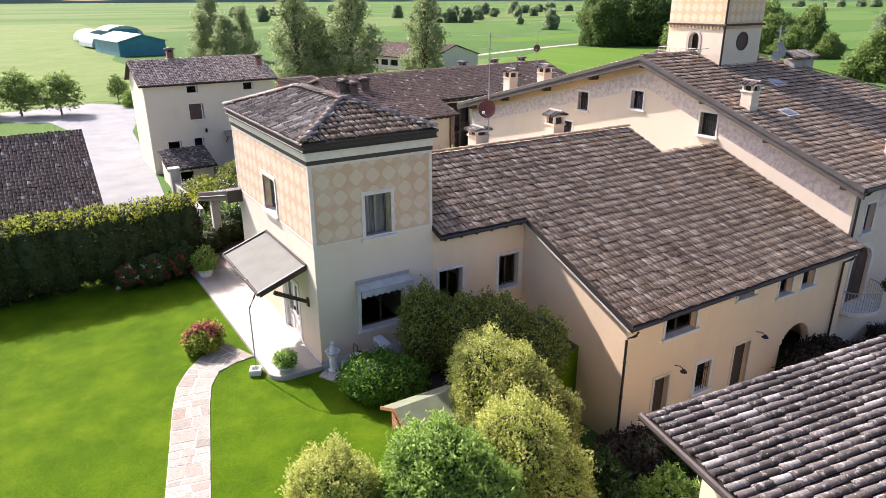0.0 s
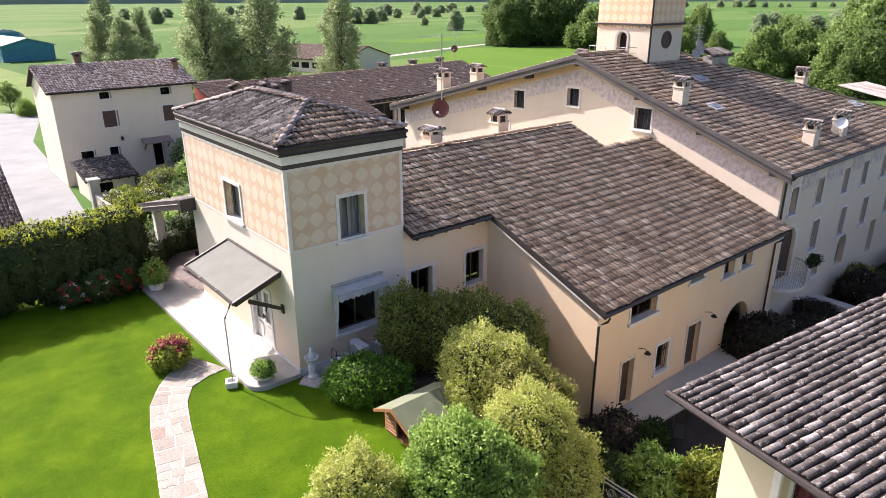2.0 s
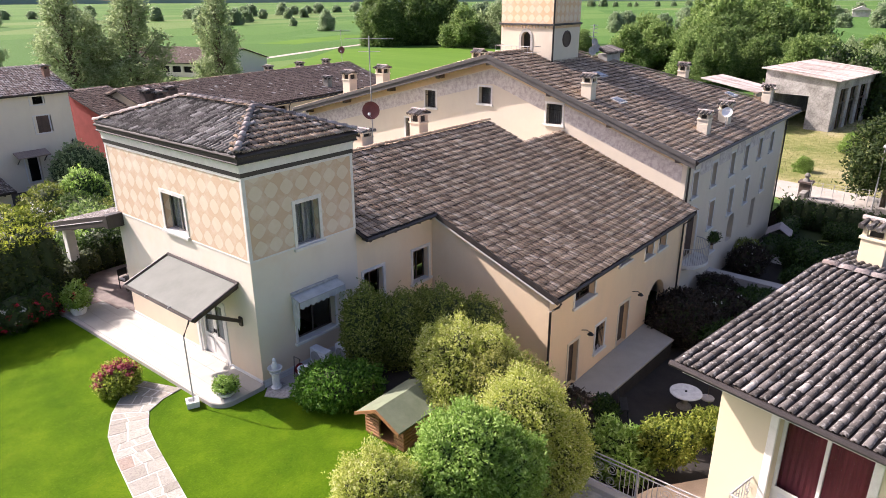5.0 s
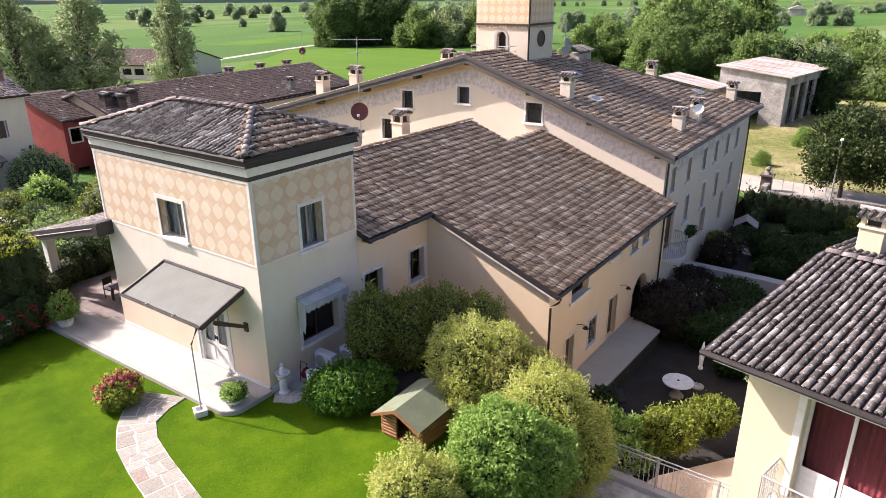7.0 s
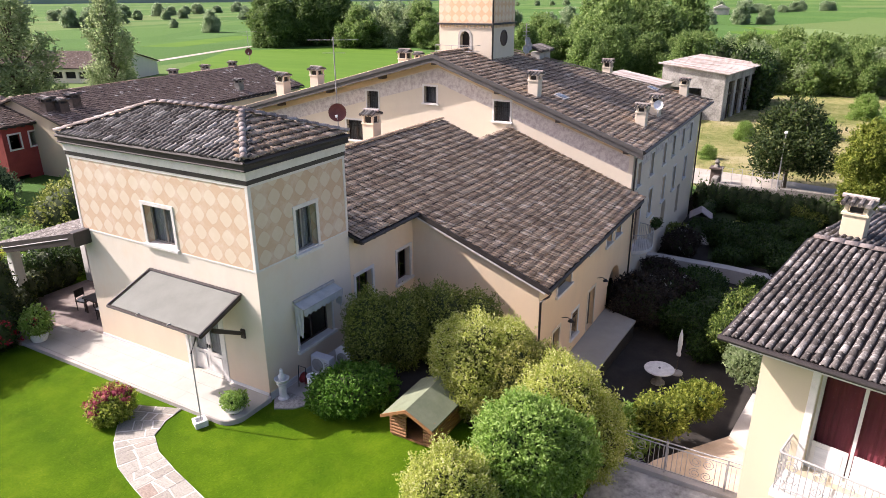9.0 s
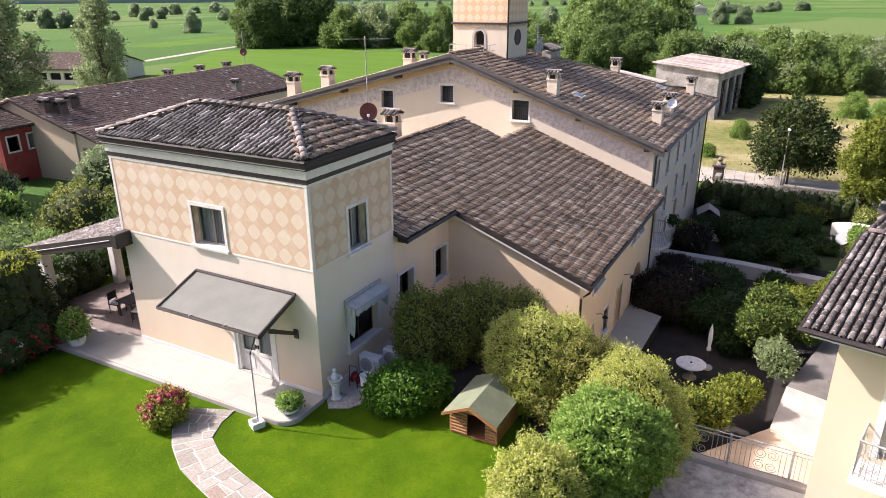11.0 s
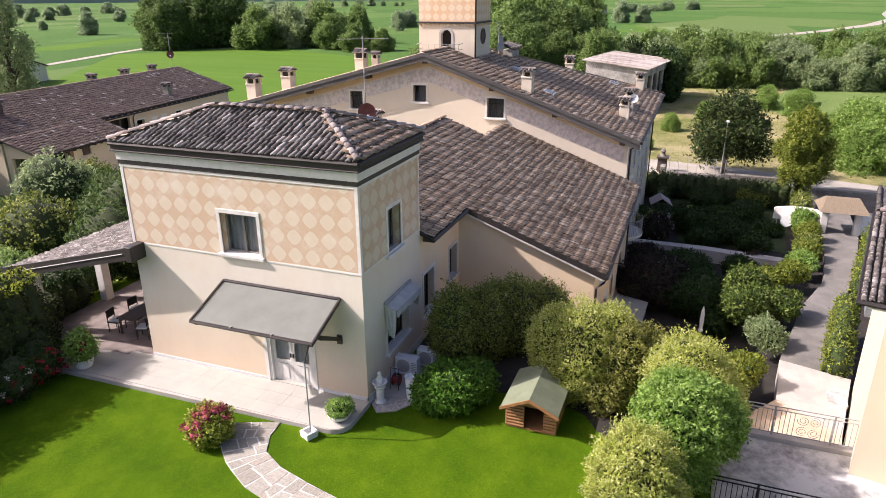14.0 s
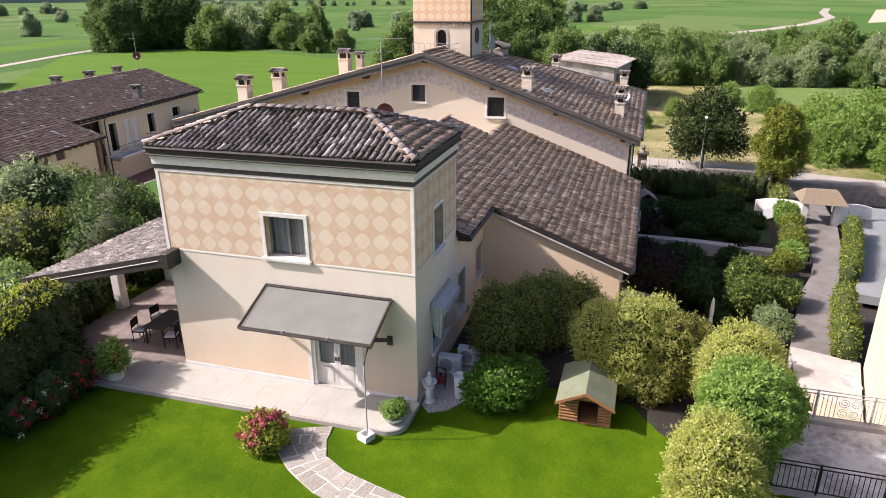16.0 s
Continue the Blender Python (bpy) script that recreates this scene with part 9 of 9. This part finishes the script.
part("shaft", Shape().box(-0.35, -0.35, 0, 0.35, 0.35, 2.6, 0.03), OLD_WALL, wl)
part("capstone", Shape().box(-0.45, -0.45, 2.6, 0.45, 0.45, 2.75, 0.03), OLD_WALL, wl)
part("garden_wall", Shape().box(-0.15, -9.0, 0, 0.15, -0.36, 1.6, 0.03), OLD_WALL, wl)

for i, (x, y, r, h, m, lab) in enumerate((
        (8.6, 38.0, 1.6, 4.4, LEAF_SHADY, "dark shrub behind the hedge"), (11.0, 41.0, 2.0, 4.2, LEAF_TREE, "mid green shrub behind the lean-to"), (14.0, 37.5, 1.8, 4.3, LEAF_LIME, "yellow green shrub behind the lean-to"),
        (17.5, 41.5, 2.4, 5.0, LEAF_SHADY, "dark green garden shrub between the houses"), (21.5, 44.5, 2.6, 5.2, LEAF_SHADY, "dark green garden tree between the houses"), (18.0, 48.0, 2.6, 4.6, LEAF_OLIVE, "grey green olive shrub between the houses"),
        (25.0, 48.5, 2.4, 4.6, LEAF_SHADY, "dark green garden shrub between the houses"), (13.0, 46.5, 2.2, 3.4, LEAF_TREE, "mid green garden shrub beside the drive"), (10.6, 51.5, 1.6, 2.4, LEAF_LIME, "clipped yellow green shrub beside the drive"),
        (15.0, 53.0, 2.0, 2.4, LEAF_SHADY, "dark green garden shrub near the farmhouse"), (23.0, 39.0, 1.9, 4.4, LEAF_SHADY, "dark green garden shrub between the houses"), (27.5, 43.5, 1.8, 4.4, LEAF_LIME, "bright green garden shrub between the houses"),
        (17.5, 58.5, 1.6, 2.6, LEAF_GREYGREEN, "grey green shrub beside the farmhouse"), (21.0, 54.0, 2.0, 3.0, LEAF_SHADY, "dark green shrub beside the red house"), (28.5, 50.5, 1.5, 3.0, LEAF_OLIVE, "olive shrub beside the row of houses"), (19.8, 63.5, 2.2, 4.0, LEAF_GREYGREEN, "pale olive tree in front of the farmhouse"), (17.0, 56.5, 1.5, 3.4, LEAF_FRESH, "spiky fresh green shrub in the farmhouse garden"), (14.8, 57.5, 1.9, 2.4, LEAF_OLIVE, "loose grey green shrub in the farmhouse garden"), (12.6, 55.6, 1.2, 1.4, LEAF_LIME, "low clipped hedge plant beside the pier"), (11.6, 57.6, 1.1, 1.4, LEAF_LIME, "low clipped hedge plant beside the pier"), (10.4, 54.0, 1.3, 2.2, LEAF_OLIVE, "leafy shrub with white flowers beside the drive"), (12.2, 52.4, 1.4, 2.4, LEAF_OLIVE, "leafy shrub with white flowers beside the drive"), (25.2, 54.8, 2.6, 5.2, LEAF_GREYGREEN, "large loose grey green bush before the row"), (29.0, 55.0, 1.5, 3.8, LEAF_OLIVE, "upright olive shrub before the row"))):
    vs = shrub("village_shrub", lab, (x, y, Z_FIELD), [(0, 0, h * 0.52, r * 0.85, r * 0.85, h * 0.5), (r * 0.5, -r * 0.3, h * 0.42, r * 0.6, r * 0.6, h * 0.42), (-r * 0.45, r * 0.3, h * 0.4, r * 0.6, r * 0.6, h * 0.4), (0.1 * r, 0.5 * r, h * 0.6, r * 0.5, r * 0.5, h * 0.38)], int(1500 * r) + 900, 0.15, m, 600 + i, stems=5)
    if "white flowers" in lab:
        foliage("blossom", vs, [(0, 0, h * 0.55, r * 0.9, r * 0.9, h * 0.5)], 500, 0.12, WHITE_PETAL, 980 + i, core=0, long=1.1)
wf = shrub("flowering_shrub", "white flowering shrub behind the hedge", (9.4, 39.6, Z_FIELD), [(0, 0, 2.2, 1.4, 1.3, 1.9)], 2600, 0.13, LEAF_FRESH, 640)
foliage("blossom", wf, [(0, 0, 2.4, 1.42, 1.32, 1.85)], 500, 0.12, WHITE_PETAL, 641, core=0, long=1.1)

young = tree("young_tree", "small roadside tree beside the pale driveway", (12.9, 120.5, Z_FIELD), 4.2, 1.5, 3000, 0.16, LEAF_TREE, 72, 18, 0.08, 1.1, 0.38)
for x, y, k, r in ((-0.7, 113.5, 0.95, 0), (4.2, 111.0, 0.9, 80), (-6.0, 116.0, 1.1, 150), (-12, 118, 1.0, 220)):
    c = copy_thing(young, pose(x, y, Z_FIELD, 0, 0, r))
    c.scale = (k * 2.0, k * 2.0, k * 1.55)
    c["label"] = "small roadside tree beside the pale driveway"
scrub = tree("scrub_bush", "dense light green scrub bush", (66.0, -8.0, Z_FIELD), 4.6, 3.4, 12000, 0.17, LEAF_SCRUB, 69, 34, 0.12, 1.0, 0.02)
for i in range(60):
    x = 62 + rf.uniform(0, 34)
    y = -6 - (x - 62) * 0.42 - rf.uniform(0, 16)
    c = copy_thing(scrub, pose(x, y, Z_FIELD, 0, 0, rf.uniform(0, 360)))
    k = rf.uniform(0.6, 1.2)
    c.scale = (k, k, k * rf.uniform(0.8, 1.1))
for x, y, k in ((83, 6, 0.5), (78, 14, 0.45), (88, 10, 0.5), (100, 2, 0.7), (95, -2, 0.75), (14, 114, 0.5), (20, 112, 0.55), (70, 22, 0.3), (66, 16, 0.3)):
    c = copy_thing(scrub, pose(x, y, Z_FIELD, 0, 0, rf.uniform(0, 360)))
    c.scale = (k, k, k)
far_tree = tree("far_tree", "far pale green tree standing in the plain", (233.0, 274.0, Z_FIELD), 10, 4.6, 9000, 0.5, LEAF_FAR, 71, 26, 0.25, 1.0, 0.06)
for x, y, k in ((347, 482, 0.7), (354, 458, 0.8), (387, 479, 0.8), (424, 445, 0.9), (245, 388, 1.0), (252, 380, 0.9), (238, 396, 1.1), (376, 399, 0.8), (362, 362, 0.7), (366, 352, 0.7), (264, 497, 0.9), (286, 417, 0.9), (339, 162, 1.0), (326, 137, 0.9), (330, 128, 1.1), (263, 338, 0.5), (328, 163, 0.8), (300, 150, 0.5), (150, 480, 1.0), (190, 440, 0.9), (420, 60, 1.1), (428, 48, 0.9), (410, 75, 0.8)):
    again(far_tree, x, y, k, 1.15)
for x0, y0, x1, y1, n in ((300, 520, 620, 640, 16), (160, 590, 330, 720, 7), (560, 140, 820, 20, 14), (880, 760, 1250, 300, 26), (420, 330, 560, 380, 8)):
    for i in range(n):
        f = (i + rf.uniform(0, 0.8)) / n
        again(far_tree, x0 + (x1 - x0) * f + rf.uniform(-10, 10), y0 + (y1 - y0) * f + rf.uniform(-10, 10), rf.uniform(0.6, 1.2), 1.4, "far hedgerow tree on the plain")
fb = thing("far_house", "pale far farm building with a grey roof", "house", (620, 95, Z_FIELD), 10)
part("wall", Shape().box(0, 0, 0, 20, 12, 5), OLD_WALL, fb)
part("roof", Shape().add([(-1, -1, 5), (21, -1, 5), (21, 13, 5), (-1, 13, 5), (-1, 6, 8), (21, 6, 8)], [(0, 1, 5, 4), (2, 3, 4, 5), (0, 4, 3), (1, 2, 5), (3, 2, 1, 0)]), OLD_WALL, fb)
for x, y, k in ((63, -4, 0.9), (66, -7, 1.0), (64, -11, 0.9), (70, -5, 1.0), (69, -11, 1.1), (74, -8, 1.1), (62, -15, 0.9), (78, -6, 1.0), (60.5, -9, 0.7), (82, -12, 1.1), (73, -15, 1.1), (67, -16, 1.0)):
    again(scrub, x, y, k, 1.1)
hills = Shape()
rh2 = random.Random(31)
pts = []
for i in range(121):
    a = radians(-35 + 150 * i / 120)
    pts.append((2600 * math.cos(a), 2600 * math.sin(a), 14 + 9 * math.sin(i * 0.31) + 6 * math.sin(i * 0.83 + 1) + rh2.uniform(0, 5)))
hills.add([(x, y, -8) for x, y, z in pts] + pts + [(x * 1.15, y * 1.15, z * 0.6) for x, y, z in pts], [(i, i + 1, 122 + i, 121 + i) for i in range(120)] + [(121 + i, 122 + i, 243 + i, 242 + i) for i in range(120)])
# The woods' base colour is greyed to stand for haze.
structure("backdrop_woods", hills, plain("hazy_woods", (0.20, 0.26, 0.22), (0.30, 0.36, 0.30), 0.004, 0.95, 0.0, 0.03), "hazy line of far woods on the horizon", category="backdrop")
# ---- farmhouse front ----
structure("farmhouse_patio", Shape().prism([(13.0, 63.0), (21.5, 62.0), (21.5, 66.98), (12.6, 66.98)], -3.6, Z_FIELD + 0.04), EARTH, "dark paved patio before the farmhouse", category="pavement")
dc = thing("door_canopy", "small dark tiled canopy over the farmhouse door", "canopy", (17.3, 67.0, -0.2))
part("canopy_roof", slab_between([(-1.3, -1.1, 0.0), (1.3, -1.1, 0.0), (1.3, -0.01, 0.35), (-1.3, -0.01, 0.35)], 0.1), TILE_FAR, dc)
for x in (-1.1, 1.05):
    part("bracket", Shape().tube([(x, -0.9, -0.06), (x, -0.02, -0.7)], 0.05, 6), WOOD_DARK, dc)
for x in (14.4, 21.0):
    wl2 = thing("wall_lamp", "small dark lantern on the farmhouse wall", "lamp", (x, 66.9, 0.35))
    part("lantern", Shape().lathe([(0.02, -0.2), (0.1, -0.1), (0.13, 0.12), (0.0, 0.25)], 8), IRON, wl2)
    part("arm", Shape().tube([(0, 0.1, 0.2), (0, 0, 0.28)], 0.02, 6), IRON, wl2)
bl = thing("water_barrel", "blue plastic water barrel beside the row of houses", "barrel", (24.0, 54.6, Z_FIELD))
part("drum", Shape().lathe([(0.0, 0), (0.32, 0), (0.36, 0.25), (0.36, 0.75), (0.32, 1.0), (0.0, 1.0)], 16), plain("blue_plastic", (0.02, 0.10, 0.30), (0.04, 0.17, 0.42), 3.0, 0.5, 0.0), bl)
part("hoop", Shape().lathe([(0.375, 0.47), (0.375, 0.53)], 16), plain("dark_blue_plastic", (0.015, 0.07, 0.2), (0.02, 0.1, 0.26), 3.0, 0.5, 0.0), bl)

# ---- grass ----
def on_lawn(x, y):
    if x > 5.3 and 20.0 < y:
        return False
    if math.hypot(x - 4.1, y - 23.95) < 0.7 or y > 31.0:
        return False
    path = ((5.15, 23.25), (4.4, 22.95), (3.65, 22.35), (3.1, 21.4), (2.75, 20.2), (2.3, 18.3), (1.75, 16.0), (1.1, 13.4), (0.2, 10.5), (-0.6, 7.5), (-1.2, 4.0))
    for (a, b), (c, d) in zip(path, path[1:]):
        f = min(1.0, max(0.0, ((x - a) * (c - a) + (y - b) * (d - b)) / ((c - a) ** 2 + (d - b) ** 2)))
        if math.hypot(x - a - f * (c - a), y - b - f * (d - b)) < 0.66:
            return False
    return not (x > 6.0 and y < 9.7) and not (7.2 < x and 13.8 < y < 16.0) and not (x > 9.2 + 0.25 * (16 - y) * (y < 16) and y > 9.6)


blades("lawn_grass", "short bright green blades of the mown lawn", "grass", on_lawn, (-9.0, 6.0, 10.0, 31.0), 60000, 0.032, 0.014, Z_LAWN, GRASS, 1)
blades("meadow_grass", "tall bleached meadow grass beside the track", "grass", lambda x, y: x > 62 - 0.25 * y or y > 14, (57.0, -20.0, 112.0, 30.0), 9000, 0.3, 0.05, Z_FIELD, STRAW, 2)
